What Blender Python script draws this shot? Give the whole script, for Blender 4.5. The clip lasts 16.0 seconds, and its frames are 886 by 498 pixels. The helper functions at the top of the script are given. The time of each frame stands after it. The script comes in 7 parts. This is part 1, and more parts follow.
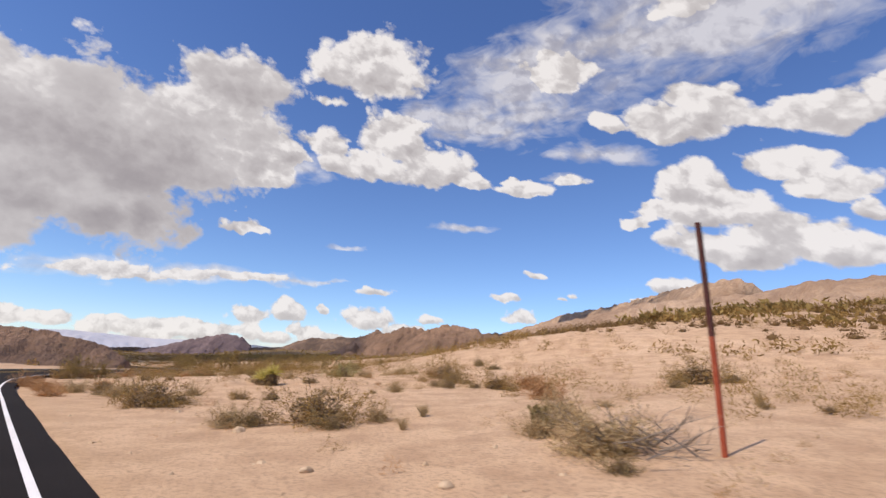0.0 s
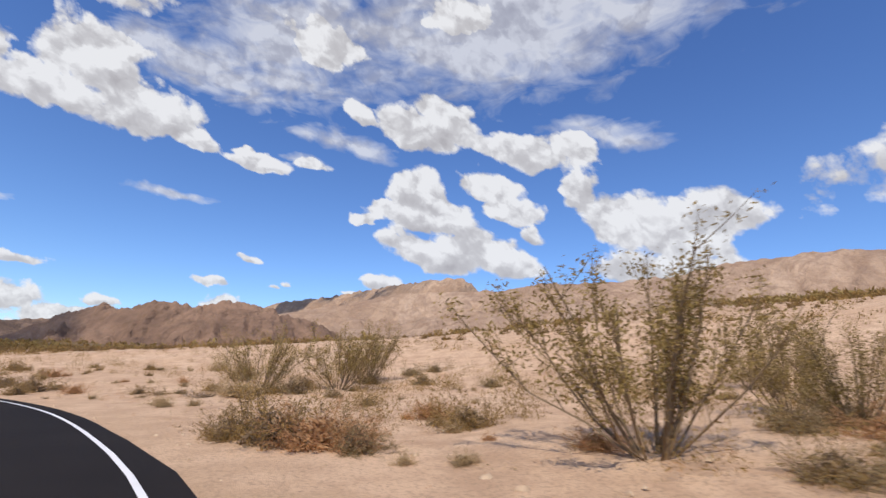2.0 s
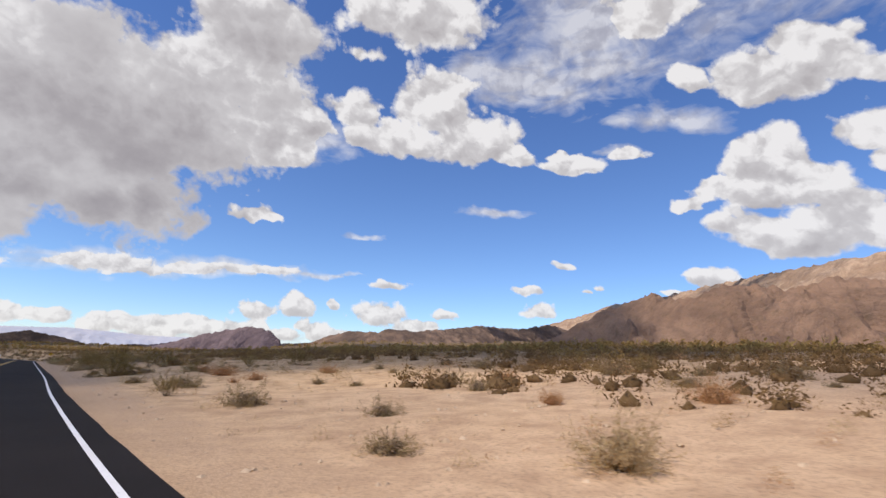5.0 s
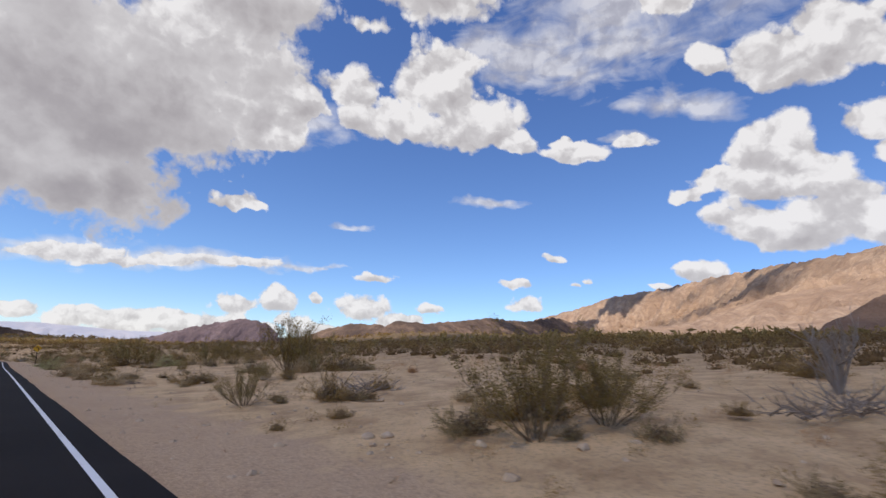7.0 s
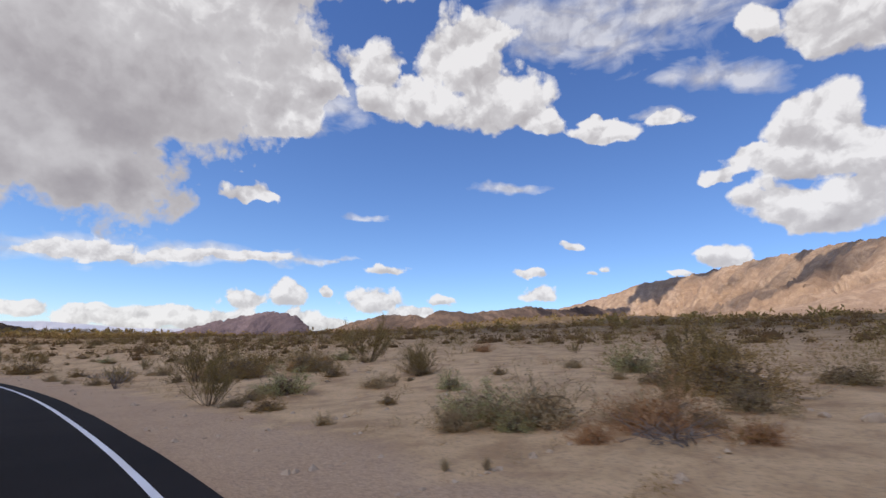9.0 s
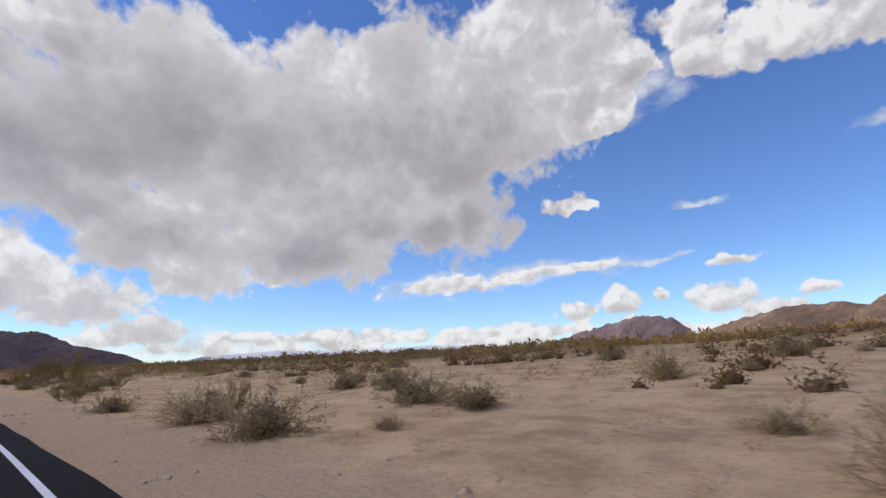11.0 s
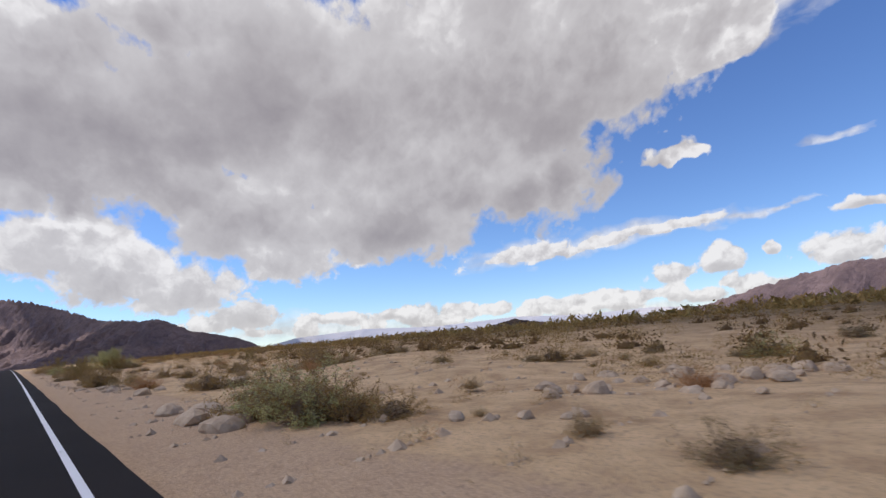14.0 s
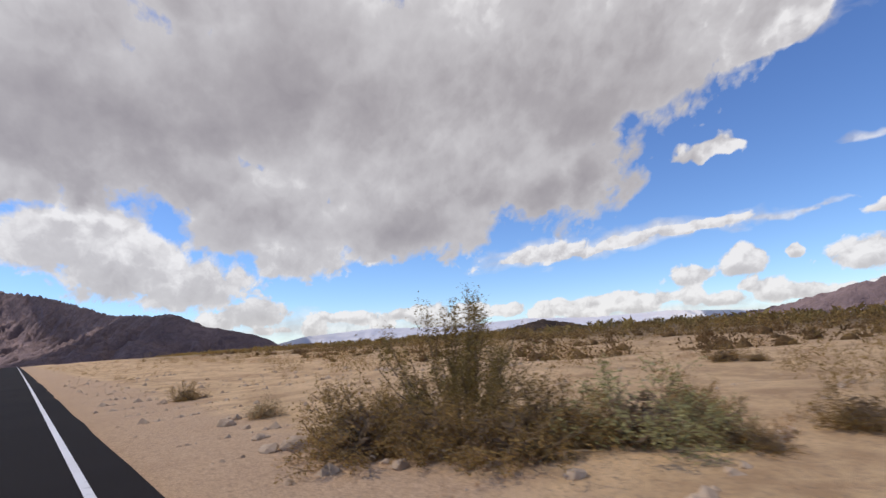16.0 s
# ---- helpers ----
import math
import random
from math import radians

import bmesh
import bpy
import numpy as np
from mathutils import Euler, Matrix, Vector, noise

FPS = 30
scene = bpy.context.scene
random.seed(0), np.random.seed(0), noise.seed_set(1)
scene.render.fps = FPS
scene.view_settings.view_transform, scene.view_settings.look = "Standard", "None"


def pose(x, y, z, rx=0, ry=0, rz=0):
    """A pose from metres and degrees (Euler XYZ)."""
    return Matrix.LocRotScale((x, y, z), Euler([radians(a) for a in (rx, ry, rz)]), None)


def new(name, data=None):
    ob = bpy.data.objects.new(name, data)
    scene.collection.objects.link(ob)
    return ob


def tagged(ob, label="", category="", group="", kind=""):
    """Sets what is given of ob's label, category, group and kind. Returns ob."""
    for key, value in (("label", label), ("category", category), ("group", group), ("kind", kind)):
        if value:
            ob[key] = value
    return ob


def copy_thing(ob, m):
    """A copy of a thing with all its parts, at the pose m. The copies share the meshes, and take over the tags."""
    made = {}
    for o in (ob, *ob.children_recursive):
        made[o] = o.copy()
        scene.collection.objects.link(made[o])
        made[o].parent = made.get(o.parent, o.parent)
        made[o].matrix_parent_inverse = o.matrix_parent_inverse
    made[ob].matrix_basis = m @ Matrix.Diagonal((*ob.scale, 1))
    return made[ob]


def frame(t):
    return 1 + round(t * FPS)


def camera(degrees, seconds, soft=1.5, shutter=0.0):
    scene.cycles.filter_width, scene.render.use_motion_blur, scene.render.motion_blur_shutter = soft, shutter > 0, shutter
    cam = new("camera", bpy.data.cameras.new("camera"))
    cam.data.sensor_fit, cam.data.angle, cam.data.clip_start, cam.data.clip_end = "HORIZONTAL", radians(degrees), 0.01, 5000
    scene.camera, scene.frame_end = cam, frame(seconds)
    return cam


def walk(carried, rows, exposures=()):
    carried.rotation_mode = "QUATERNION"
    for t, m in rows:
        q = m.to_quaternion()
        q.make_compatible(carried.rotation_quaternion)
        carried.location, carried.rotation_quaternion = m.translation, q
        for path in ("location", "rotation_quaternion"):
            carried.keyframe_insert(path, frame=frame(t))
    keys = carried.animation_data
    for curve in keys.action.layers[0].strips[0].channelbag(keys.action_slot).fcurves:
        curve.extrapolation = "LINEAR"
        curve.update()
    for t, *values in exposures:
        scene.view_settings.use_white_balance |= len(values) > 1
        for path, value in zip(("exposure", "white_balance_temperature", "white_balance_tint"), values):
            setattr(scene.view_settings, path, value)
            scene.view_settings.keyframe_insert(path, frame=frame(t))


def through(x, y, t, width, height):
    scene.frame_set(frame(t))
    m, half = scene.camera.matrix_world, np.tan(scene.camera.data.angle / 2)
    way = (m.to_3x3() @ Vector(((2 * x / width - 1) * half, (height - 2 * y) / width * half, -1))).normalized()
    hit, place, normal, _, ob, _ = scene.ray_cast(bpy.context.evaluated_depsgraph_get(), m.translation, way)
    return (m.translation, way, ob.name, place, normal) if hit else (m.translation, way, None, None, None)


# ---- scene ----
cam = camera(86.0, 16.0, soft=1.5, shutter=0.035)

# seconds, place in metres, then tilt, lean and turn in degrees
walk(cam, [(r[0], pose(*r[1:])) for r in (
    (0, 0, 0, 1.2, 103.65, -2.91, 0.98),
    (0.5, -12.66, 12.8, 0.82, 103.11, -2.65, 2.37),
    (1, -24.7, 26.14, 0.45, 101, -1.11, -4.96),
    (1.5, -32.91, 42.08, 0.07, 102.03, -1.63, -22.23),
    (2, -36.63, 59.66, -0.31, 104.09, -2.16, -33.84),
    (2.5, -39.47, 77.38, -0.69, 106.04, -3.39, -24.68),
    (3, -47.07, 93.53, -1.06, 104.63, -2.45, -0.79),
    (3.5, -59.77, 106.27, -1.44, 102.71, -1.92, 7.63),
    (4, -73.46, 117.97, -1.82, 102.8, -2.01, 6.59),
    (4.5, -86.74, 130.11, -2.19, 103.01, -2.25, 4.12),
    (5, -99.47, 142.83, -2.57, 103.26, -2.53, 1.16),
    (5.5, -111.62, 156.11, -2.95, 103.46, -2.76, -1.31),
    (6, -123.49, 169.65, -3.32, 103.55, -2.86, -2.35),
    (6.5, -135.36, 183.17, -3.7, 103.09, -2.49, -1.76),
    (7, -147.25, 196.69, -4.08, 102.69, -2.25, -1.4),
    (7.5, -159.15, 210.19, -4.46, 102.35, -2.01, -1.2),
    (8, -171.07, 223.68, -4.83, 102.04, -1.6, -0.89),
    (8.5, -182.99, 237.17, -5.21, 101.82, -1.36, -0.76),
    (9, -194.93, 250.64, -5.59, 101.76, -1.24, -0.73),
    (9.5, -207.29, 263.71, -5.96, 103.47, -1.98, 2.09),
    (10, -221.36, 274.83, -6.23, 104.59, -0.11, 20.19),
    (10.5, -237.56, 282.67, -6.29, 104.14, 1.01, 30.19),
    (11, -254.93, 287.25, -6.24, 103.07, 1.81, 37.3),
    (11.5, -272.81, 289.29, -6.14, 101.79, 2.43, 41.96),
    (12, -290.75, 290.72, -6.01, 100.73, 2.99, 44.61),
    (12.5, -308.72, 291.74, -5.87, 100.28, 3.61, 45.69),
    (13, -326.7, 292.55, -5.73, 100.41, 4.25, 45.84),
    (13.5, -344.69, 293.34, -5.59, 100.52, 4.46, 45.98),
    (14, -362.67, 294.11, -5.45, 100.45, 4.25, 45.99),
    (14.5, -380.65, 294.87, -5.31, 100.28, 3.69, 46.04),
    (15, -398.64, 295.6, -5.16, 100.49, 3.7, 46.19),
    (15.5, -416.63, 296.32, -5.02, 100.48, 3.34, 46.3),
    (16, -434.61, 297.02, -4.88, 100.61, 3.42, 46.45),
)], exposures=[(0.0, 0.0, 6900, 14), (1.0, 0.0, 7000, 15), (1.5, 0.0, 6700, 12), (2.0, 0.0, 6400, 11), (2.5, 0.0, 6200, 10), (3.0, 0.0, 6450, 11),
                 (6.0, 0.0, 6650, 12), (9.0, 0.0, 6600, 12), (9.5, 0.0, 6400, 11), (12.5, 0.0, 6600, 12), (16.0, 0.0, 6600, 12)])

# ---------------------------------------------------------------- world and sun
SUN_TURN, SUN_HEIGHT = 134.0, 54.0      # counterclockwise from +y, above the horizon


def towards(turn, height):
    a, e = radians(turn), radians(height)
    return Vector((-math.sin(a) * math.cos(e), math.cos(a) * math.cos(e), math.sin(e)))


world = bpy.data.worlds.new("sky")
scene.world = world
world.use_nodes = True
wn = world.node_tree
sky = wn.nodes.new("ShaderNodeTexSky")
sky.sky_type, sky.sun_disc = "NISHITA", False
sky.sun_elevation, sky.sun_rotation = radians(SUN_HEIGHT), radians(-SUN_TURN)
sky.altitude, sky.air_density, sky.dust_density, sky.ozone_density = 900, 1.0, 0.1, 6.0
wn.nodes["Background"].inputs["Strength"].default_value = 0.11
# a deep blue desert sky, paler and more cyan towards the horizon
tint = wn.nodes.new("ShaderNodeMix")
tint.data_type, tint.blend_type = "RGBA", "MULTIPLY"
tint.inputs[0].default_value = 1.0
height = wn.nodes.new("ShaderNodeSeparateXYZ")
upward = wn.nodes.new("ShaderNodeMapRange")
upward.inputs["From Min"].default_value, upward.inputs["From Max"].default_value = 0.05, 0.62
blues = wn.nodes.new("ShaderNodeMix")
blues.data_type = "RGBA"
blues.inputs[6].default_value, blues.inputs[7].default_value = (1.20, 1.32, 1.47, 1), (0.98, 1.17, 1.52, 1)
wn.links.new(wn.nodes.new("ShaderNodeTexCoord").outputs["Generated"], height.inputs["Vector"])
wn.links.new(height.outputs["Z"], upward.inputs["Value"])
wn.links.new(upward.outputs["Result"], blues.inputs[0])
wn.links.new(blues.outputs[2], tint.inputs[7])
wn.links.new(sky.outputs["Color"], tint.inputs[6])
wn.links.new(tint.outputs[2], wn.nodes["Background"].inputs["Color"])

sun_data = bpy.data.lights.new("sun", "SUN")
sun_data.energy, sun_data.angle, sun_data.color = 4.2, radians(0.53), (1.0, 0.915, 0.81)
sun = new("sun", sun_data)
sun.matrix_world = Matrix.Translation((0, 0, 400)) @ towards(SUN_TURN, SUN_HEIGHT).to_track_quat("Z", "Y").to_matrix().to_4x4()

# ---------------------------------------------------------------- node helpers


class Nodes:
    """A material under construction."""

    def __init__(self, name, rough=0.9):
        self.mat = bpy.data.materials.new(name)
        self.mat.use_nodes = True
        self.tree = self.mat.node_tree
        self.bsdf = self.tree.nodes["Principled BSDF"]
        self.bsdf.inputs["Roughness"].default_value = rough
        self.bsdf.inputs["Specular IOR Level"].default_value = 0.2

    def put(self, kind, **values):
        node = self.tree.nodes.new(kind)
        for key, value in values.items():
            node.inputs[key].default_value = value
        return node

    def link(self, a, b):
        self.tree.links.new(a, b)

    def coords(self):
        return self.put("ShaderNodeTexCoord").outputs["Object"]

    def noise(self, scale, detail=4.0, rough=0.55, where=None, distortion=0.0):
        node = self.put("ShaderNodeTexNoise", Scale=scale, Detail=detail, Roughness=rough, Distortion=distortion)
        self.link(where or self.place(), node.inputs["Vector"])
        return node.outputs["Fac"]

    def place(self):
        return self.put("ShaderNodeNewGeometry").outputs["Position"]

    def ramp(self, fac, *stops):
        node = self.put("ShaderNodeValToRGB")
        els = node.color_ramp.elements
        while len(els) < len(stops):
            els.new(0.5)
        for el, (pos, col) in zip(els, stops):
            el.position = pos
            el.color = (*col, 1) if isinstance(col, tuple) else (col, col, col, 1)
        self.link(fac, node.inputs["Fac"])
        return node.outputs["Color"]

    def mix(self, fac, a, b, blend="MIX"):
        node = self.tree.nodes.new("ShaderNodeMix")
        node.data_type, node.blend_type = "RGBA", blend
        for sock, v in ((node.inputs[0], fac), (node.inputs[6], a), (node.inputs[7], b)):
            if isinstance(v, (int, float)):
                sock.default_value = v
            elif isinstance(v, tuple):
                sock.default_value = (*v, 1)
            else:
                self.link(v, sock)
        return node.outputs[2]

    def math(self, op, a, b=0.0, c=0.0, clamp=False):
        node = self.tree.nodes.new("ShaderNodeMath")
        node.operation, node.use_clamp = op, clamp
        for sock, v in zip(node.inputs, (a, b, c)):
            if isinstance(v, (int, float)):
                sock.default_value = v
            else:
                self.link(v, sock)
        return node.outputs[0]

    def bump(self, height, distance=0.02, strength=0.6):
        node = self.put("ShaderNodeBump", Distance=distance, Strength=strength)
        self.link(height, node.inputs["Height"])
        self.link(node.outputs["Normal"], self.bsdf.inputs["Normal"])

    def done(self, colour):
        if isinstance(colour, tuple):
            self.bsdf.inputs["Base Color"].default_value = (*colour, 1)
        else:
            self.link(colour, self.bsdf.inputs["Base Color"])
        return self.mat


# ---------------------------------------------------------------- materials


def sand_material():
    n = Nodes("sand", 0.95)
    big = n.noise(0.09, 5, 0.6)
    mid = n.noise(0.9, 6, 0.65)
    fine = n.noise(14, 5, 0.7)
    grit = n.noise(55, 3, 0.7)
    col = n.ramp(big, (0.3, (0.56, 0.37, 0.225)), (0.5, (0.62, 0.42, 0.265)), (0.7, (0.67, 0.475, 0.315)))
    col = n.mix(n.ramp(mid, (0.42, 0.0), (0.64, 0.75)), col, (0.42, 0.265, 0.16))
    col = n.mix(n.ramp(fine, (0.5, 0.0), (0.72, 0.55)), col, (0.33, 0.22, 0.14))
    col = n.mix(n.ramp(grit, (0.6, 0.0), (0.68, 0.5)), col, (0.24, 0.17, 0.12))
    dun = n.put("ShaderNodeAttribute")
    dun.attribute_name = "dun"
    col = n.mix(dun.outputs["Fac"], col, n.ramp(mid, (0.36, (0.71, 0.478, 0.245)), (0.5, (0.60, 0.398, 0.198)), (0.64, (0.42, 0.262, 0.125))))
    stony = n.put("ShaderNodeAttribute")
    stony.attribute_name = "gravel"
    chips = n.ramp(n.noise(30, 4, 0.75), (0.35, (0.38, 0.25, 0.143)), (0.55, (0.57, 0.385, 0.236)), (0.7, (0.67, 0.475, 0.31)))
    edge = n.math("ADD", stony.outputs["Fac"], n.math("MULTIPLY", n.math("SUBTRACT", mid, 0.5), 0.9))
    col = n.mix(n.math("MULTIPLY", n.ramp(edge, (0.35, 0.0), (0.65, 0.85)), 1.0), col, chips)
    col = n.mix(n.ramp(fine, (0.5, 0.0), (0.68, 0.6)), col, (0.27, 0.185, 0.11))
    col = n.mix(n.ramp(grit, (0.6, 0.0), (0.68, 0.4)), col, (0.22, 0.155, 0.10))
    cover = n.put("ShaderNodeAttribute")
    cover.attribute_name = "brush"
    speck = n.noise(0.55, 4, 0.7)
    col = n.mix(n.math("MULTIPLY", cover.outputs["Fac"], n.ramp(speck, (0.3, 0.45), (0.5, 0.97))), col, (0.112, 0.074, 0.034))
    n.bump(n.math("ADD", n.math("MULTIPLY", mid, 1.2), n.math("ADD", fine, n.math("MULTIPLY", grit, 0.5))), 0.05, 0.6)
    return n.done(col)


def asphalt_material():
    n = Nodes("asphalt", 0.85)
    n.bsdf.inputs["Specular IOR Level"].default_value = 0.06
    wide = n.noise(0.35, 4, 0.6)
    grit = n.noise(70, 3, 0.8)
    col = n.ramp(wide, (0.3, (0.013, 0.0105, 0.0100)), (0.7, (0.023, 0.0185, 0.0170)))
    col = n.mix(n.ramp(grit, (0.45, 0.0), (0.75, 0.6)), col, (0.045, 0.040, 0.037))
    n.bump(grit, 0.008, 0.5)
    return n.done(col)


def paint_material(name, colour):
    n = Nodes(name, 0.6)
    wear = n.noise(9, 6, 0.75)
    dust = n.noise(0.8, 4, 0.6)
    col = n.mix(n.ramp(dust, (0.35, 0.0), (0.75, 0.3)), colour, (0.5, 0.42, 0.34))
    col = n.mix(n.ramp(wear, (0.6, 0.0), (0.72, 0.7)), col, (0.12, 0.11, 0.1))
    return n.done(col)


def rock_slope_material(name, low, high, dark, scrub):
    """Desert mountain rock: sun-bleached ridges, varnished outcrops, brush specks; light and shade painted in."""
    n = Nodes(name, 0.95)
    where = n.place()
    wide = n.noise(0.012, 6, 0.6, where, 0.4)
    mid = n.noise(0.07, 7, 0.68, where)
    fine = n.noise(0.45, 5, 0.75, where)
    # broad tone patches; on the dark rock they stand for sun and cloud shade
    col = n.ramp(wide, (0.40, low), (0.60, high))
    # varnished outcrops; contrast raised so the dark also stands for shaded crevices
    col = n.mix(n.ramp(mid, (0.45, 0.0), (0.64, 0.65)), col, dark)
    col = n.mix(n.ramp(fine, (0.52, 0.0), (0.66, 0.4)), col, scrub)
    gully = n.noise(0.028, 5, 0.6, where, 1.5)
    col = n.mix(n.ramp(gully, (0.44, 0.0), (0.5, 0.5), (0.56, 0.0)), col, dark)
    n.bump(n.math("ADD", n.math("MULTIPLY", gully, 6.0), n.math("ADD", n.math("MULTIPLY", mid, 3.0), fine)), 5.0, 0.5)
    return n.done(col)


def plant_material(name, dark, light, rough=0.9, through=0.42):
    n = Nodes(name, rough)
    info = n.put("ShaderNodeObjectInfo").outputs["Random"]
    isle = n.put("ShaderNodeNewGeometry").outputs["Random Per Island"]
    mixer = n.math("ADD", n.math("MULTIPLY", info, 0.35), n.math("MULTIPLY", isle, 0.65))
    col = n.mix(mixer, dark, light)
    # thin leaves let part of the light through
    thin = n.put("ShaderNodeBsdfTranslucent")
    n.link(col, thin.inputs["Color"])
    blend = n.put("ShaderNodeMixShader", Fac=through)
    n.link(n.bsdf.outputs["BSDF"], blend.inputs[1])
    n.link(thin.outputs["BSDF"], blend.inputs[2])
    n.link(blend.outputs["Shader"], n.tree.nodes["Material Output"].inputs["Surface"])
    return n.done(col)


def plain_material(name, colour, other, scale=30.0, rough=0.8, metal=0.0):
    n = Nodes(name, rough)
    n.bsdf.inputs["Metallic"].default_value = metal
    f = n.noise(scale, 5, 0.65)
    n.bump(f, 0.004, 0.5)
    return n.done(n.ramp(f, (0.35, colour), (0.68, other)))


SAND = sand_material()
ASPHALT = asphalt_material()
WHITE_PAINT = paint_material("white_road_paint", (0.8, 0.79, 0.77))
YELLOW_PAINT = paint_material("yellow_road_paint", (0.62, 0.36, 0.05))
ROCK_RED = rock_slope_material("red_brown_rock", (0.25, 0.152, 0.097), (0.34, 0.215, 0.142), (0.16, 0.10, 0.07), (0.13, 0.095, 0.055))
ROCK_TAN = rock_slope_material("pale_tan_rock", (0.40, 0.27, 0.178), (0.52, 0.37, 0.255), (0.27, 0.175, 0.118), (0.21, 0.145, 0.09))
# dark rock with cloud shade in its colour and paler patches as if sunlit
ROCK_DARK = rock_slope_material("dark_rock_cloud_shade", (0.10, 0.069, 0.054), (0.27, 0.18, 0.128), (0.075, 0.054, 0.046), (0.07, 0.052, 0.038))
# distance haze is put into this pale blue-grey base colour
ROCK_HAZE = plain_material("distant_rock_painted_haze", (0.42, 0.44, 0.50), (0.50, 0.49, 0.51), 0.004, 1.0)
ROCK_PURPLE = rock_slope_material("purple_brown_rock", (0.15, 0.11, 0.118), (0.215, 0.158, 0.165), (0.10, 0.074, 0.083), (0.12, 0.092, 0.088))

# ---------------------------------------------------------------- plan: the road's line and the lie of the land

# the traffic lane's line, every 9 to 18 m, from behind the start to beyond the end: x, y, height
LANE_FIRST = ((104.61, -107.51, 3.14), (76.65, -78.9, 2.3), (50.08, -51.73, 1.51), (24.92, -25.99, 0.75), (12.34, -13.12, 0.38), (6.04, -6.68, 0.19), (-0.25, -0.25, 0), (-6.29, 5.93, -0.18), (-12.8, 12.66, -0.38), (-18.75, 18.92, -0.56), (-24.7, 26.14, -0.75), (-29.27, 33.47, -0.94), (-32.96, 42.06, -1.13), (-35.2, 50.41, -1.31), (-36.73, 59.65, -1.51), (-37.39, 68.27, -1.69), (-39.09, 77.51, -1.89), (-42.09, 85.62, -2.07), (-46.81, 93.77, -2.26), (-52.9, 99.92, -2.44), (-59.81, 106.23, -2.64), (-66.37, 111.85, -2.82), (-73.46, 117.96, -3.02))
LANE_MIDDLE = ((-86.71, 130.14, -3.39), (-99.41, 142.89, -3.77), (-111.53, 156.19, -4.15), (-123.36, 169.76, -4.52), (-135.28, 183.24, -4.9), (-147.21, 196.72, -5.28), (-159.13, 210.21, -5.66), (-171.06, 223.69, -6.03), (-183.01, 237.15, -6.41), (-194.81, 250.75, -6.79), (-200.49, 257.26, -6.97), (-207.05, 263.97, -7.16), (-213.57, 269.65, -7.33), (-221.34, 274.87, -7.43), (-229.08, 278.72, -7.47), (-237.57, 282.64, -7.49))
LANE_LAST = ((-245.79, 285.25, -7.48), (-254.95, 287.14, -7.44), (-263.51, 288.24, -7.4), (-272.83, 289.1, -7.34), (-281.44, 289.8, -7.28), (-290.77, 290.45, -7.21), (-299.39, 290.95, -7.14), (-308.74, 291.39, -7.07), (-326.72, 292.2, -6.93), (-344.7, 292.99, -6.79), (-362.69, 293.76, -6.65), (-380.67, 294.51, -6.51), (-398.65, 295.25, -6.36), (-416.64, 295.96, -6.22), (-434.63, 296.66, -6.08), (-452.61, 297.36, -5.98), (-474.6, 298.21, -5.88), (-534.55, 300.54, -5.78), (-634.47, 304.42, -5.88), (-774.37, 309.86, -7.08), (-994.2, 318.39, -12.08), (-1234.02, 327.71, -18.08))
LANE = LANE_FIRST + LANE_MIDDLE + LANE_LAST


def smooth_line(points, step=1.5):
    pts = np.array(points, float)
    out = []
    for i in range(1, len(pts) - 2):
        a, b, c, e = pts[i - 1:i + 3]
        n = max(2, int(np.linalg.norm(c - b) / step))
        for k in range(n):
            t = k / n
            out.append(0.5 * (2 * b + (c - a) * t + (2 * a - 5 * b + 4 * c - e) * t * t + (3 * b - a - 3 * c + e) * t ** 3))
    out.append(pts[-2])
    return np.array(out)


LINE = smooth_line(LANE)
TANGENT = np.gradient(LINE, axis=0)
TANGENT /= np.linalg.norm(TANGENT[:, :2], axis=1)[:, None]
RIGHT = np.stack([TANGENT[:, 1], -TANGENT[:, 0]], 1)
ALONG = np.concatenate([[0], np.cumsum(np.linalg.norm(np.diff(LINE[:, :2], axis=0), axis=1))])
ALONG -= ALONG[np.argmin(np.hypot(LINE[:, 0], LINE[:, 1]))]
RNG = np.random.default_rng(7)
LATTICE = RNG.random((256, 256))


def value_noise(x, y):
    xi, yi = np.floor(x).astype(int), np.floor(y).astype(int)
    fx, fy = x - xi, y - yi
    fx, fy = fx * fx * (3 - 2 * fx), fy * fy * (3 - 2 * fy)
    g = lambda a, b: LATTICE[a & 255, b & 255]
    return (g(xi, yi) * (1 - fx) + g(xi + 1, yi) * fx) * (1 - fy) + (g(xi, yi + 1) * (1 - fx) + g(xi + 1, yi + 1) * fx) * fy


def fbm(x, y, octaves=4):
    total, amp = np.zeros_like(x), 0.5
    for k in range(octaves):
        total += amp * value_noise(x * 2 ** k + 17.3 * k, y * 2 ** k + 5.7 * k)
        amp *= 0.5
    return total


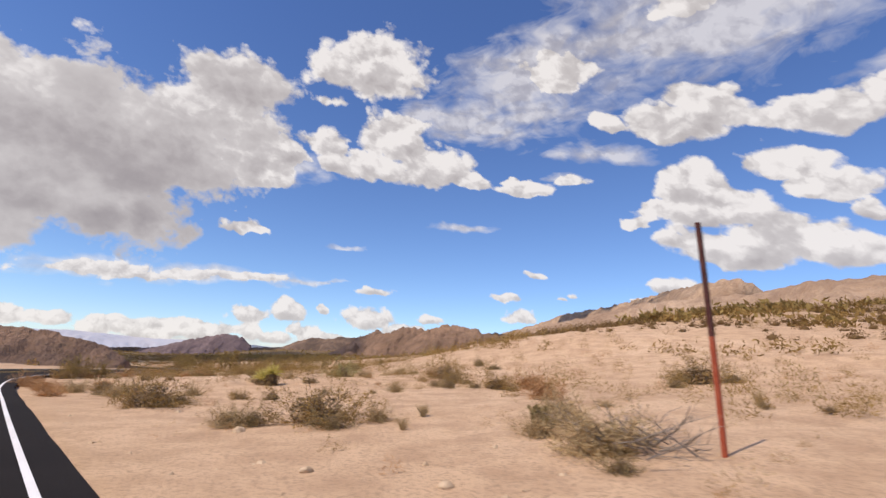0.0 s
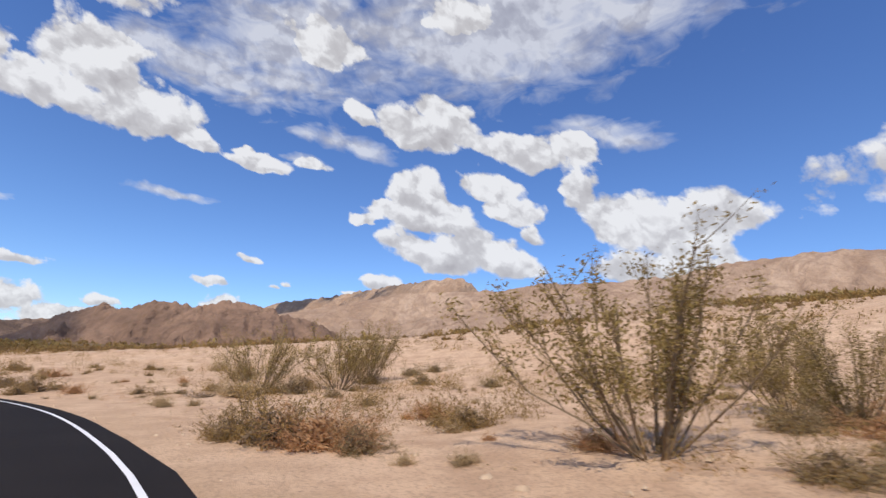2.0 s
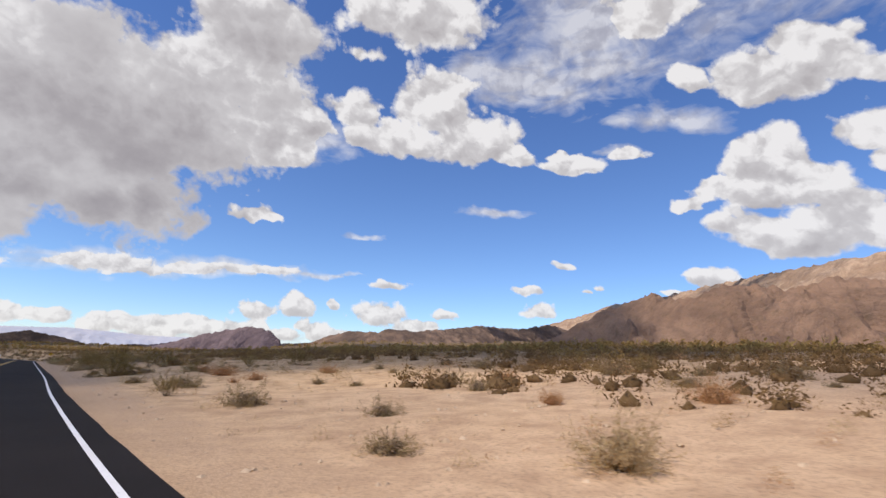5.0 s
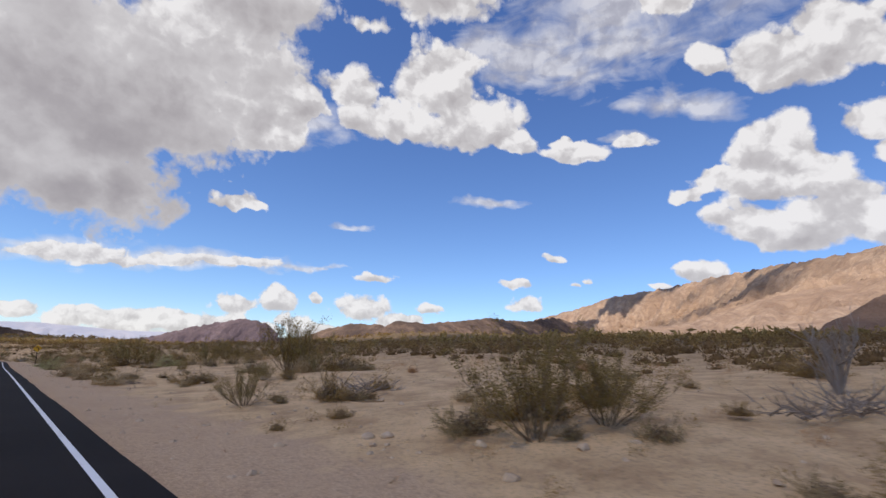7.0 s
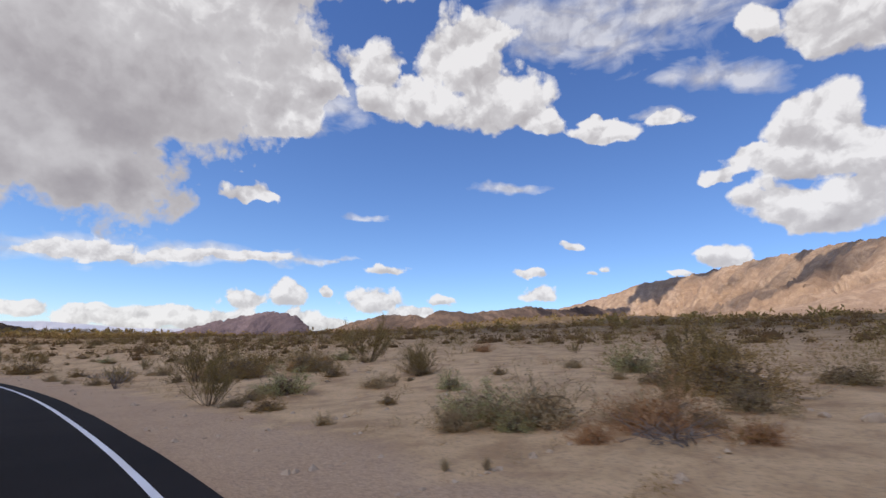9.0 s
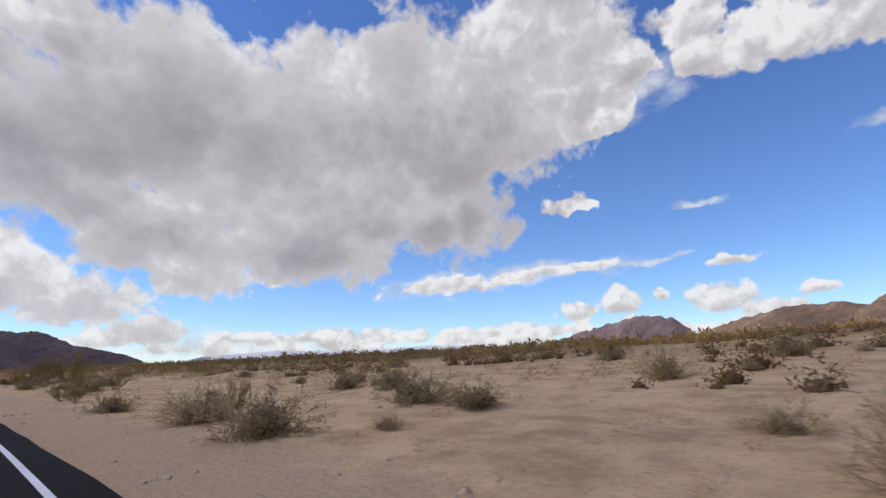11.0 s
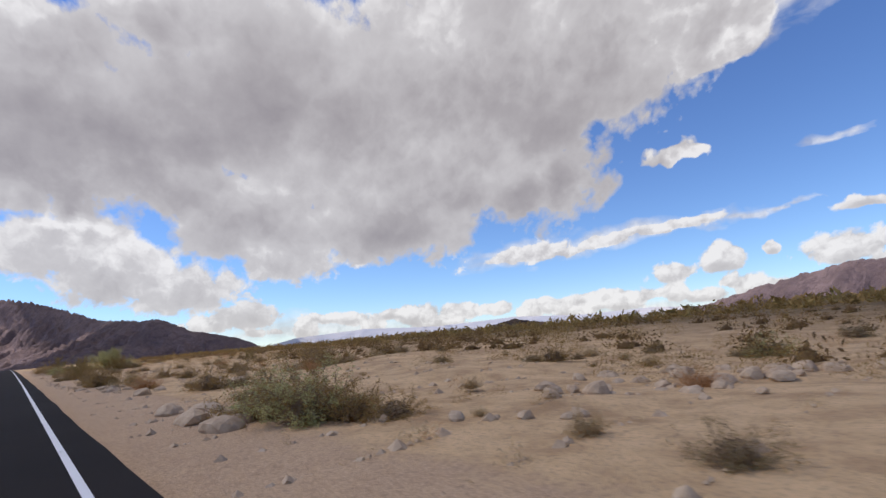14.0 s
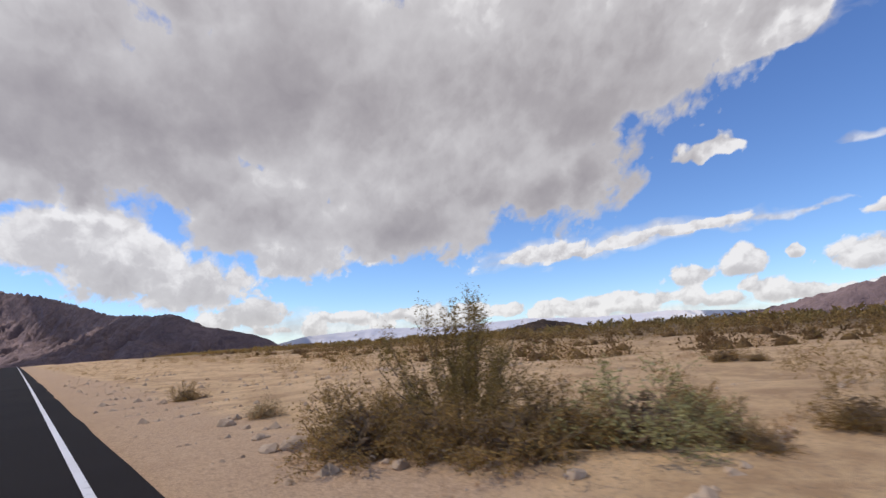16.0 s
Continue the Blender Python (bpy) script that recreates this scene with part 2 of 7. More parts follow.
def road_place(x, y):
    """Signed distance to the lane's line (right positive), its height nearby and the way along it."""
    d, side, z, s = (np.empty(len(x)) for _ in range(4))
    for i in range(0, len(x), 4000):
        px, py = x[i:i + 4000, None], y[i:i + 4000, None]
        dx, dy = px - LINE[None, :, 0], py - LINE[None, :, 1]
        dd = dx * dx + dy * dy
        j = np.argmin(dd, axis=1)
        k = np.arange(len(j))
        d[i:i + 4000] = np.sqrt(dd[k, j])
        side[i:i + 4000] = dx[k, j] * RIGHT[j, 0] + dy[k, j] * RIGHT[j, 1]
        w = 1.0 / (dd + 4.0) ** 2
        w /= w.sum(axis=1)[:, None]
        near = np.clip((np.sqrt(dd[k, j]) - 12) / 30, 0, 1)
        z[i:i + 4000] = LINE[j, 2] * (1 - near) + (w @ LINE[:, 2]) * near
        s[i:i + 4000] = w @ ALONG
    return np.where(side >= 0, d, -d), z, s


def ease(v, a, b):
    t = np.clip((v - a) / (b - a), 0, 1)
    return t * t * (3 - 2 * t)


EDGE = 1.38            # the asphalt's edge, right of the lane's line


def land(x, y):
    """Height of the ground."""
    x, y = np.atleast_1d(np.asarray(x, float)), np.atleast_1d(np.asarray(y, float))
    lat, z, s = road_place(x, y)
    right = np.clip(lat - 4, 0, None)
    left = np.clip(-lat - 9, 0, None)
    slope = 0.06 + 0.025 * ease(s, 150, 230) - 0.072 * ease(s, 340, 470)
    fan = np.interp(s, (0, 40, 75, 110, 165, 205, 245, 335, 400, 470, 560), (0.06, 0.135, 0.135, 0.085, 0.0, -0.005, 0.0, 0.01, 0.0, 0.02, 0.0))
    rise = np.clip(lat - 14, 0, None)
    z = z + fan * 210 * (1 - np.exp(-rise / 210)) * ease(rise, 0, 30)
    z = z + slope * 420 * (1 - np.exp(-right / 420)) + 0.012 * 300 * (1 - np.exp(-left / 300))
    off = np.clip(np.abs(lat + 2.6) - 4.2, 0, None)
    rough = ease(off, 0.3, 7)
    z = z - 0.16 + 0.04 * ease(off, 0, 3)
    z = z + rough * ((fbm(x * 0.11, y * 0.11) - 0.47) * 0.9 + (fbm(x * 0.5 + 40, y * 0.5) - 0.47) * 0.32)
    z = z + ease(off, 30, 160) * (fbm(x * 0.012 + 9, y * 0.012) - 0.47) * 9
    ahead = (x + 221) * -0.64 + (y - 275) * 0.77
    drop = np.clip(ahead - 260, 0, None)
    return z - 62 * (1 - np.exp(-drop / 900)) * ease(off, 60, 300)


def land_at(x, y):
    return float(land([x], [y])[0])


def part(name, mesh, material, parent=None, label=""):
    """One mesh object under a thing; the mesh is a bmesh or (vertices, faces)."""
    data = bpy.data.meshes.new(name)
    if isinstance(mesh, bmesh.types.BMesh):
        mesh.to_mesh(data)
        mesh.free()
    else:
        data.from_pydata([tuple(v) for v in mesh[0]], [], [tuple(f) for f in mesh[1]])
    if material:
        data.materials.append(material)
    ob = new(name, data)
    if parent:
        ob.parent = parent
    if label:
        tagged(ob, label)
    return ob


def shade_smooth(ob):
    ob.data.polygons.foreach_set("use_smooth", [True] * len(ob.data.polygons))
    return ob


def grid_faces(nu, nv):
    i = np.arange(nu - 1)[:, None] * nv + np.arange(nv - 1)[None, :]
    return np.stack([i, i + nv, i + nv + 1, i + 1], -1).reshape(-1, 4).tolist()


# ---------------------------------------------------------------- ground and road


def axis(lo, hi, step, reach):
    core = np.arange(lo, hi + step, step)
    far, d = [], step
    while sum(far) < reach:
        d = min(d * 1.13, 160)
        far.append(d)
    grow = np.cumsum(far)
    return np.concatenate([lo - grow[::-1], core, core[-1] + grow])


def build_ground():
    xs, ys = axis(-500, 80, 1.6, 4000), axis(-30, 345, 1.6, 4000)
    gx, gy = np.meshgrid(xs, ys, indexing="ij")
    gz = land(gx.ravel(), gy.ravel())
    ob = part("ground", (np.stack([gx.ravel(), gy.ravel(), gz], 1).tolist(), grid_faces(len(xs), len(ys))), SAND)
    far, _, run = road_place(gx.ravel(), gy.ravel())
    far = np.abs(far)
    ob.data.attributes.new("brush", "FLOAT", "POINT").data.foreach_set("value", ((0.8 + 0.18 * ease(run, 150, 210)) * ease(far, 40 - 29 * ease(run, 150, 210), 150 - 88 * ease(run, 150, 210))).astype(np.float32))
    lat, _, way = road_place(gx.ravel(), gy.ravel())
    off = np.abs(lat + 2.6) - 4.0
    shoulder = (1 - ease(off, 1.4, 3.6)) * (0.45 + 0.55 * ease(way, 170, 220))
    ob.data.attributes.new("gravel", "FLOAT", "POINT").data.foreach_set("value", shoulder.astype(np.float32))
    ob.data.attributes.new("dun", "FLOAT", "POINT").data.foreach_set("value", (0.8 * ease(way, 165, 228)).astype(np.float32))
    tagged(shade_smooth(ob), "pinkish tan desert sand with pebbles and scattered grit", "desert ground", kind="structure")


def ribbon(name, left, right, lift, material, label, category, parent=None, first=-70, last=900, thick=0.0, wobble=0.0):
    """A strip along the road between two offsets from the lane's line."""
    pick = [i for i in range(len(LINE)) if first <= ALONG[i] <= last]
    verts = []
    n = 4 if thick else 2
    for i in pick:
        p, r = LINE[i], RIGHT[i]
        wl = wobble * (fbm(np.array([ALONG[i] * 0.9]), np.array([3.3]))[0] - 0.47)
        a, b = (p[0] + r[0] * left, p[1] + r[1] * left), (p[0] + r[0] * (right + wl), p[1] + r[1] * (right + wl))
        verts += [(*a, p[2] + lift), (*b, p[2] + lift)]
        if thick:
            verts += [(*b, p[2] + lift - thick), (*a, p[2] + lift - thick)]
    faces = []
    for k in range(len(pick) - 1):
        for j in range(n if thick else 1):
            a, b = k * n + j, k * n + (j + 1) % n
            faces.append((a, a + n, b + n, b))
    ob = part(name, (verts, faces), material, parent, "" if not parent else label)
    if not parent:
        tagged(ob, label, category, kind="structure")
    return ob


def build_road():
    road = ribbon("road", -6.5, EDGE, 0.0, ASPHALT, "dark grey two-lane asphalt road with a crumbling edge", "road", thick=0.3, wobble=0.12)
    ribbon("edge_line", 0.895, 0.975, 0.006, WHITE_PAINT, "solid white painted edge line", "line", road)
    ribbon("far_edge_line", -6.2, -6.05, 0.006, WHITE_PAINT, "solid white painted edge line", "line", road)
    ribbon("centre_line", -2.72, -2.6, 0.006, YELLOW_PAINT, "yellow painted centre line", "line", road)
    ribbon("centre_line", -2.44, -2.32, 0.006, YELLOW_PAINT, "yellow painted centre line", "line", road)


build_ground()
build_road()

# ---------------------------------------------------------------- mountains


def mountain(crest, width, material, label, category="mountain", base=-60.0, seed=1, steps=220, across=80, rough=1.0, crags=0.08):
    """A ridge along a crest of a few peaks, with spurs and gullies worn into both flanks."""
    pts = np.array(crest, float)
    run = np.concatenate([[0], np.cumsum(np.linalg.norm(np.diff(pts[:, :2], axis=0), axis=1))])
    u = np.linspace(0, run[-1], steps)
    cx, cy, cz = (np.interp(u, run, pts[:, k]) for k in range(3))
    sx, sy = (np.convolve(np.pad(c, 6, mode="edge"), np.ones(13) / 13, mode="valid") for c in (cx, cy))
    tx, ty = np.gradient(sx), np.gradient(sy)
    ln = np.hypot(tx, ty)
    nx, ny = ty / ln, -tx / ln
    v = np.linspace(-1, 1, across)
    v = np.sign(v) * np.abs(v) ** 1.25
    gx = sx[:, None] + nx[:, None] * v[None] * width
    gy = sy[:, None] + ny[:, None] * v[None] * width
    f = 4.6 / width
    o = seed * 13.7
    warp = (fbm(gx * f + o, gy * f - o) - 0.47) * 1.6
    ridged = 1 - np.abs(2 * fbm(gx * f * 1.7 + warp + o, gy * f * 1.7 - warp, 5) / 0.94 - 1)
    small = fbm(gx * f * 7 + o, gy * f * 7, 4) - 0.47
    height = (cz[:, None] - base) * np.ones_like(gx)
    flank = np.abs(v)[None]
    profile = (1 - flank) ** 1.15
    crag = 1 + rough * small * crags
    worn = 1 - np.minimum(flank * 3, 1) * 0.62 * (1 - ridged) * rough
    ends = np.minimum(1, np.minimum(u, run[-1] - u) / (run[-1] * 0.03))[:, None]
    # gullies running down both flanks, wider towards the foot
    fall = u[:, None] / width * 7 + np.sign(v)[None] * 31 + warp * 0.9
    gully = 1 - np.abs(2 * fbm(fall + o, flank * 1.3 + 0 * fall - o, 4) / 0.94 - 1)
    branch = 1 - np.abs(2 * fbm(fall * 3.1 - o, flank * 4 + 0 * fall, 3) / 0.88 - 1)
    worn = worn * (1 - ease(flank, 0.03, 0.3) * rough * (0.42 * (1 - gully) ** 0.8 + 0.16 * (1 - branch)))
    gz = base + height * profile * worn * crag * ends - 70 * ease(flank, 0.8, 1.0) - 60 * (1 - ends)
    verts = np.stack([gx.ravel(), gy.ravel(), gz.ravel()], 1).tolist()
    ob = part("mountain", (verts, grid_faces(steps, across)), material)
    return tagged(shade_smooth(ob), label, category, "mountains round the valley")


mountain(((-82, 288, -2.7), (-72, 286, 4.5), (-58, 285, 12.6), (-45, 280, 18.9), (-36, 272, 17.1), (-28, 270, 20.7), (-14, 265, 19.4), (-4, 263, 22.5), (8, 260, 21.6), (20, 259, 18), (34, 261, 16.2), (52, 263, 8.1), (72, 264, -2.7)),
         62, ROCK_RED, "craggy red-brown rock hill rising close to the road", "hill", -9, 3, crags=0.15)
mountain(((60, 600, 25.2), (86, 535, 44.4), (135, 492, 55.6), (178, 452, 66.8), (211, 420, 68.4), (240, 390, 70), (270, 362, 76.4), (297, 325, 75.6), (334, 278, 81.2), (362, 240, 90.8), (392, 180, 95.6), (420, 100, 84.4), (440, 0, 73.2)),
         190, ROCK_TAN, "pale tan mountain range with worn gullies in sunlight", base=6, seed=5)
mountain(((-960, 1330, -62), (-903, 1376, -48), (-846, 1410, -30), (-750, 1405, -12), (-644, 1344, 15), (-493, 1241, 20), (-388, 1116, 21), (-309, 980, 34), (-268, 927, 39), (-226, 892, 36), (-170, 880, 26), (-120, 900, 10), (-80, 920, -20)),
         260, ROCK_DARK, "dark brown low ridge across the valley", base=-50, seed=8)
mountain(((-240, 800, 8), (-223, 812, 21), (-196, 815, 38), (-152, 836, 38), (-103, 895, 47), (-50, 990, 61), (33, 1129, 67), (110, 1214, 86), (192, 1242, 69), (260, 1260, 40)),
         230, ROCK_DARK, "dark brown rounded ridge with patches painted paler as if sunlit", base=-30, seed=12)
mountain(((60, 1850, 30), (103, 1777, 62), (165, 1714, 116), (254, 1642, 140), (358, 1502, 176), (417, 1422, 184), (454, 1348, 189), (483, 1240, 194), (475, 1103, 185), (404, 907, 158), (380, 797, 146), (385, 700, 142), (390, 600, 130)),
         330, ROCK_TAN, "long pinkish tan mountain side with cloud shadows", base=0, seed=21)
mountain(((-1230, 1100, -30), (-1192, 1140, -8), (-1135, 1200, 12), (-1090, 1242, 25), (-1039, 1286, 13), (-995, 1320, -2), (-901, 1383, 6), (-838, 1420, -4), (-760, 1460, -25)),
         190, ROCK_DARK, "small dark double-peaked hill on the plain", "hill", -52, 31)
mountain(((-2981, 60, 300), (-2981, 248, 315), (-2981, 348, 277), (-2777, 440, 241), (-2569, 523, 190), (-2159, 579, 118), (-1653, 562, 82), (-1546, 582, 79), (-1488, 605, 57), (-1481, 631, 46), (-1467, 672, 38), (-1405, 696, 24), (-1373, 800, -28)),
         330, ROCK_PURPLE, "dark purple-brown jagged mountain range", base=-45, seed=41, steps=260, rough=1.35)
mountain(((-850, 1100, -60), (-815, 1082, -52), (-757, 1056, -38), (-703, 1026, -18), (-624, 971, 2), (-549, 921, 10), (-519, 898, 16), (-479, 885, 24), (-439, 870, 30), (-403, 853, 35), (-370, 840, 30), (-335, 850, 5)),
         200, ROCK_PURPLE, "dark purple-brown ridge with a serrated crest", base=-45, seed=52, rough=1.35)
mountain(((-98, 66, -3), (-88, 74, 2.5), (-78, 79, 3.9), (-70, 82, 3.4), (-62, 86, 1.4), (-57, 88, -2)),
         19, ROCK_RED, "low brown rocky hill beside the bend", "hill", -3.4, 63, steps=90, across=40, crags=0.2)
# far range, its haze painted into the rock colour
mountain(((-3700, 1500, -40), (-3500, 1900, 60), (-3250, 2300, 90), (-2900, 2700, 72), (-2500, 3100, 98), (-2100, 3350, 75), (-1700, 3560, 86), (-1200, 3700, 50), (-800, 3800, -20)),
         420, ROCK_HAZE, "mountains far across the plain, haze painted in as pale blue-grey", base=-60, seed=71, rough=0.5)

# ---------------------------------------------------------------- clouds

DOME = Vector((-180, 190, -40))
DOME_WIDE, DOME_HIGH = 4300.0, 560.0
PUFFS, WISPS = [], []


def puff(turn, height, wide, high, tilt=0.0, grey=0.0):
    PUFFS.append((turn, height, wide, high, tilt, grey))


def wisp(turn, height, wide, high, tilt=0.0, grey=0.0):
    WISPS.append((turn, height, wide, high, tilt, grey))


puff(78.4, 20.7, 13.1, 6.7, 8, 1)
puff(62.8, 25.5, 19.8, 8.2, 3, 0.9)
puff(47.5, 18.4, 14.9, 7.0, -3, 0.5)
puff(35.1, 27.0, 11.2, 4.8, -8, 0.12)
puff(27.0, 27.4, 6.3, 3.3, -12)
puff(83.2, 25.8, 6.7, 3.7, 15, 0.35)
puff(52.2, 12.9, 9.6, 3.0, -2, 0.75)
puff(63.0, 10.2, 5.1, 2.6, -1, 0.3)
puff(34.0, 17.0, 2.3, 1.4, -7)
puff(91.7, 20.6, 8.1, 8.3, 16, 0.9)
puff(84.7, 10.2, 4.4, 3.6, 4, 0.28)
puff(79.2, 8.4, 6.8, 4.3, 1, 0.28)
puff(73.3, 6.3, 6.3, 3.7, -1, 0.28)
puff(67.6, 3.8, 4.0, 2.3, -3, 0.28)
puff(88, 14.5, 5, 2.4, 4)
puff(81.1, 12.3, 4.0, 1.9, 4)
# early
wisp(37.3, 9.1, 7.8, 1.9, 9)
wisp(27.8, 9.3, 12.4, 1.7, 6)
puff(37.3, 9.0, 6.2, 1.0, 9)
puff(28.2, 9.2, 9.5, 0.75, 6)
wisp(14.4, 10.3, 7.5, 0.5, 4)
puff(22.9, 17.0, 2.5, 1.1, 9)
puff(20.7, 16.7, 1.4, 0.6, 8)
puff(-0.9, 32.4, 3.6, 3.4, 1)
puff(-5.9, 28.9, 5.8, 3.0, -1, 0.1)
puff(0.4, 28.2, 3.1, 2.4, 2)
puff(-11.5, 26.8, 2.7, 1.8, -4)
puff(-2.9, 35.7, 3.5, 2.1, -0)
puff(9.7, 31.8, 2.7, 2.5, 7)
puff(8.9, 28.9, 2.4, 1.8, 6, 0.1)
puff(15.7, 29.3, 2.6, 3.1, 9, 0.1)
puff(20.4, 24.4, 4.0, 1.7, 10)
puff(-18.1, 26.4, 2.0, 0.8, -7)
wisp(-24.8, 25.9, 2.7, 1.0, -10)
wisp(-7.5, 19.5, 4.8, 0.9, -1)
wisp(9.5, 15.8, 3.2, 0.6, 4)
wisp(28.6, 1.8, 19.0, 0.9, 2)
wisp(-14.8, 34.6, 12.1, 4.2, -6)
wisp(-24.5, 35.7, 12.4, 2.4, -12)
wisp(-30.0, 28.4, 7.3, 2.1, -13)
wisp(-7.9, 37.2, 4.5, 2.6, -3)
puff(17.8, 5.9, 2.3, 1.7, 3)
puff(21.9, 5.0, 2.3, 1.1, 3)
puff(30.8, 3.2, 5.8, 0.9, 3)
puff(34.4, 2.7, 2.7, 0.8, 3)
puff(26.1, 3.1, 5.3, 0.8, 3)
puff(7.4, 5.7, 3.3, 1.8, 2)
puff(6.2, 9.2, 2.5, 0.7, 2, 0.15)
puff(13.2, 6.5, 0.5, 0.9, 3)
puff(-0.3, 5.9, 1.5, 0.8, 1)
puff(3.7, 4.5, 2.6, 0.8, 2)
puff(-11.2, 9.2, 1.8, 0.7, -0)
puff(-11.2, 7.0, 2.4, 1.2, 0)
puff(-15.4, 12.6, 1.2, 0.8, -2)
puff(-17.9, 9.6, 1.1, 0.5, -1)
puff(-19.8, 10.2, 0.7, 0.5, -2)
puff(-30.9, 10.1, 2.7, 1.5, -4)
puff(-26.6, 8.8, 1.6, 0.5, -3)
puff(40.2, 2.9, 1.9, 0.9, 4)
puff(-39.4, 21.7, 3.9, 3.2, -15)
puff(-37.0, 18.8, 5.7, 2.1, -12)
puff(-41.4, 19.4, 3.5, 2.0, -14)
puff(-30.7, 19.0, 2.0, 0.9, -9)
puff(-37.7, 14.2, 6.0, 2.4, -9, 0.15)
puff(-33.6, 15.7, 2.4, 2.0, -8)
puff(-43.5, 15.9, 2.6, 2.9, -12, 0.1)
puff(-40.8, 30.0, 4.7, 3.0, -21, 0.1)
puff(-33.9, 32.1, 2.2, 1.8, -18)
puff(-45.2, 30.1, 3.2, 2.3, -25)
puff(8.0, 37.8, 2.3, 1.3, 6)
puff(-61.6, 17.4, 4.2, 3.7, -8)
puff(-66.6, 15.5, 4.5, 3.4, -9, 0.1)
puff(-71.3, 16.9, 3.6, 2.9, -12)
puff(-63.8, 11.9, 7.4, 2.6, -5, 0.15)
# more
puff(37.2, 24.8, 7.0, 12.5, 22, 1)
puff(29.8, 25.0, 9.2, 6.4, 17, 0.75)
puff(23.3, 38.3, 7.9, 5.7, 19, 0.4)
puff(33.2, 16.9, 3.4, 4.0, 14, 1)
puff(21.0, 26.8, 5.0, 4.3, 13, 0.2)
puff(3.7, 28.5, 4.2, 2.5, 5)
puff(-5.1, 27.7, 5.0, 3.2, 1)
puff(-3.0, 43.7, 7.6, 5.5, 2, 0.1)
puff(-18.9, 24.8, 4.2, 1.5, -5)
puff(-25.4, 25.2, 2.3, 1.3, -8)
puff(-31.0, 39.6, 3.7, 3.5, -16)
puff(-46.0, 31.6, 4.4, 2.4, -23)
puff(-52.1, 27.2, 6.3, 2.5, -24, 0.1)
puff(-59.0, 26.7, 2.4, 1.9, -30)
puff(-47.4, 22.8, 2.7, 2.5, -18)
puff(-41.2, 20.8, 3.6, 2.1, -13)
puff(-49.3, 19.6, 3.0, 1.8, -16)
puff(-43.6, 14.2, 5.7, 2.7, -9, 0.1)
puff(-33.8, 20.0, 2.4, 1.5, -9)
puff(-51.4, 16.5, 1.6, 1.5, -14)
puff(-57.8, 20.5, 1.6, 3.6, -22)
wisp(-24.6, 39.3, 11.7, 4.5, -11)
wisp(-45.7, 39.5, 15.3, 3.4, -25)
wisp(-31.0, 42.3, 14.3, 5.2, -1)
wisp(-53.3, 37.2, 9.3, 4.7, -14)
wisp(-64.3, 27.1, 7.7, 2.2, -16)
puff(-52.7, 41.6, 4.4, 2.7, -16)
puff(-31.7, 39.7, 3.9, 2.7, -2)
puff(57.8, 24.2, 12.4, 9.1, 17, 0.5)
puff(42.4, 25.0, 10.7, 8.1, 9, 0.4)
puff(27.4, 34.2, 7.3, 4.1, 4, 0.1)
puff(45.8, 15.8, 9.0, 3.5, 7, 0.6)
puff(35.3, 17.9, 3.0, 1.5, 5)
# the next four stand out of view, added to shade the later road
puff(128, 54, 13.8, 11, 0, 0.8)
puff(123, 63, 9.5, 6.5, 0, 0.5)
puff(108, 47.5, 13, 9, 0, 0.6)
wisp(112, 48, 15, 12, 0)
wisp(60, 2.2, 16, 2.2, 0)
wisp(300, 40, 30, 12, 0)
puff(220, 30, 16, 7, 0, 0.3)
puff(190, 45, 8, 5, 0, 0.3)
puff(260, 18, 20, 5, 0, 0.2)
puff(30.6, 30.4, 12.8, 6.3, 16, 0.55)
puff(65.4, 13.4, 9.1, 4.3, -1, 0.55)
puff(51.8, 14.3, 11.6, 4.5, -4, 0.5)
puff(65.0, 9.4, 3.4, 2.3, -1, 0.1)
puff(72.9, 29.3, 6.4, 3.4, 9, 0.40)
puff(71.6, 16.2, 5.5, 3.2, 3, 0.50)
wisp(15.2, 27.1, 6.1, 4.1, 8, 0.00)
puff(38.0, 15.8, 6.0, 3.1, 14, 1.00)
# a row of small fair-weather heaps over the far plain
for k in range(34):
    HEAP = random.Random(k + 400)
    puff(-8 + k * 2.5 + HEAP.uniform(-0.8, 0.8), HEAP.uniform(2.0, 3.6), HEAP.uniform(1.3, 2.6), HEAP.uniform(0.6, 1.5))
wisp(30, 0.9, 50, 1.2)


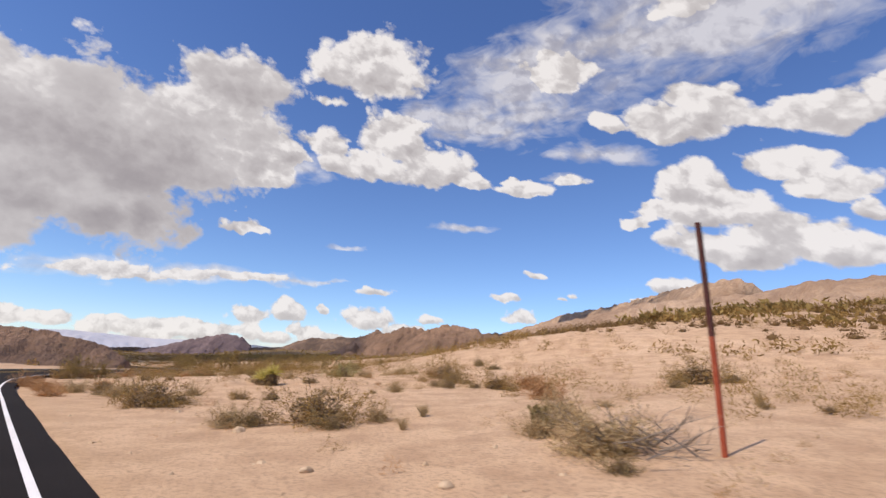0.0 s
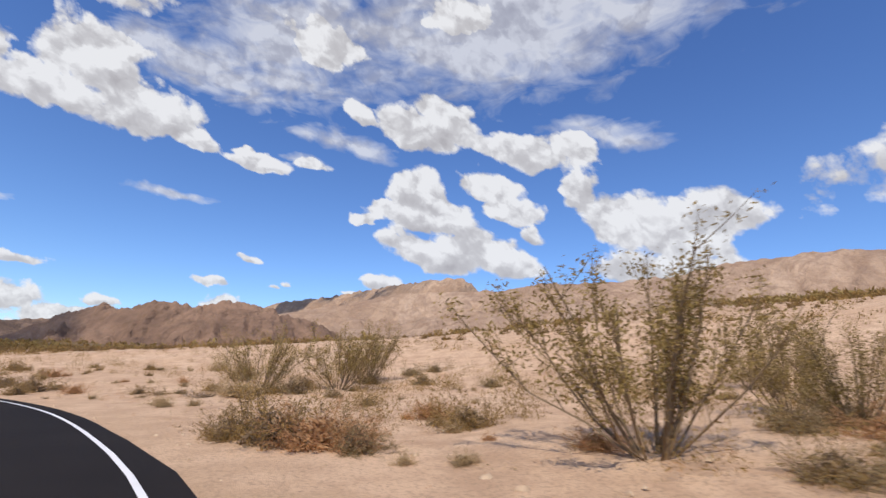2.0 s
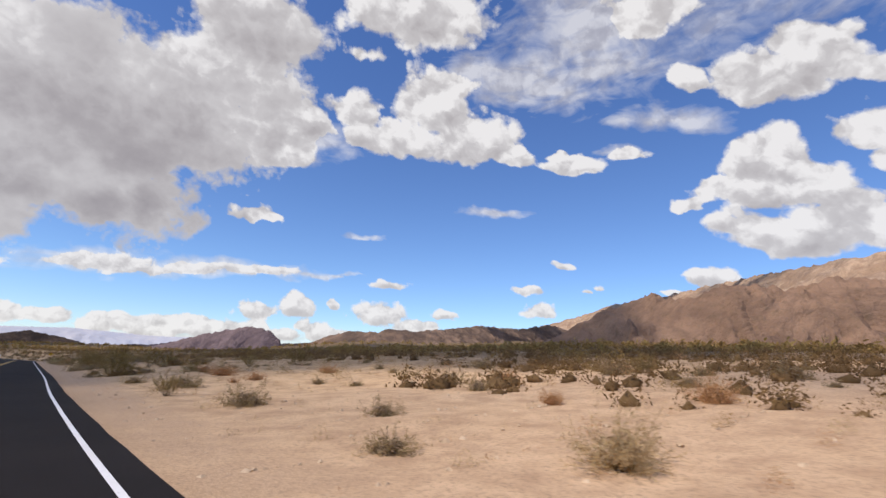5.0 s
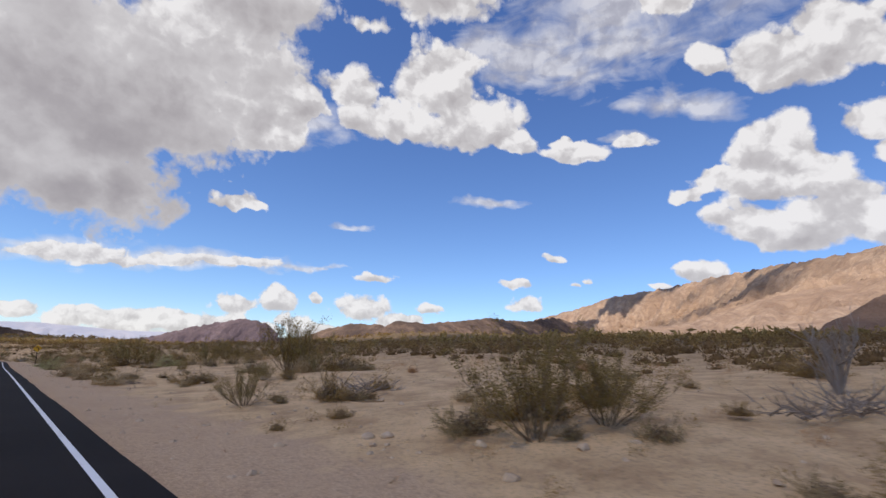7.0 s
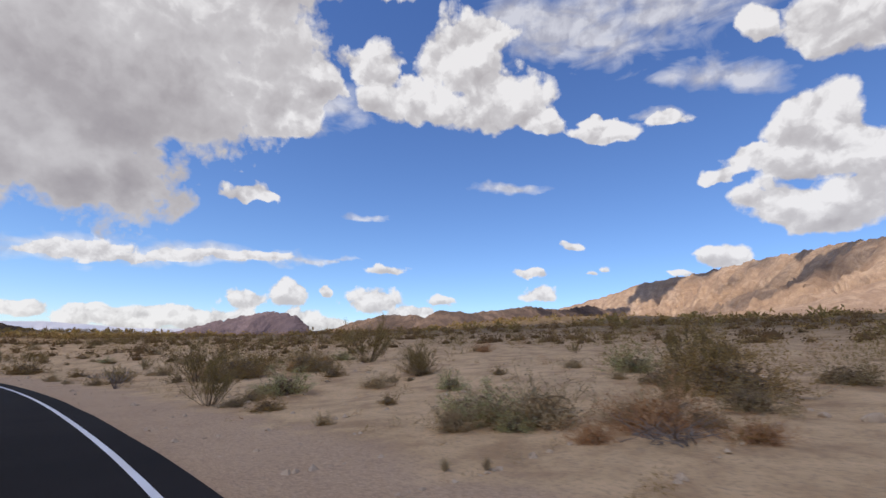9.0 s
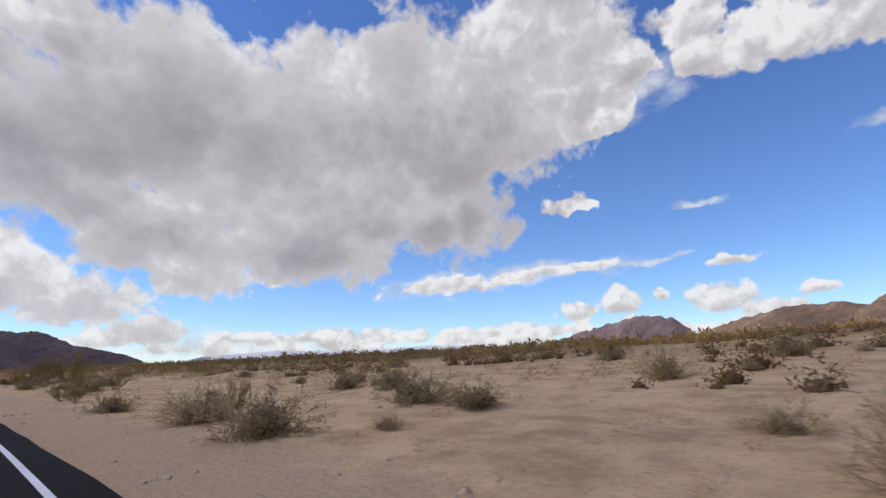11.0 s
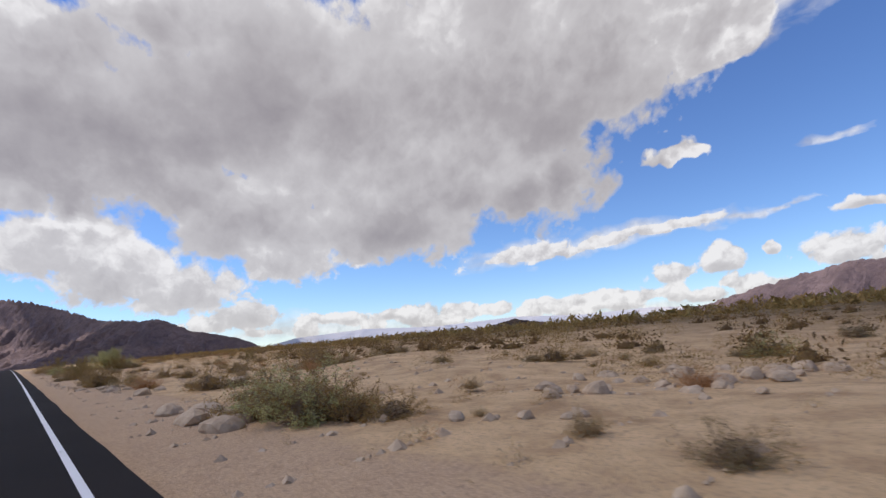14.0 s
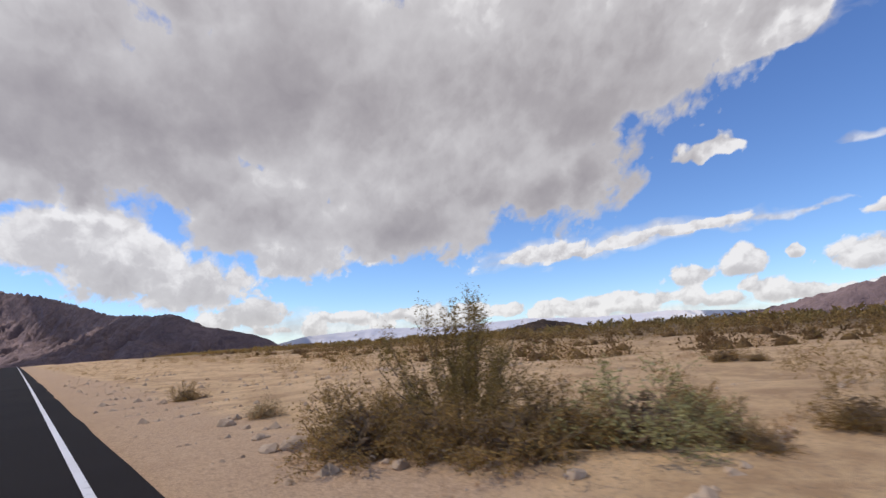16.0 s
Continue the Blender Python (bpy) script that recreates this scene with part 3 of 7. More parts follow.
def field(turn, height, clouds, power=1.0):
    """How thick the clouds stand at each direction, and how grey."""
    thick, grey, weight, low = np.full_like(turn, -1.0), np.zeros_like(turn), np.full_like(turn, 1e-6), np.zeros_like(turn)
    lift = (fbm(turn * 0.21 + 50, height * 0.3) - 0.47) * 3.0 + (fbm(turn * 0.8 + 9, height * 1.0 + 30) - 0.47) * 1.5
    slide = (fbm(turn * 0.21 + 150, height * 0.3 + 70) - 0.47) * 3.4 + (fbm(turn * 0.8 + 90, height * 1.0) - 0.47) * 1.6
    calm = 0.3 + 0.7 * ease(height, 2, 12)
    turn, height = turn + slide * calm, height + lift * calm * 0.8
    for t0, h0, wide, high, tilt, g in clouds:
        dx = -((turn - t0 + 180) % 360 - 180) * np.cos(np.radians(h0))
        dy = height - h0
        c, s = np.cos(np.radians(tilt)), np.sin(np.radians(tilt))
        a, b = (dx * c + dy * s) / wide, (-dx * s + dy * c) / high
        if g < 0.3:
            b = np.where(b < 0, b * 1.45, b)      # heaps stand on flat bases
        r = np.sqrt(a * a + b * b) / 0.93
        v = 1 - r
        scale = min(1.0, (min(wide, high) / 3.0) ** 0.5)
        near = np.clip(v, -1, 1)
        thick = np.maximum(thick, near) + 0.18 * np.clip(near, 0, 1) * np.clip(thick, 0, 1)
        k = np.clip(v + 0.3, 0, 1) ** 2 * scale
        grey += k * g
        low += k * np.clip(-b, -1, 1)
        weight += k
    return np.clip(thick, -1, 1.2), grey / weight, low / weight


def cloud_material():
    n = Nodes("cloud")
    tree = n.tree
    tree.nodes.remove(n.bsdf)
    thick = n.put("ShaderNodeAttribute")
    thick.attribute_name = "thick"
    thin = n.put("ShaderNodeAttribute")
    thin.attribute_name = "thin"
    grey = n.put("ShaderNodeAttribute")
    grey.attribute_name = "grey"
    way = n.put("ShaderNodeAttribute")
    way.attribute_name = "way"
    where = way.outputs["Vector"]
    depth = n.put("ShaderNodeAttribute")
    depth.attribute_name = "depth"
    lift = n.put("ShaderNodeMapping")
    lift.inputs["Location"].default_value = (-0.010, -0.004, 0.020)
    big = n.noise(6.0, 6, 0.58, where)
    fine = n.noise(26.0, 6, 0.6, where)

    def billow(at, scale):
        cell = n.put("ShaderNodeTexVoronoi", Scale=scale, Detail=2.5, Roughness=0.5, Lacunarity=2.3)
        cell.feature, cell.normalize = "F1", True
        n.link(at, cell.inputs["Vector"])
        return n.math("SUBTRACT", 1.0, cell.outputs["Distance"])

    shaken = n.put("ShaderNodeVectorMath")
    shaken.operation = "MULTIPLY_ADD"
    wobble = n.put("ShaderNodeTexNoise", Scale=18.0, Detail=4.0, Roughness=0.6)
    n.link(where, wobble.inputs["Vector"])
    n.link(wobble.outputs["Color"], shaken.inputs[0])
    shaken.inputs[1].default_value = (0.05, 0.05, 0.05)
    n.link(where, shaken.inputs[2])
    n.link(shaken.outputs["Vector"], lift.inputs["Vector"])
    up = n.put("ShaderNodeSeparateXYZ")
    n.link(where, up.inputs["Vector"])
    near_horizon = n.ramp(up.outputs["Z"], (0.10, 1.0), (0.24, 0.0))

    def lumps(at):
        return n.mix(near_horizon, billow(at, 13.0), billow(at, 34.0))

    heads = lumps(shaken.outputs["Vector"])
    lit = lumps(lift.outputs["Vector"])
    body = n.math("ADD", thick.outputs["Fac"], n.math("ADD", n.math("MULTIPLY", n.math("SUBTRACT", big, 0.5), 1.8), n.math("ADD", n.math("MULTIPLY", n.math("SUBTRACT", heads, 0.6), 1.5), n.math("MULTIPLY", n.math("SUBTRACT", fine, 0.5), 0.42))))
    dense = n.math("MULTIPLY", n.math("MULTIPLY_ADD", body, 4.2, 0.06, clamp=True), depth.outputs["Fac"])
    strands = n.put("ShaderNodeMapping")
    strands.inputs["Scale"].default_value = (1.0, 1.0, 2.6)
    n.link(where, strands.inputs["Vector"])
    streak = n.noise(13.0, 5, 0.54, strands.outputs["Vector"], 0.7)
    veil = n.math("MULTIPLY", n.math("MULTIPLY_ADD", n.math("ADD", thin.outputs["Fac"], n.math("MULTIPLY", n.math("SUBTRACT", streak, 0.5), 1.5)), 1.3, 0.05, clamp=True), n.math("SUBTRACT", depth.outputs["Fac"], 0.26))
    alpha = n.math("MAXIMUM", dense, veil)
    # bright sunward tops and grey thick undersides are painted into the clouds' glow
    relief = n.math("MULTIPLY", n.math("SUBTRACT", heads, lit), n.math("SUBTRACT", 1.2, n.math("MULTIPLY", grey.outputs["Fac"], 0.95)))
    relief = n.math("MULTIPLY", relief, n.math("SUBTRACT", 1.0, n.math("MULTIPLY", near_horizon, 0.6)))
    low = n.put("ShaderNodeAttribute")
    low.attribute_name = "low"
    broad = n.noise(9.0, 4, 0.5, where)
    inside = n.math("MULTIPLY_ADD", body, 0.8, 0.1, clamp=True)
    deep = n.math("MULTIPLY", inside, n.math("ADD", n.math("MULTIPLY", grey.outputs["Fac"], 0.54), n.math("MULTIPLY", low.outputs["Fac"], 0.24)))
    tone = n.math("SUBTRACT", n.math("ADD", 0.935, relief), deep)
    tone = n.math("ADD", tone, n.math("MULTIPLY", n.math("SUBTRACT", broad, 0.5), n.math("MULTIPLY_ADD", grey.outputs["Fac"], 0.25, 0.22)))
    tone = n.math("ADD", tone, n.math("MULTIPLY", n.math("SUBTRACT", fine, 0.5), 0.06))
    tone = n.math("MINIMUM", n.math("MAXIMUM", tone, 0.3), 1.0)
    col = n.ramp(tone, (0.25, (0.265, 0.24, 0.25)), (0.6, (0.42, 0.40, 0.405)), (0.86, (0.60, 0.59, 0.595)), (1.0, (0.86, 0.86, 0.86)))
    glow = n.put("ShaderNodeEmission", Strength=1.0)
    n.link(col, glow.inputs["Color"])
    clear = n.put("ShaderNodeBsdfTransparent")
    mixer = n.put("ShaderNodeMixShader")
    n.link(alpha, mixer.inputs["Fac"])
    n.link(clear.outputs["BSDF"], mixer.inputs[1])
    n.link(glow.outputs["Emission"], mixer.inputs[2])
    n.link(mixer.outputs["Shader"], tree.nodes["Material Output"].inputs["Surface"])
    n.mat.cycles.emission_sampling = "NONE"
    return n.mat


def build_clouds():
    turns = np.concatenate([np.arange(-180, -75, 1.5), np.arange(-75, 105, 0.36), np.arange(105, 180.1, 1.5)])
    heights = np.concatenate([np.arange(-1.2, 34, 0.3), np.arange(34, 90.1, 1.6)])
    gt, gh = np.meshgrid(turns, heights, indexing="ij")
    t, h = np.radians(gt.ravel()), np.radians(gh.ravel())
    way = np.stack([-np.sin(t) * np.cos(h), np.cos(t) * np.cos(h), np.sin(h)], 1)
    reach = 1 / np.sqrt((way[:, 0] ** 2 + way[:, 1] ** 2) / DOME_WIDE ** 2 + way[:, 2] ** 2 / DOME_HIGH ** 2)
    ob = part("cloud_backdrop", ((way * reach[:, None] + np.array(DOME)).tolist(), grid_faces(len(turns), len(heights))), cloud_material())
    thick, grey, low = field(gt.ravel(), gh.ravel(), PUFFS)
    thin, _, _ = field(gt.ravel(), gh.ravel(), WISPS)
    for name, values in (("thick", thick), ("thin", thin), ("grey", grey), ("low", low)):
        ob.data.attributes.new(name, "FLOAT", "POINT").data.foreach_set("value", values.astype(np.float32))
    # the unseen shade clouds are thinner, to let some sun reach the road
    shade_bank = ease(gt.ravel(), 92, 99) * ease(gh.ravel(), 36, 41)
    depth = 0.94 - shade_bank * (0.175 + 0.09 * (1 - ease(gt.ravel(), 112, 120)) + 0.24 * (1 - ease(gh.ravel(), 44, 47.5)))
    ob.data.attributes.new("depth", "FLOAT", "POINT").data.foreach_set("value", depth.astype(np.float32))
    ob.data.attributes.new("way", "FLOAT_VECTOR", "POINT").data.foreach_set("vector", way.astype(np.float32).ravel())
    tagged(shade_smooth(ob), "white cumulus clouds and thin cirrus in a blue sky", "clouds", kind="structure")


build_clouds()

# ---------------------------------------------------------------- plants and stones

BARK = plant_material("grey_bark", (0.21, 0.145, 0.085), (0.38, 0.275, 0.165))
DEAD_WOOD = plant_material("bleached_dead_wood", (0.24, 0.19, 0.15), (0.46, 0.39, 0.33))
CREOSOTE_LEAF = plant_material("creosote_leaf", (0.195, 0.136, 0.042), (0.41, 0.295, 0.108))
BROWN_LEAF = plant_material("brown_olive_leaf", (0.215, 0.135, 0.044), (0.48, 0.315, 0.115))
GREEN_LEAF = plant_material("green_leaf", (0.31, 0.285, 0.11), (0.55, 0.51, 0.23))
SAGE_LEAF = plant_material("bursage_leaf", (0.22, 0.158, 0.07), (0.46, 0.35, 0.17))
STRAW = plant_material("straw_stem", (0.33, 0.23, 0.115), (0.63, 0.47, 0.26))
RUST = plant_material("rust_stem", (0.35, 0.185, 0.085), (0.62, 0.37, 0.18))
YUCCA_LEAF = plant_material("yucca_blade", (0.11, 0.105, 0.035), (0.29, 0.26, 0.095))
YUCCA_PALE = plant_material("pale_yucca_blade", (0.42, 0.36, 0.08), (0.70, 0.60, 0.2))
YUCCA_DEAD = plant_material("dry_yucca_skirt", (0.15, 0.10, 0.055), (0.36, 0.255, 0.145))
BRUSH_LEAF = plant_material("dense_brush_leaf", (0.125, 0.075, 0.033), (0.28, 0.172, 0.076))
STONE = plain_material("pale_granite", (0.40, 0.28, 0.175), (0.60, 0.45, 0.30), 5.0, 0.95)


class Soup:
    """Vertices and faces gathered for one mesh."""

    def __init__(self):
        self.v, self.f, self.n = [], [], 0

    def add(self, verts, faces):
        verts = np.asarray(verts, float)
        self.v.append(verts)
        self.f += [tuple(int(i) + self.n for i in f) for f in faces]
        self.n += len(verts)

    def tube(self, points, r0, r1, sides=3):
        pts = np.asarray(points, float)
        n = len(pts)
        ring = []
        for i, p in enumerate(pts):
            d = pts[min(i + 1, n - 1)] - pts[max(i - 1, 0)]
            d = d / (np.linalg.norm(d) + 1e-9)
            a = np.cross(d, (0.31, 0.22, 0.93) if abs(d[2]) < 0.9 else (1, 0, 0))
            a /= np.linalg.norm(a)
            b = np.cross(d, a)
            r = r0 + (r1 - r0) * i / (n - 1)
            for k in range(sides):
                t = 2 * math.pi * k / sides
                ring.append(p + (a * math.cos(t) + b * math.sin(t)) * r)
        faces = [(i * sides + k, i * sides + (k + 1) % sides, (i + 1) * sides + (k + 1) % sides, (i + 1) * sides + k) for i in range(n - 1) for k in range(sides)]
        self.add(ring, faces)

    def leaves(self, centres, size, rng, long=1.6):
        """Small rhombic leaves turned every way."""
        c = np.asarray(centres, float)
        n = len(c)
        a = rng.normal(size=(n, 3))
        a /= np.linalg.norm(a, axis=1)[:, None]
        b = np.cross(a, rng.normal(size=(n, 3)))
        b /= np.linalg.norm(b, axis=1)[:, None]
        s = (size * rng.uniform(0.6, 1.4, n))[:, None]
        quad = np.stack([c - a * s * long, c + b * s, c + a * s * long, c - b * s], 1).reshape(-1, 3)
        i = np.arange(n)[:, None] * 4 + np.arange(4)[None]
        self.add(quad, i.tolist())

    def blades(self, roots, tips, width, sag, rng):
        """Long narrow blades in two pieces from root to tip."""
        r, t = np.asarray(roots, float), np.asarray(tips, float)
        n = len(r)
        d = t - r
        side = np.cross(d, rng.normal(size=(n, 3)))
        side /= np.linalg.norm(side, axis=1)[:, None] + 1e-9
        w = (width * rng.uniform(0.7, 1.3, n))[:, None]
        m = r + d * 0.55 + np.array([0, 0, 1.0]) * sag * np.linalg.norm(d, axis=1)[:, None]
        verts = np.stack([r - side * w, r + side * w, m + side * w * 0.8, m - side * w * 0.8, t], 1).reshape(-1, 3)
        o = np.arange(n) * 5
        faces = np.stack([o, o + 1, o + 2, o + 3], 1).tolist() + np.stack([o + 3, o + 2, o + 4], 1).tolist()
        self.add(verts, faces)

    def mesh(self):
        return (np.concatenate(self.v).tolist() if self.v else [], self.f)


def curve_out(rng, root, turn, lean, length, pieces=4, rise=0.35):
    """A branch that leaves its root leaning outward and bends up."""
    pts = [np.array(root, float)]
    for k in range(pieces):
        ln = lean * (1 - rise * k / pieces) + rng.normal() * 0.10
        tn = turn + rng.normal() * 0.22
        step = np.array([math.cos(tn) * math.sin(ln), math.sin(tn) * math.sin(ln), math.cos(ln)]) * length / pieces
        pts.append(pts[-1] + step)
    return pts


def along(pts, f):
    k = min(int(f * (len(pts) - 1)), len(pts) - 2)
    t = f * (len(pts) - 1) - k
    return pts[k] * (1 - t) + pts[k + 1] * t


def creosote(seed, leafy=1.0, stems=26, fine=0.005):
    """An open vase of many thin stems with small leaves towards the tips; one metre high."""
    rng = np.random.default_rng(seed)
    wood, leaf = Soup(), Soup()
    for _ in range(stems):
        turn, lean = rng.uniform(0, 6.28), rng.uniform(0.08, 1.0)
        length = rng.uniform(0.75, 1.12)
        stem = curve_out(rng, (math.cos(turn) * 0.06, math.sin(turn) * 0.06, -0.03), turn, lean, length)
        wood.tube(stem, 0.0075, 0.0028)
        for _ in range(9):
            f = rng.uniform(0.25, 1.0)
            root = along(stem, f * 0.999)
            twig = curve_out(rng, root, turn + rng.normal() * 0.9, lean * 0.8 + rng.normal() * 0.3, rng.uniform(0.12, 0.3), 2)
            wood.tube(twig, 0.003, 0.0012)
            n = int(rng.integers(32, 48) * leafy)
            g = rng.uniform(0.25, 1.1, n)
            leaf.leaves([along(twig, min(x, 0.999)) + rng.normal(size=3) * 0.03 for x in g], fine, rng, 2.4)
    return wood, leaf


def shrub(seed, stems=44, per=8, leaves=5200, size=0.0072, spread=0.62, heart=640):
    """A soft uneven mound of fine forked twigs with small leaves, one metre high."""
    rng = np.random.default_rng(seed)
    wood, leaf = Soup(), Soup()
    phase = rng.uniform(0, 6.28, 3)

    def reach(turn, lean):
        side = spread * 1.15 * (1 + 0.2 * math.sin(turn * 2 + phase[0]) + 0.14 * math.sin(turn * 5 + phase[1]))
        return 1 / math.hypot(math.cos(lean), math.sin(lean) / side)

    roots, tips, spots = [], [], []
    each = max(1, leaves // (stems * per))
    for _ in range(stems):
        turn, lean = rng.uniform(0, 6.28), math.acos(rng.uniform(0.05, 1.0))
        length = reach(turn, lean) * rng.uniform(0.74, 1.02)
        foot = (math.cos(turn) * 0.16 * rng.random(), math.sin(turn) * 0.16 * rng.random(), -0.02)
        stem = curve_out(rng, foot, turn, lean, length, 3, 0.2)
        roots += stem[:-1]
        tips += stem[1:]
        for _ in range(per):
            at = along(stem, rng.uniform(0.25, 0.999))
            way = np.array([math.cos(turn) * math.sin(lean), math.sin(turn) * math.sin(lean), math.cos(lean)]) + rng.normal(size=3) * 0.75
            tip = at + way / np.linalg.norm(way) * rng.uniform(0.1, 0.27)
            tip[2] = max(tip[2], 0.03)
            roots.append(at)
            tips.append(tip)
            f = rng.uniform(0.2, 1.05, (each, 1))
            spots.append(at + (tip - at) * f + rng.normal(size=(each, 3)) * 0.03)
    wood.blades(roots, tips, 0.0042, 0.02, rng)
    # flakes for old twigs, added inside to block light and read as shade
    inner = rng.normal(size=(heart, 3))
    inner *= rng.uniform(0.1, 0.62, (heart, 1)) / np.linalg.norm(inner, axis=1)[:, None]
    inner = inner * (spread, spread, 0.8)
    inner[:, 2] = np.abs(inner[:, 2]) + 0.02
    wood.leaves(inner, 0.019, rng, 3.0)
    spots = np.concatenate(spots)
    spots[:, 2] = np.maximum(spots[:, 2], 0.015)
    leaf.leaves(spots, size, rng, 2.5)
    return wood, leaf


def tuft(seed):
    rng = np.random.default_rng(seed)
    wood, leaf = Soup(), Soup()
    n = 150
    turn, lean = rng.uniform(0, 6.28, n), np.abs(rng.normal(size=n)) * 0.42
    ln = rng.uniform(0.6, 1.1, n)
    root = np.stack([np.cos(turn) * 0.1, np.sin(turn) * 0.1, np.full(n, -0.02)], 1) * rng.random((n, 1))
    tip = root + np.stack([np.cos(turn) * np.sin(lean), np.sin(turn) * np.sin(lean), np.cos(lean)], 1) * ln[:, None]
    leaf.blades(root, tip, 0.011, 0.06, rng)
    return wood, leaf


def dead_heap(seed):
    """A tangle of fallen bare branches."""
    rng = np.random.default_rng(seed)
    wood, leaf = Soup(), Soup()
    for _ in range(46):
        turn = rng.uniform(0, 6.28)
        root = (rng.normal() * 0.38, rng.normal() * 0.38, rng.uniform(0, 0.22))
        stem = curve_out(rng, root, turn, rng.uniform(0.7, 1.5), rng.uniform(0.5, 1.3), 4, 0.1)
        stem = [np.array((p[0], p[1], max(p[2], 0.02))) for p in stem]
        wood.tube(stem, rng.uniform(0.012, 0.03), 0.004)
        for _ in range(3):
            wood.tube(curve_out(rng, along(stem, rng.uniform(0.3, 0.95)), turn + rng.normal(), rng.uniform(0.4, 1.4), rng.uniform(0.15, 0.4), 2), 0.007, 0.002)
    return wood, leaf


def dead_tree_shape(seed):
    """A bare grey shrub with forked leafless limbs."""
    rng = np.random.default_rng(seed)
    wood, leaf = Soup(), Soup()
    for _ in range(9):
        turn, lean = rng.uniform(0, 6.28), rng.uniform(0.15, 0.9)
        limb = curve_out(rng, (0, 0, -0.03), turn, lean, rng.uniform(0.7, 1.1), 4)
        wood.tube(limb, 0.02, 0.006, 4)
        for _ in range(7):
            sub = curve_out(rng, along(limb, rng.uniform(0.3, 0.98)), turn + rng.normal() * 0.9, lean + rng.normal() * 0.4, rng.uniform(0.2, 0.45), 3)
            wood.tube(sub, 0.008, 0.003)
            for _ in range(3):
                wood.tube(curve_out(rng, along(sub, rng.uniform(0.3, 0.98)), turn + rng.normal() * 1.2, lean + rng.normal() * 0.5, rng.uniform(0.08, 0.2), 2), 0.003, 0.0012)
    return wood, leaf


def palo_verde_shape(seed):
    """A broad many-stemmed tree with a fine leafy crown down to the ground; one metre high."""
    rng = np.random.default_rng(seed)
    wood, leaf = Soup(), Soup()
    for _ in range(16):
        turn, lean = rng.uniform(0, 6.28), rng.uniform(0.1, 1.2)
        limb = curve_out(rng, (0, 0, -0.03), turn, lean, rng.uniform(0.55, 0.95), 4, 0.45)
        wood.tube(limb, 0.016, 0.005, 4)
        for _ in range(9):
            sub = curve_out(rng, along(limb, rng.uniform(0.25, 0.98)), turn + rng.normal() * 1.0, lean + rng.normal() * 0.5, rng.uniform(0.14, 0.32), 3)
            wood.tube(sub, 0.005, 0.0018)
            pts = [along(sub, x) + rng.normal(size=3) * 0.05 for x in rng.uniform(0.2, 0.999, 300)]
            leaf.leaves([p for p in pts if p[2] > 0.02], 0.0040, rng, 1.8)
    return wood, leaf


PLANTS = {
    "creosote_bush": ([lambda s=s: creosote(s, 1.0) for s in (1, 2, 3, 4)], BARK, CREOSOTE_LEAF, "tall open creosote bush with thin grey stems and olive leaves", "bush"),
    "sparse_creosote": ([lambda s=s: creosote(s, 0.75, 15, 0.004) for s in (5, 6)], BARK, CREOSOTE_LEAF, "tall sparse creosote bush with feathery olive tips", "bush"),
    "brown_shrub": ([lambda s=s: shrub(s) for s in (11, 12, 13, 14)], BARK, BROWN_LEAF, "dense low brown-olive desert shrub with fine twigs", "shrub"),
    "bursage": ([lambda s=s: shrub(s, 42, 8, 3700, 0.0076, 0.66) for s in (91, 92, 93)], BARK, SAGE_LEAF, "low grey-brown bursage mound with brittle leaves", "shrub"),
    "green_shrub": ([lambda s=s: shrub(s, 42, 9, 5600, 0.0075, 0.58) for s in (21, 22)], BARK, GREEN_LEAF, "rounded olive-green desert shrub on sandy ground", "shrub"),
    "straw_shrub": ([lambda s=s: shrub(s, 60, 11, 2640, 0.007, 0.6) for s in (31, 32, 33)], STRAW, STRAW, "dry straw-coloured shrub of fine brittle stems", "shrub"),
    "rust_shrub": ([lambda s=s: shrub(s, 60, 11, 2640, 0.007, 0.62) for s in (41, 42)], RUST, RUST, "dry reddish-brown shrub of dense twiggy stems", "shrub"),
    "dead_brush": ([lambda s=s: dead_heap(s) for s in (51, 52)], DEAD_WOOD, None, "heap of bare bleached fallen branches on sand", "dead brush"),
    "grass_tuft": ([lambda s=s: tuft(s) for s in (61, 62)], STRAW, STRAW, "small tuft of dry straw-coloured grass", "grass"),
    "dead_tree": ([lambda s=s: dead_tree_shape(s) for s in (71, 72)], DEAD_WOOD, None, "bare leafless grey shrub with forked branches", "dead shrub"),
    "palo_verde": ([lambda s=s: palo_verde_shape(s) for s in (81,)], BARK, GREEN_LEAF, "broad green desert tree with fine foliage to the ground", "tree"),
}
STOCK, USED = {}, {}
CHANCE = random.Random(5)


def build_plant(kind, k):
    makers, wood_mat, leaf_mat, label, category = PLANTS[kind]
    wood, leaf = makers[k]()
    base = tagged(new(kind), label, category, "desert " + category.replace(" ", "_") + "s")
    if wood.n:
        part("branchwork", wood.mesh(), wood_mat, base)
    if leaf.n:
        part("foliage", leaf.mesh(), leaf_mat, base)
    return base


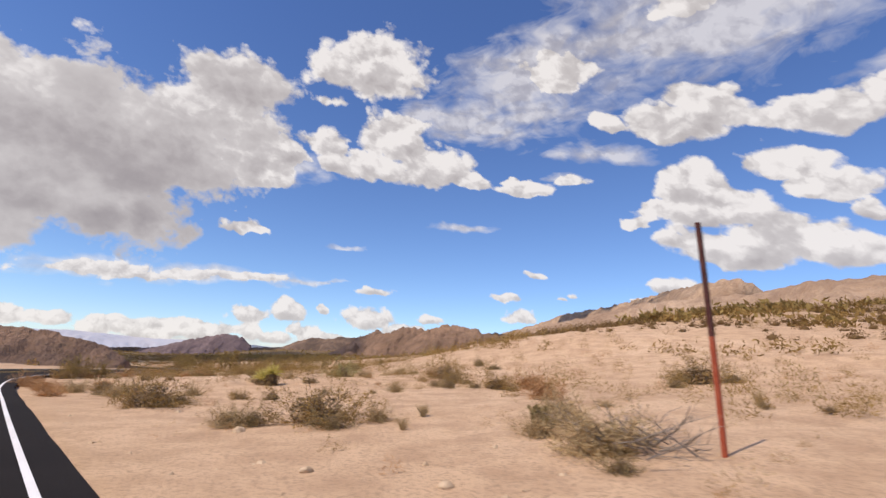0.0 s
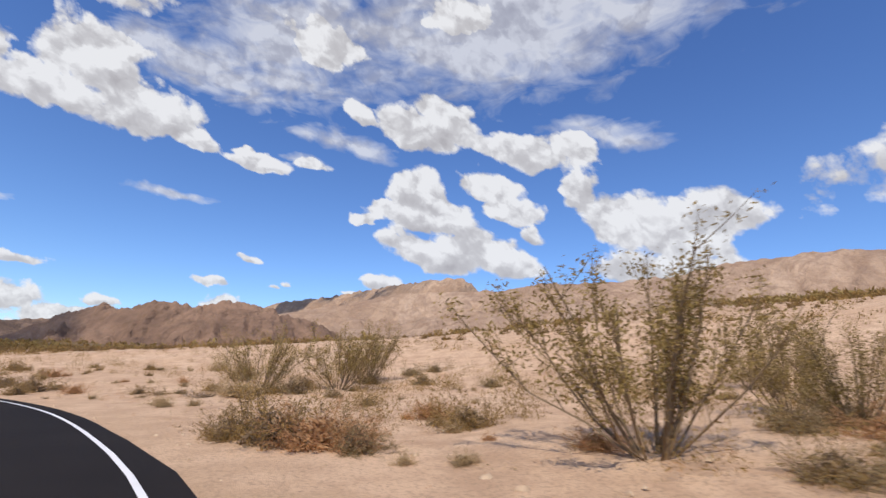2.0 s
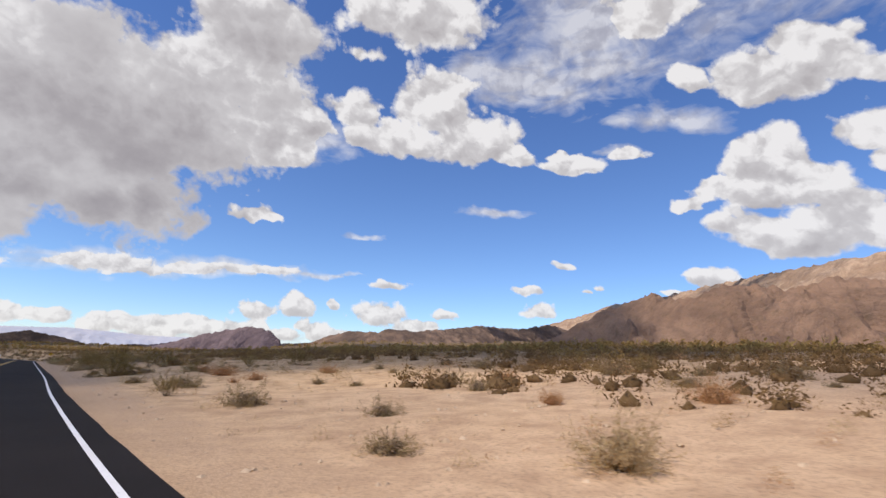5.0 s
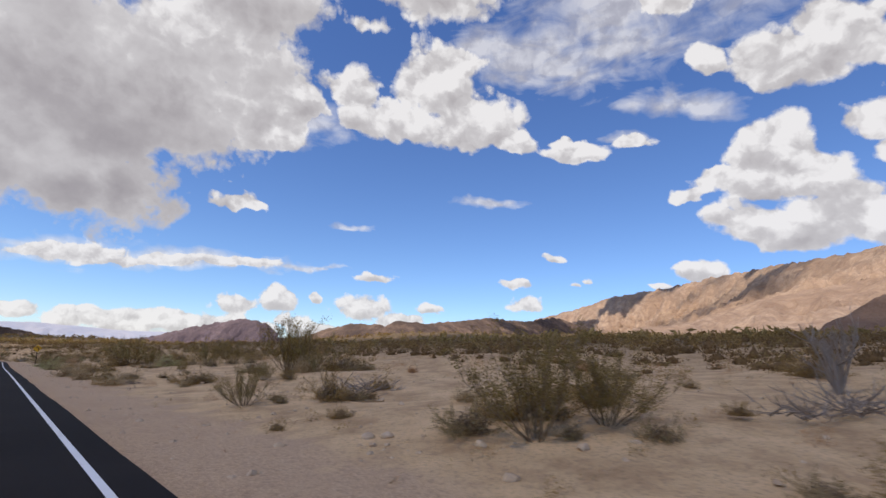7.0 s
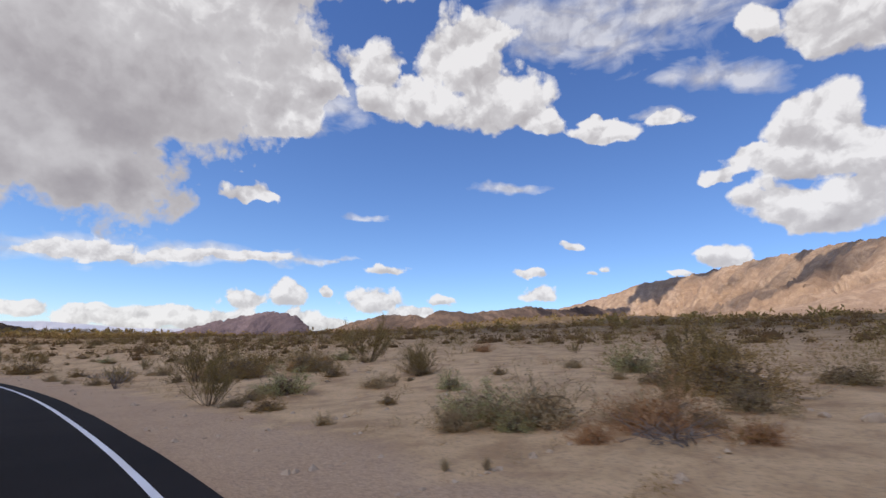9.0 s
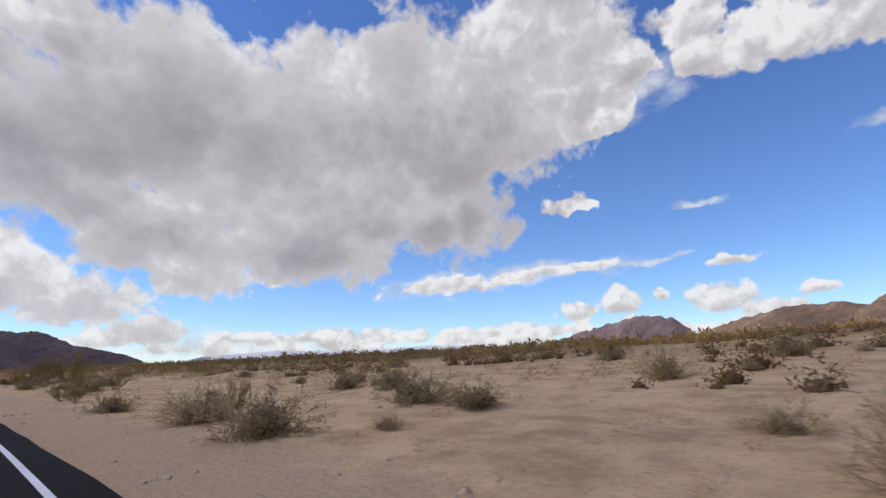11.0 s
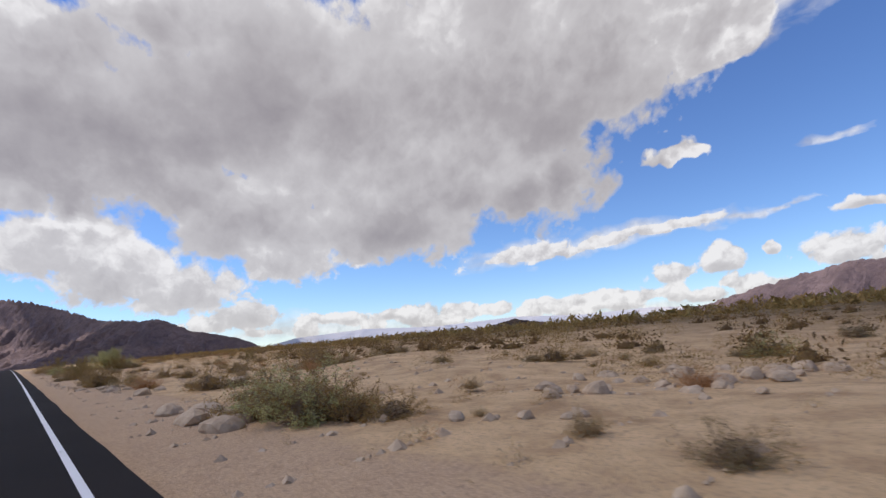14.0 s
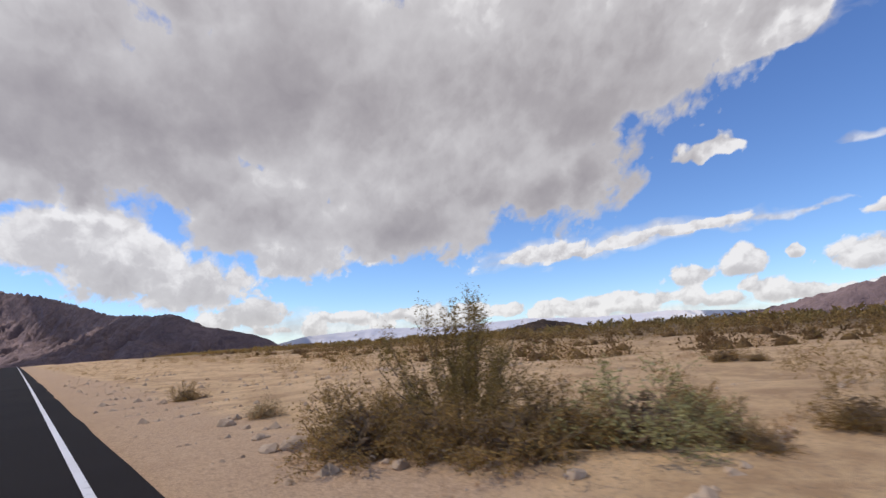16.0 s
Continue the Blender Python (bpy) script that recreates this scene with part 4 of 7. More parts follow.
def stone_mesh(seed):
    rng = random.Random(seed)
    bm = bmesh.new()
    bmesh.ops.create_icosphere(bm, subdivisions=2, radius=0.5)
    off = Vector((seed * 3.1, seed * 1.7, 0))
    cuts = [Vector((rng.uniform(-1, 1), rng.uniform(-1, 1), rng.uniform(-0.2, 1))).normalized() for _ in range(6)]
    for v in bm.verts:
        d = noise.noise(v.co * 1.6 + off) * 0.42 + noise.noise(v.co * 4 + off) * 0.16
        v.co *= 1 + d
        for cut in cuts:
            over = v.co.dot(cut) - 0.36
            if over > 0:
                v.co -= cut * over * 0.85
        v.co.z *= 0.72
        v.co.z = max(v.co.z, -0.22)
        v.co.x *= 1.25
    return bm


def plant(kind, x, y, height):
    """One plant or stone standing on the ground, of that height in metres."""
    turn = CHANCE.uniform(0, 6.28)
    if kind == "boulder":
        k = CHANCE.randrange(4)
        wide = height * 1.5
        m = Matrix.Translation((x, y, land_at(x, y) + height * 0.12)) @ Matrix.Rotation(turn, 4, "Z") @ Matrix.Diagonal((wide, wide, wide, 1))
    else:
        k = CHANCE.randrange(len(PLANTS[kind][0]))
        wide = height * (CHANCE.uniform(1.0, 1.45) if kind.endswith("shrub") or kind == "bursage" else 1.6 if kind == "palo_verde" else CHANCE.uniform(1.0, 1.35))
        m = Matrix.Translation((x, y, land_at(x, y) - 0.01)) @ Matrix.Rotation(turn, 4, "Z") @ Matrix.Diagonal((wide, wide, height, 1))
    key = (kind, k)
    if key not in STOCK:
        if kind == "boulder":
            ob = tagged(part("boulder", stone_mesh(k + 1), STONE), "pale weathered granite boulder half sunk in sand", "rock", "roadside boulders")
        else:
            ob = build_plant(kind, k)
        STOCK[key] = ob
        ob.matrix_basis = m
        return ob
    first = STOCK[key]
    keep = first.matrix_basis.copy()
    first.matrix_basis = Matrix.Identity(4)
    ob = copy_thing(first, m)
    first.matrix_basis = keep
    return ob


# the plants and stones beside the road, in the order in which one drives past them
plant("brown_shrub", -9.0, 14.9, 1.28)
plant("brown_shrub", -2.9, 11.0, 1.25)
plant("straw_shrub", -4.6, 10.4, 0.59)
plant("straw_shrub", -1.5, 10.8, 0.49)
plant("straw_shrub", 1.6, 9.0, 0.60)
plant("straw_shrub", 2.2, 7.3, 0.97)
plant("dead_brush", 2.8, 7.4, 0.73)
plant("brown_shrub", 11.0, 21.9, 1.50)
plant("grass_tuft", 8.0, 13.0, 0.50)
plant("brown_shrub", 8.4, 11.2, 0.25)
plant("grass_tuft", -0.6, 11.4, 0.32)
plant("grass_tuft", -0.9, 9.9, 0.28)
plant("brown_shrub", 1.8, 19.1, 0.87)
plant("rust_shrub", 3.2, 19.5, 1.00)
plant("brown_shrub", 0.1, 25.5, 0.88)
plant("brown_shrub", -2.4, 21.6, 0.49)
plant("straw_shrub", 2.5, 10.9, 0.86)
plant("boulder", -1.8, 6.6, 0.12)
plant("boulder", 0.0, 5.8, 0.12)
plant("boulder", -4.1, 9.8, 0.16)
plant("rust_shrub", -17.1, 20.5, 0.78)
plant("straw_shrub", -15.1, 19.7, 0.78)
plant("brown_shrub", -14.9, 21.1, 0.75)
plant("straw_shrub", -12.5, 19.4, 0.94)
plant("straw_shrub", -10.7, 20.4, 0.66)
plant("green_shrub", -6.5, 29.4, 1.31)
plant("straw_shrub", -11.2, 30.2, 0.79)
plant("brown_shrub", -7.8, 40.1, 0.78)
plant("straw_shrub", -3.4, 32.8, 0.90)
plant("rust_shrub", -1.0, 29.7, 0.75)
plant("brown_shrub", -0.3, 28.5, 1.50)
plant("brown_shrub", -16.8, 26.9, 0.57)
plant("brown_shrub", -15.1, 26.3, 0.31)
plant("brown_shrub", -9.2, 21.0, 0.27)
plant("brown_shrub", -8.1, 19.2, 0.54)
plant("rust_shrub", -19.2, 22.5, 0.67)
plant("straw_shrub", -9.6, 29.2, 0.65)
plant("rust_shrub", -11.9, 18.8, 0.46)
plant("rust_shrub", -16.3, 20.6, 0.53)
plant("straw_shrub", -13.7, 20.9, 0.54)
plant("brown_shrub", -26.4, 33.0, 0.97)
plant("creosote_bush", -25.1, 33.0, 1.52)
plant("creosote_bush", -24.1, 33.5, 0.99)
plant("dead_brush", -24.1, 31.7, 0.19)
plant("rust_shrub", -22.5, 33.7, 0.70)
plant("brown_shrub", -19.6, 39.7, 0.48)
plant("straw_shrub", -22.2, 32.3, 0.43)
plant("brown_shrub", -20.2, 35.3, 0.38)
plant("brown_shrub", -17.3, 40.0, 0.83)
plant("brown_shrub", -18.2, 36.8, 0.64)
plant("straw_shrub", -19.9, 33.4, 0.26)
plant("rust_shrub", -17.8, 34.7, 0.83)
plant("brown_shrub", -17.5, 34.1, 0.58)
plant("brown_shrub", -14.6, 40.7, 0.71)
plant("brown_shrub", -23.6, 31.9, 0.13)
plant("straw_shrub", -20.9, 39.6, 1.10)
plant("straw_shrub", -33.0, 53.2, 0.58)
plant("brown_shrub", -31.8, 51.1, 0.79)
plant("brown_shrub", -30.8, 48.3, 1.45)
plant("dead_brush", -29.6, 46.6, 0.71)
plant("dead_brush", -28.4, 47.3, 0.43)
plant("green_shrub", -21.9, 52.2, 0.93)
plant("brown_shrub", -24.7, 46.7, 0.91)
plant("brown_shrub", -16.9, 52.3, 0.71)
plant("brown_shrub", -22.9, 47.2, 0.58)
plant("creosote_bush", -29.6, 56.4, 1.99)
plant("straw_shrub", -32.3, 49.4, 0.23)
plant("straw_shrub", -25.1, 52.1, 0.56)
plant("straw_shrub", -31.3, 49.5, 1.00)
plant("rust_shrub", -29.2, 48.2, 0.94)
plant("brown_shrub", -33.9, 69.4, 1.39)
plant("rust_shrub", -33.3, 68.7, 1.14)
plant("brown_shrub", -34.5, 70.6, 0.91)
plant("creosote_bush", -29.6, 64.3, 2.83)
plant("brown_shrub", -29.3, 69.4, 0.95)
plant("rust_shrub", -29.1, 71.4, 0.78)
plant("creosote_bush", -22.9, 65.0, 2.31)
plant("creosote_bush", -24.9, 63.1, 1.68)
plant("straw_shrub", -32.1, 65.8, 0.33)
plant("straw_shrub", -32.7, 66.5, 0.26)
plant("brown_shrub", -28.9, 75.9, 0.60)
plant("straw_shrub", -35.0, 79.3, 0.58)
plant("creosote_bush", -15.0, 69.4, 1.38)
plant("boulder", -32.3, 65.0, 0.12)
plant("boulder", -32.3, 64.3, 0.12)
plant("boulder", -25.9, 64.4, 0.16)
plant("brown_shrub", -39.8, 91.3, 1.11)
plant("brown_shrub", -41.8, 97.4, 1.16)
plant("rust_shrub", -38.0, 88.4, 0.71)
plant("creosote_bush", -30.8, 84.1, 2.77)
plant("creosote_bush", -23.7, 87.6, 3.20)
plant("creosote_bush", -26.6, 84.5, 3.20)
plant("brown_shrub", -35.5, 85.9, 0.57)
plant("brown_shrub", -34.8, 84.9, 0.48)
plant("brown_shrub", -30.5, 89.7, 1.01)
plant("straw_shrub", -37.2, 84.7, 0.29)
plant("brown_shrub", -32.5, 85.5, 0.68)
plant("dead_brush", -33.3, 83.4, 0.52)
plant("brown_shrub", -34.2, 106.1, 0.81)
plant("brown_shrub", -34.6, 98.3, 0.36)
plant("straw_shrub", -38.8, 86.2, 0.18)
plant("green_shrub", -50.7, 102.7, 0.91)
plant("brown_shrub", -48.7, 100.2, 0.43)
plant("straw_shrub", -48.5, 101.8, 0.36)
plant("brown_shrub", -46.1, 103.9, 0.75)
plant("brown_shrub", -43.8, 115.5, 1.25)
plant("brown_shrub", -47.6, 106.2, 0.35)
plant("straw_shrub", -47.1, 103.9, 0.23)
plant("straw_shrub", -49.9, 106.4, 0.43)
plant("brown_shrub", -41.0, 107.2, 0.62)
plant("straw_shrub", -41.0, 105.0, 0.52)
plant("straw_shrub", -40.5, 104.7, 0.57)
plant("straw_shrub", -38.2, 104.7, 0.44)
plant("rust_shrub", -39.9, 101.8, 0.93)
plant("brown_shrub", -37.6, 106.7, 0.45)
plant("brown_shrub", -43.7, 103.7, 0.23)
plant("straw_shrub", -43.5, 109.1, 0.53)
plant("rust_shrub", -55.0, 107.9, 0.80)
plant("straw_shrub", -45.4, 100.7, 0.47)
plant("rust_shrub", -47.0, 100.1, 0.50)
plant("creosote_bush", -67.7, 122.1, 3.20)
plant("creosote_bush", -63.7, 116.7, 2.83)
plant("green_shrub", -61.1, 113.0, 1.36)
plant("brown_shrub", -60.6, 114.1, 0.87)
plant("rust_shrub", -59.1, 115.7, 1.19)
plant("rust_shrub", -58.3, 116.1, 0.75)
plant("creosote_bush", -58.2, 112.7, 0.61)
plant("brown_shrub", -55.4, 124.2, 0.69)
plant("creosote_bush", -55.2, 116.8, 0.94)
plant("rust_shrub", -55.0, 115.0, 1.08)
plant("rust_shrub", -54.5, 114.4, 1.07)
plant("brown_shrub", -50.1, 125.5, 0.81)
plant("dead_brush", -54.5, 120.5, 0.30)
plant("straw_shrub", -52.0, 125.8, 0.53)
plant("brown_shrub", -127.0, 180.0, 0.68)
plant("creosote_bush", -123.8, 177.8, 1.62)
plant("creosote_bush", -122.8, 177.3, 1.36)
plant("green_shrub", -120.0, 181.1, 0.78)
plant("creosote_bush", -119.3, 179.8, 0.92)
plant("creosote_bush", -115.1, 192.1, 1.57)
plant("creosote_bush", -119.0, 189.6, 1.15)
plant("brown_shrub", -117.1, 177.3, 0.44)
plant("brown_shrub", -115.9, 177.9, 0.86)
plant("brown_shrub", -125.7, 180.9, 0.38)
plant("straw_shrub", -124.5, 180.3, 0.42)
plant("brown_shrub", -127.1, 185.4, 0.44)
plant("dead_brush", -125.3, 178.6, 0.16)
plant("creosote_bush", -137.8, 193.5, 1.39)
plant("brown_shrub", -140.8, 199.2, 0.90)
plant("straw_shrub", -135.6, 189.8, 0.94)
plant("dead_brush", -134.7, 190.8, 0.34)
plant("creosote_bush", -132.9, 200.2, 1.17)
plant("straw_shrub", -132.4, 197.3, 0.81)
plant("straw_shrub", -132.8, 190.4, 0.57)
plant("straw_shrub", -131.5, 189.8, 0.68)
plant("green_shrub", -130.5, 195.7, 0.87)
plant("dead_brush", -127.9, 197.0, 0.90)
plant("creosote_bush", -129.3, 190.4, 1.67)
plant("creosote_bush", -128.5, 192.1, 1.24)
plant("brown_shrub", -127.4, 191.8, 1.20)
plant("brown_shrub", -143.1, 200.7, 0.79)
plant("straw_shrub", -142.0, 197.6, 0.81)
plant("brown_shrub", -136.7, 195.5, 0.56)
plant("dead_brush", -132.6, 190.1, 0.16)
plant("boulder", -131.7, 189.6, 0.12)
plant("boulder", -138.1, 192.7, 0.12)
plant("brown_shrub", -149.0, 206.7, 0.34)
plant("brown_shrub", -150.0, 205.9, 0.31)
plant("creosote_bush", -151.9, 209.3, 0.85)
plant("brown_shrub", -149.8, 209.4, 0.86)
plant("brown_shrub", -148.7, 212.1, 0.53)
plant("creosote_bush", -145.7, 203.9, 1.55)
plant("creosote_bush", -144.4, 204.6, 1.17)
plant("brown_shrub", -146.0, 205.5, 0.60)
plant("straw_shrub", -146.4, 207.9, 0.51)
plant("brown_shrub", -140.8, 208.8, 0.35)
plant("brown_shrub", -142.2, 204.7, 0.28)
plant("dead_tree", -138.4, 207.2, 1.58)
plant("dead_brush", -141.5, 204.2, 0.52)
plant("dead_brush", -140.3, 204.6, 0.73)
plant("dead_brush", -149.2, 211.0, 0.65)
plant("boulder", -145.2, 203.3, 0.12)
plant("boulder", -146.5, 203.8, 0.12)
plant("boulder", -149.5, 204.5, 0.12)
plant("boulder", -147.9, 204.8, 0.12)
plant("boulder", -148.2, 204.8, 0.12)
plant("boulder", -144.4, 203.5, 0.12)
plant("boulder", -146.3, 202.4, 0.12)
plant("brown_shrub", -157.2, 217.6, 0.79)
plant("brown_shrub", -156.7, 217.5, 0.57)
plant("brown_shrub", -162.8, 220.7, 0.94)
plant("straw_shrub", -161.3, 218.8, 0.77)
plant("straw_shrub", -165.2, 222.7, 0.84)
plant("straw_shrub", -168.4, 225.9, 1.06)
plant("creosote_bush", -154.5, 222.3, 2.51)
plant("creosote_bush", -153.4, 222.1, 2.07)
plant("brown_shrub", -151.8, 223.0, 1.48)
plant("creosote_bush", -154.2, 217.3, 0.65)
plant("brown_shrub", -153.3, 217.7, 0.43)
plant("brown_shrub", -153.1, 217.1, 0.40)
plant("creosote_bush", -155.1, 230.3, 1.05)
plant("creosote_bush", -156.7, 230.3, 1.16)
plant("straw_shrub", -158.8, 219.1, 0.25)
plant("straw_shrub", -159.4, 219.9, 0.22)
plant("brown_shrub", -160.4, 221.3, 0.31)
plant("creosote_bush", -162.9, 228.0, 0.61)
plant("brown_shrub", -157.5, 223.8, 0.23)
plant("dead_brush", -160.5, 219.0, 0.29)
plant("brown_shrub", -161.1, 225.0, 0.25)
plant("brown_shrub", -151.7, 221.7, 0.54)
plant("boulder", -156.6, 217.2, 0.12)
plant("boulder", -159.3, 216.8, 0.12)
plant("brown_shrub", -170.8, 231.1, 0.74)
plant("brown_shrub", -170.0, 231.3, 0.68)
plant("brown_shrub", -169.5, 231.4, 0.52)
plant("straw_shrub", -173.6, 234.5, 0.73)
plant("straw_shrub", -175.4, 235.3, 0.52)
plant("green_shrub", -179.0, 238.6, 1.01)
plant("brown_shrub", -176.8, 237.5, 0.62)
plant("green_shrub", -166.4, 232.8, 0.94)
plant("straw_shrub", -167.4, 232.9, 0.63)
plant("creosote_bush", -168.1, 238.1, 0.83)
plant("creosote_bush", -174.7, 245.1, 1.23)
plant("brown_shrub", -171.9, 239.4, 0.45)
plant("creosote_bush", -163.7, 233.1, 1.75)
plant("creosote_bush", -162.1, 233.8, 1.76)
plant("brown_shrub", -166.5, 237.9, 0.49)
plant("grass_tuft", -168.6, 229.0, 0.18)
plant("grass_tuft", -170.5, 228.7, 0.17)
plant("grass_tuft", -169.6, 229.6, 0.16)
plant("boulder", -167.3, 231.5, 0.12)
plant("boulder", -164.6, 231.3, 0.12)
plant("straw_shrub", -182.1, 245.2, 0.91)
plant("brown_shrub", -181.6, 245.9, 0.69)
plant("green_shrub", -187.5, 248.7, 0.97)
plant("creosote_bush", -189.1, 250.5, 0.90)
plant("creosote_bush", -187.1, 250.2, 0.88)
plant("straw_shrub", -184.6, 248.4, 0.51)
plant("brown_shrub", -179.5, 250.4, 0.46)
plant("green_shrub", -177.0, 253.0, 1.01)
plant("green_shrub", -175.7, 253.3, 0.56)
plant("brown_shrub", -177.6, 245.5, 1.50)
plant("creosote_bush", -176.6, 245.5, 2.56)
plant("brown_shrub", -178.0, 246.3, 0.63)
plant("creosote_bush", -176.1, 248.7, 1.46)
plant("brown_shrub", -186.5, 250.6, 0.46)
plant("straw_shrub", -182.5, 251.9, 0.67)
plant("straw_shrub", -184.7, 253.3, 0.55)
plant("grass_tuft", -182.3, 243.0, 0.16)
plant("creosote_bush", -180.2, 255.9, 1.30)
plant("boulder", -180.0, 247.7, 0.14)
plant("boulder", -180.0, 243.9, 0.12)
plant("grass_tuft", -183.2, 243.2, 0.12)
plant("creosote_bush", -200.9, 263.8, 1.19)
plant("brown_shrub", -198.9, 262.4, 0.53)
plant("green_shrub", -199.5, 265.6, 1.02)
plant("straw_shrub", -197.0, 260.0, 0.32)
plant("brown_shrub", -196.0, 262.0, 0.32)
plant("green_shrub", -194.1, 259.8, 0.93)
plant("straw_shrub", -196.9, 266.5, 0.72)
plant("creosote_bush", -195.6, 268.1, 1.00)
plant("straw_shrub", -193.1, 259.3, 1.28)
plant("rust_shrub", -192.7, 257.7, 0.47)
plant("rust_shrub", -191.6, 258.1, 1.01)
plant("dead_brush", -191.8, 257.3, 0.45)
plant("brown_shrub", -188.5, 261.3, 1.48)
plant("creosote_bush", -188.5, 262.8, 1.40)
plant("green_shrub", -189.2, 264.8, 0.98)
plant("brown_shrub", -193.0, 265.8, 0.35)
plant("brown_shrub", -198.8, 269.0, 0.63)
plant("green_shrub", -194.5, 263.8, 0.60)
plant("boulder", -188.1, 258.3, 0.24)
plant("boulder", -188.5, 258.8, 0.12)
plant("grass_tuft", -194.8, 256.7, 0.17)
plant("grass_tuft", -194.3, 256.7, 0.17)
plant("brown_shrub", -209.1, 271.4, 0.55)
plant("creosote_bush", -208.7, 272.2, 0.76)
plant("brown_shrub", -212.8, 275.4, 0.53)
plant("straw_shrub", -210.9, 272.1, 0.38)
plant("straw_shrub", -212.6, 273.5, 0.56)
plant("dead_brush", -211.5, 274.8, 0.38)
plant("dead_tree", -207.1, 269.5, 0.69)
plant("rust_shrub", -204.8, 272.0, 1.01)
plant("creosote_bush", -203.4, 273.9, 0.91)
plant("creosote_bush", -204.3, 270.0, 1.35)
plant("brown_shrub", -203.0, 271.0, 1.50)
plant("creosote_bush", -198.5, 276.2, 2.07)
plant("brown_shrub", -200.7, 272.2, 1.47)
plant("creosote_bush", -207.2, 279.7, 0.91)
plant("straw_shrub", -205.3, 277.0, 1.20)
plant("creosote_bush", -211.7, 279.0, 0.70)
plant("brown_shrub", -217.3, 277.7, 1.14)
plant("green_shrub", -201.2, 282.7, 0.86)
plant("straw_shrub", -203.4, 282.0, 1.25)
plant("straw_shrub", -208.8, 275.8, 0.82)
plant("boulder", -215.3, 275.4, 0.19)
plant("straw_shrub", -226.2, 282.3, 0.48)
plant("brown_shrub", -224.2, 280.8, 0.43)
plant("brown_shrub", -223.3, 281.1, 0.43)
plant("brown_shrub", -221.1, 282.7, 0.32)
plant("creosote_bush", -222.3, 284.5, 0.84)
plant("straw_shrub", -222.8, 283.4, 0.24)
plant("straw_shrub", -222.0, 284.2, 0.20)
plant("brown_shrub", -230.0, 284.5, 0.67)
plant("creosote_bush", -225.9, 285.9, 0.80)
plant("creosote_bush", -224.8, 286.5, 0.82)
plant("brown_shrub", -221.2, 287.3, 0.53)
plant("green_shrub", -218.2, 285.3, 0.59)
plant("brown_shrub", -217.6, 285.1, 0.37)
plant("brown_shrub", -219.6, 283.6, 0.21)
plant("straw_shrub", -219.4, 285.9, 0.33)
plant("brown_shrub", -228.0, 284.8, 0.52)
plant("creosote_bush", -228.9, 287.2, 0.96)
plant("brown_shrub", -224.1, 283.9, 0.16)
plant("straw_shrub", -227.7, 280.7, 0.59)
plant("straw_shrub", -221.6, 281.2, 0.26)
plant("brown_shrub", -326.0, 295.6, 1.38)
plant("straw_shrub", -320.6, 295.5, 0.51)
plant("green_shrub", -315.0, 294.5, 0.79)
plant("straw_shrub", -314.3, 295.4, 0.58)
plant("straw_shrub", -316.6, 297.4, 0.87)
plant("straw_shrub", -315.2, 298.2, 0.94)
plant("brown_shrub", -314.4, 298.5, 0.60)
plant("dead_brush", -314.1, 296.0, 0.15)
plant("creosote_bush", -314.0, 296.5, 1.21)
plant("green_shrub", -311.7, 295.9, 0.61)
plant("straw_shrub", -311.9, 298.1, 0.99)
plant("creosote_bush", -311.4, 299.7, 1.27)
plant("creosote_bush", -310.5, 300.7, 2.14)
plant("creosote_bush", -309.9, 302.3, 2.64)
plant("dead_brush", -310.9, 296.6, 0.17)
plant("brown_shrub", -309.8, 298.2, 0.72)
plant("brown_shrub", -311.6, 294.9, 0.28)
plant("dead_brush", -310.2, 296.8, 0.31)
plant("boulder", -312.2, 294.7, 0.12)
plant("boulder", -315.4, 295.4, 0.12)
plant("brown_shrub", -339.9, 296.1, 1.50)
plant("rust_shrub", -334.9, 296.0, 0.66)
plant("rust_shrub", -331.3, 297.0, 1.08)
plant("straw_shrub", -330.6, 297.0, 0.59)
plant("sparse_creosote", -329.8, 298.1, 2.28)
plant("sparse_creosote", -329.2, 298.7, 1.58)
plant("brown_shrub", -331.1, 298.5, 0.91)
plant("brown_shrub", -337.3, 296.2, 1.38)
plant("brown_shrub", -327.9, 299.3, 1.33)
plant("creosote_bush", -337.6, 298.7, 0.97)
plant("creosote_bush", -336.4, 299.2, 0.79)
plant("brown_shrub", -339.4, 298.4, 0.75)
plant("boulder", -331.5, 294.9, 0.19)
plant("boulder", -327.5, 297.0, 0.17)
plant("boulder", -327.3, 297.3, 0.37)
plant("boulder", -330.6, 295.8, 0.12)
plant("boulder", -332.0, 296.5, 0.22)
plant("boulder", -331.8, 295.5, 0.13)
plant("boulder", -329.9, 296.2, 0.12)
plant("brown_shrub", -356.3, 296.3, 0.94)
plant("boulder", -351.6, 296.1, 0.46)
plant("brown_shrub", -348.5, 296.2, 0.32)
plant("brown_shrub", -349.0, 296.0, 0.33)
plant("dead_brush", -351.0, 296.7, 0.23)
plant("brown_shrub", -354.1, 303.3, 0.63)
plant("creosote_bush", -348.3, 303.7, 0.79)
plant("brown_shrub", -350.4, 306.9, 0.47)
plant("creosote_bush", -350.1, 303.4, 0.75)
plant("creosote_bush", -345.9, 300.3, 0.97)
plant("brown_shrub", -347.5, 299.0, 0.17)
plant("rust_shrub", -346.2, 297.6, 0.41)
plant("brown_shrub", -357.8, 300.0, 0.64)
plant("brown_shrub", -354.2, 300.6, 0.27)
plant("straw_shrub", -349.8, 299.7, 0.18)
plant("dead_brush", -346.8, 304.6, 0.43)
plant("boulder", -348.7, 296.0, 0.16)
plant("boulder", -350.5, 295.9, 0.26)
plant("green_shrub", -370.5, 298.3, 1.17)
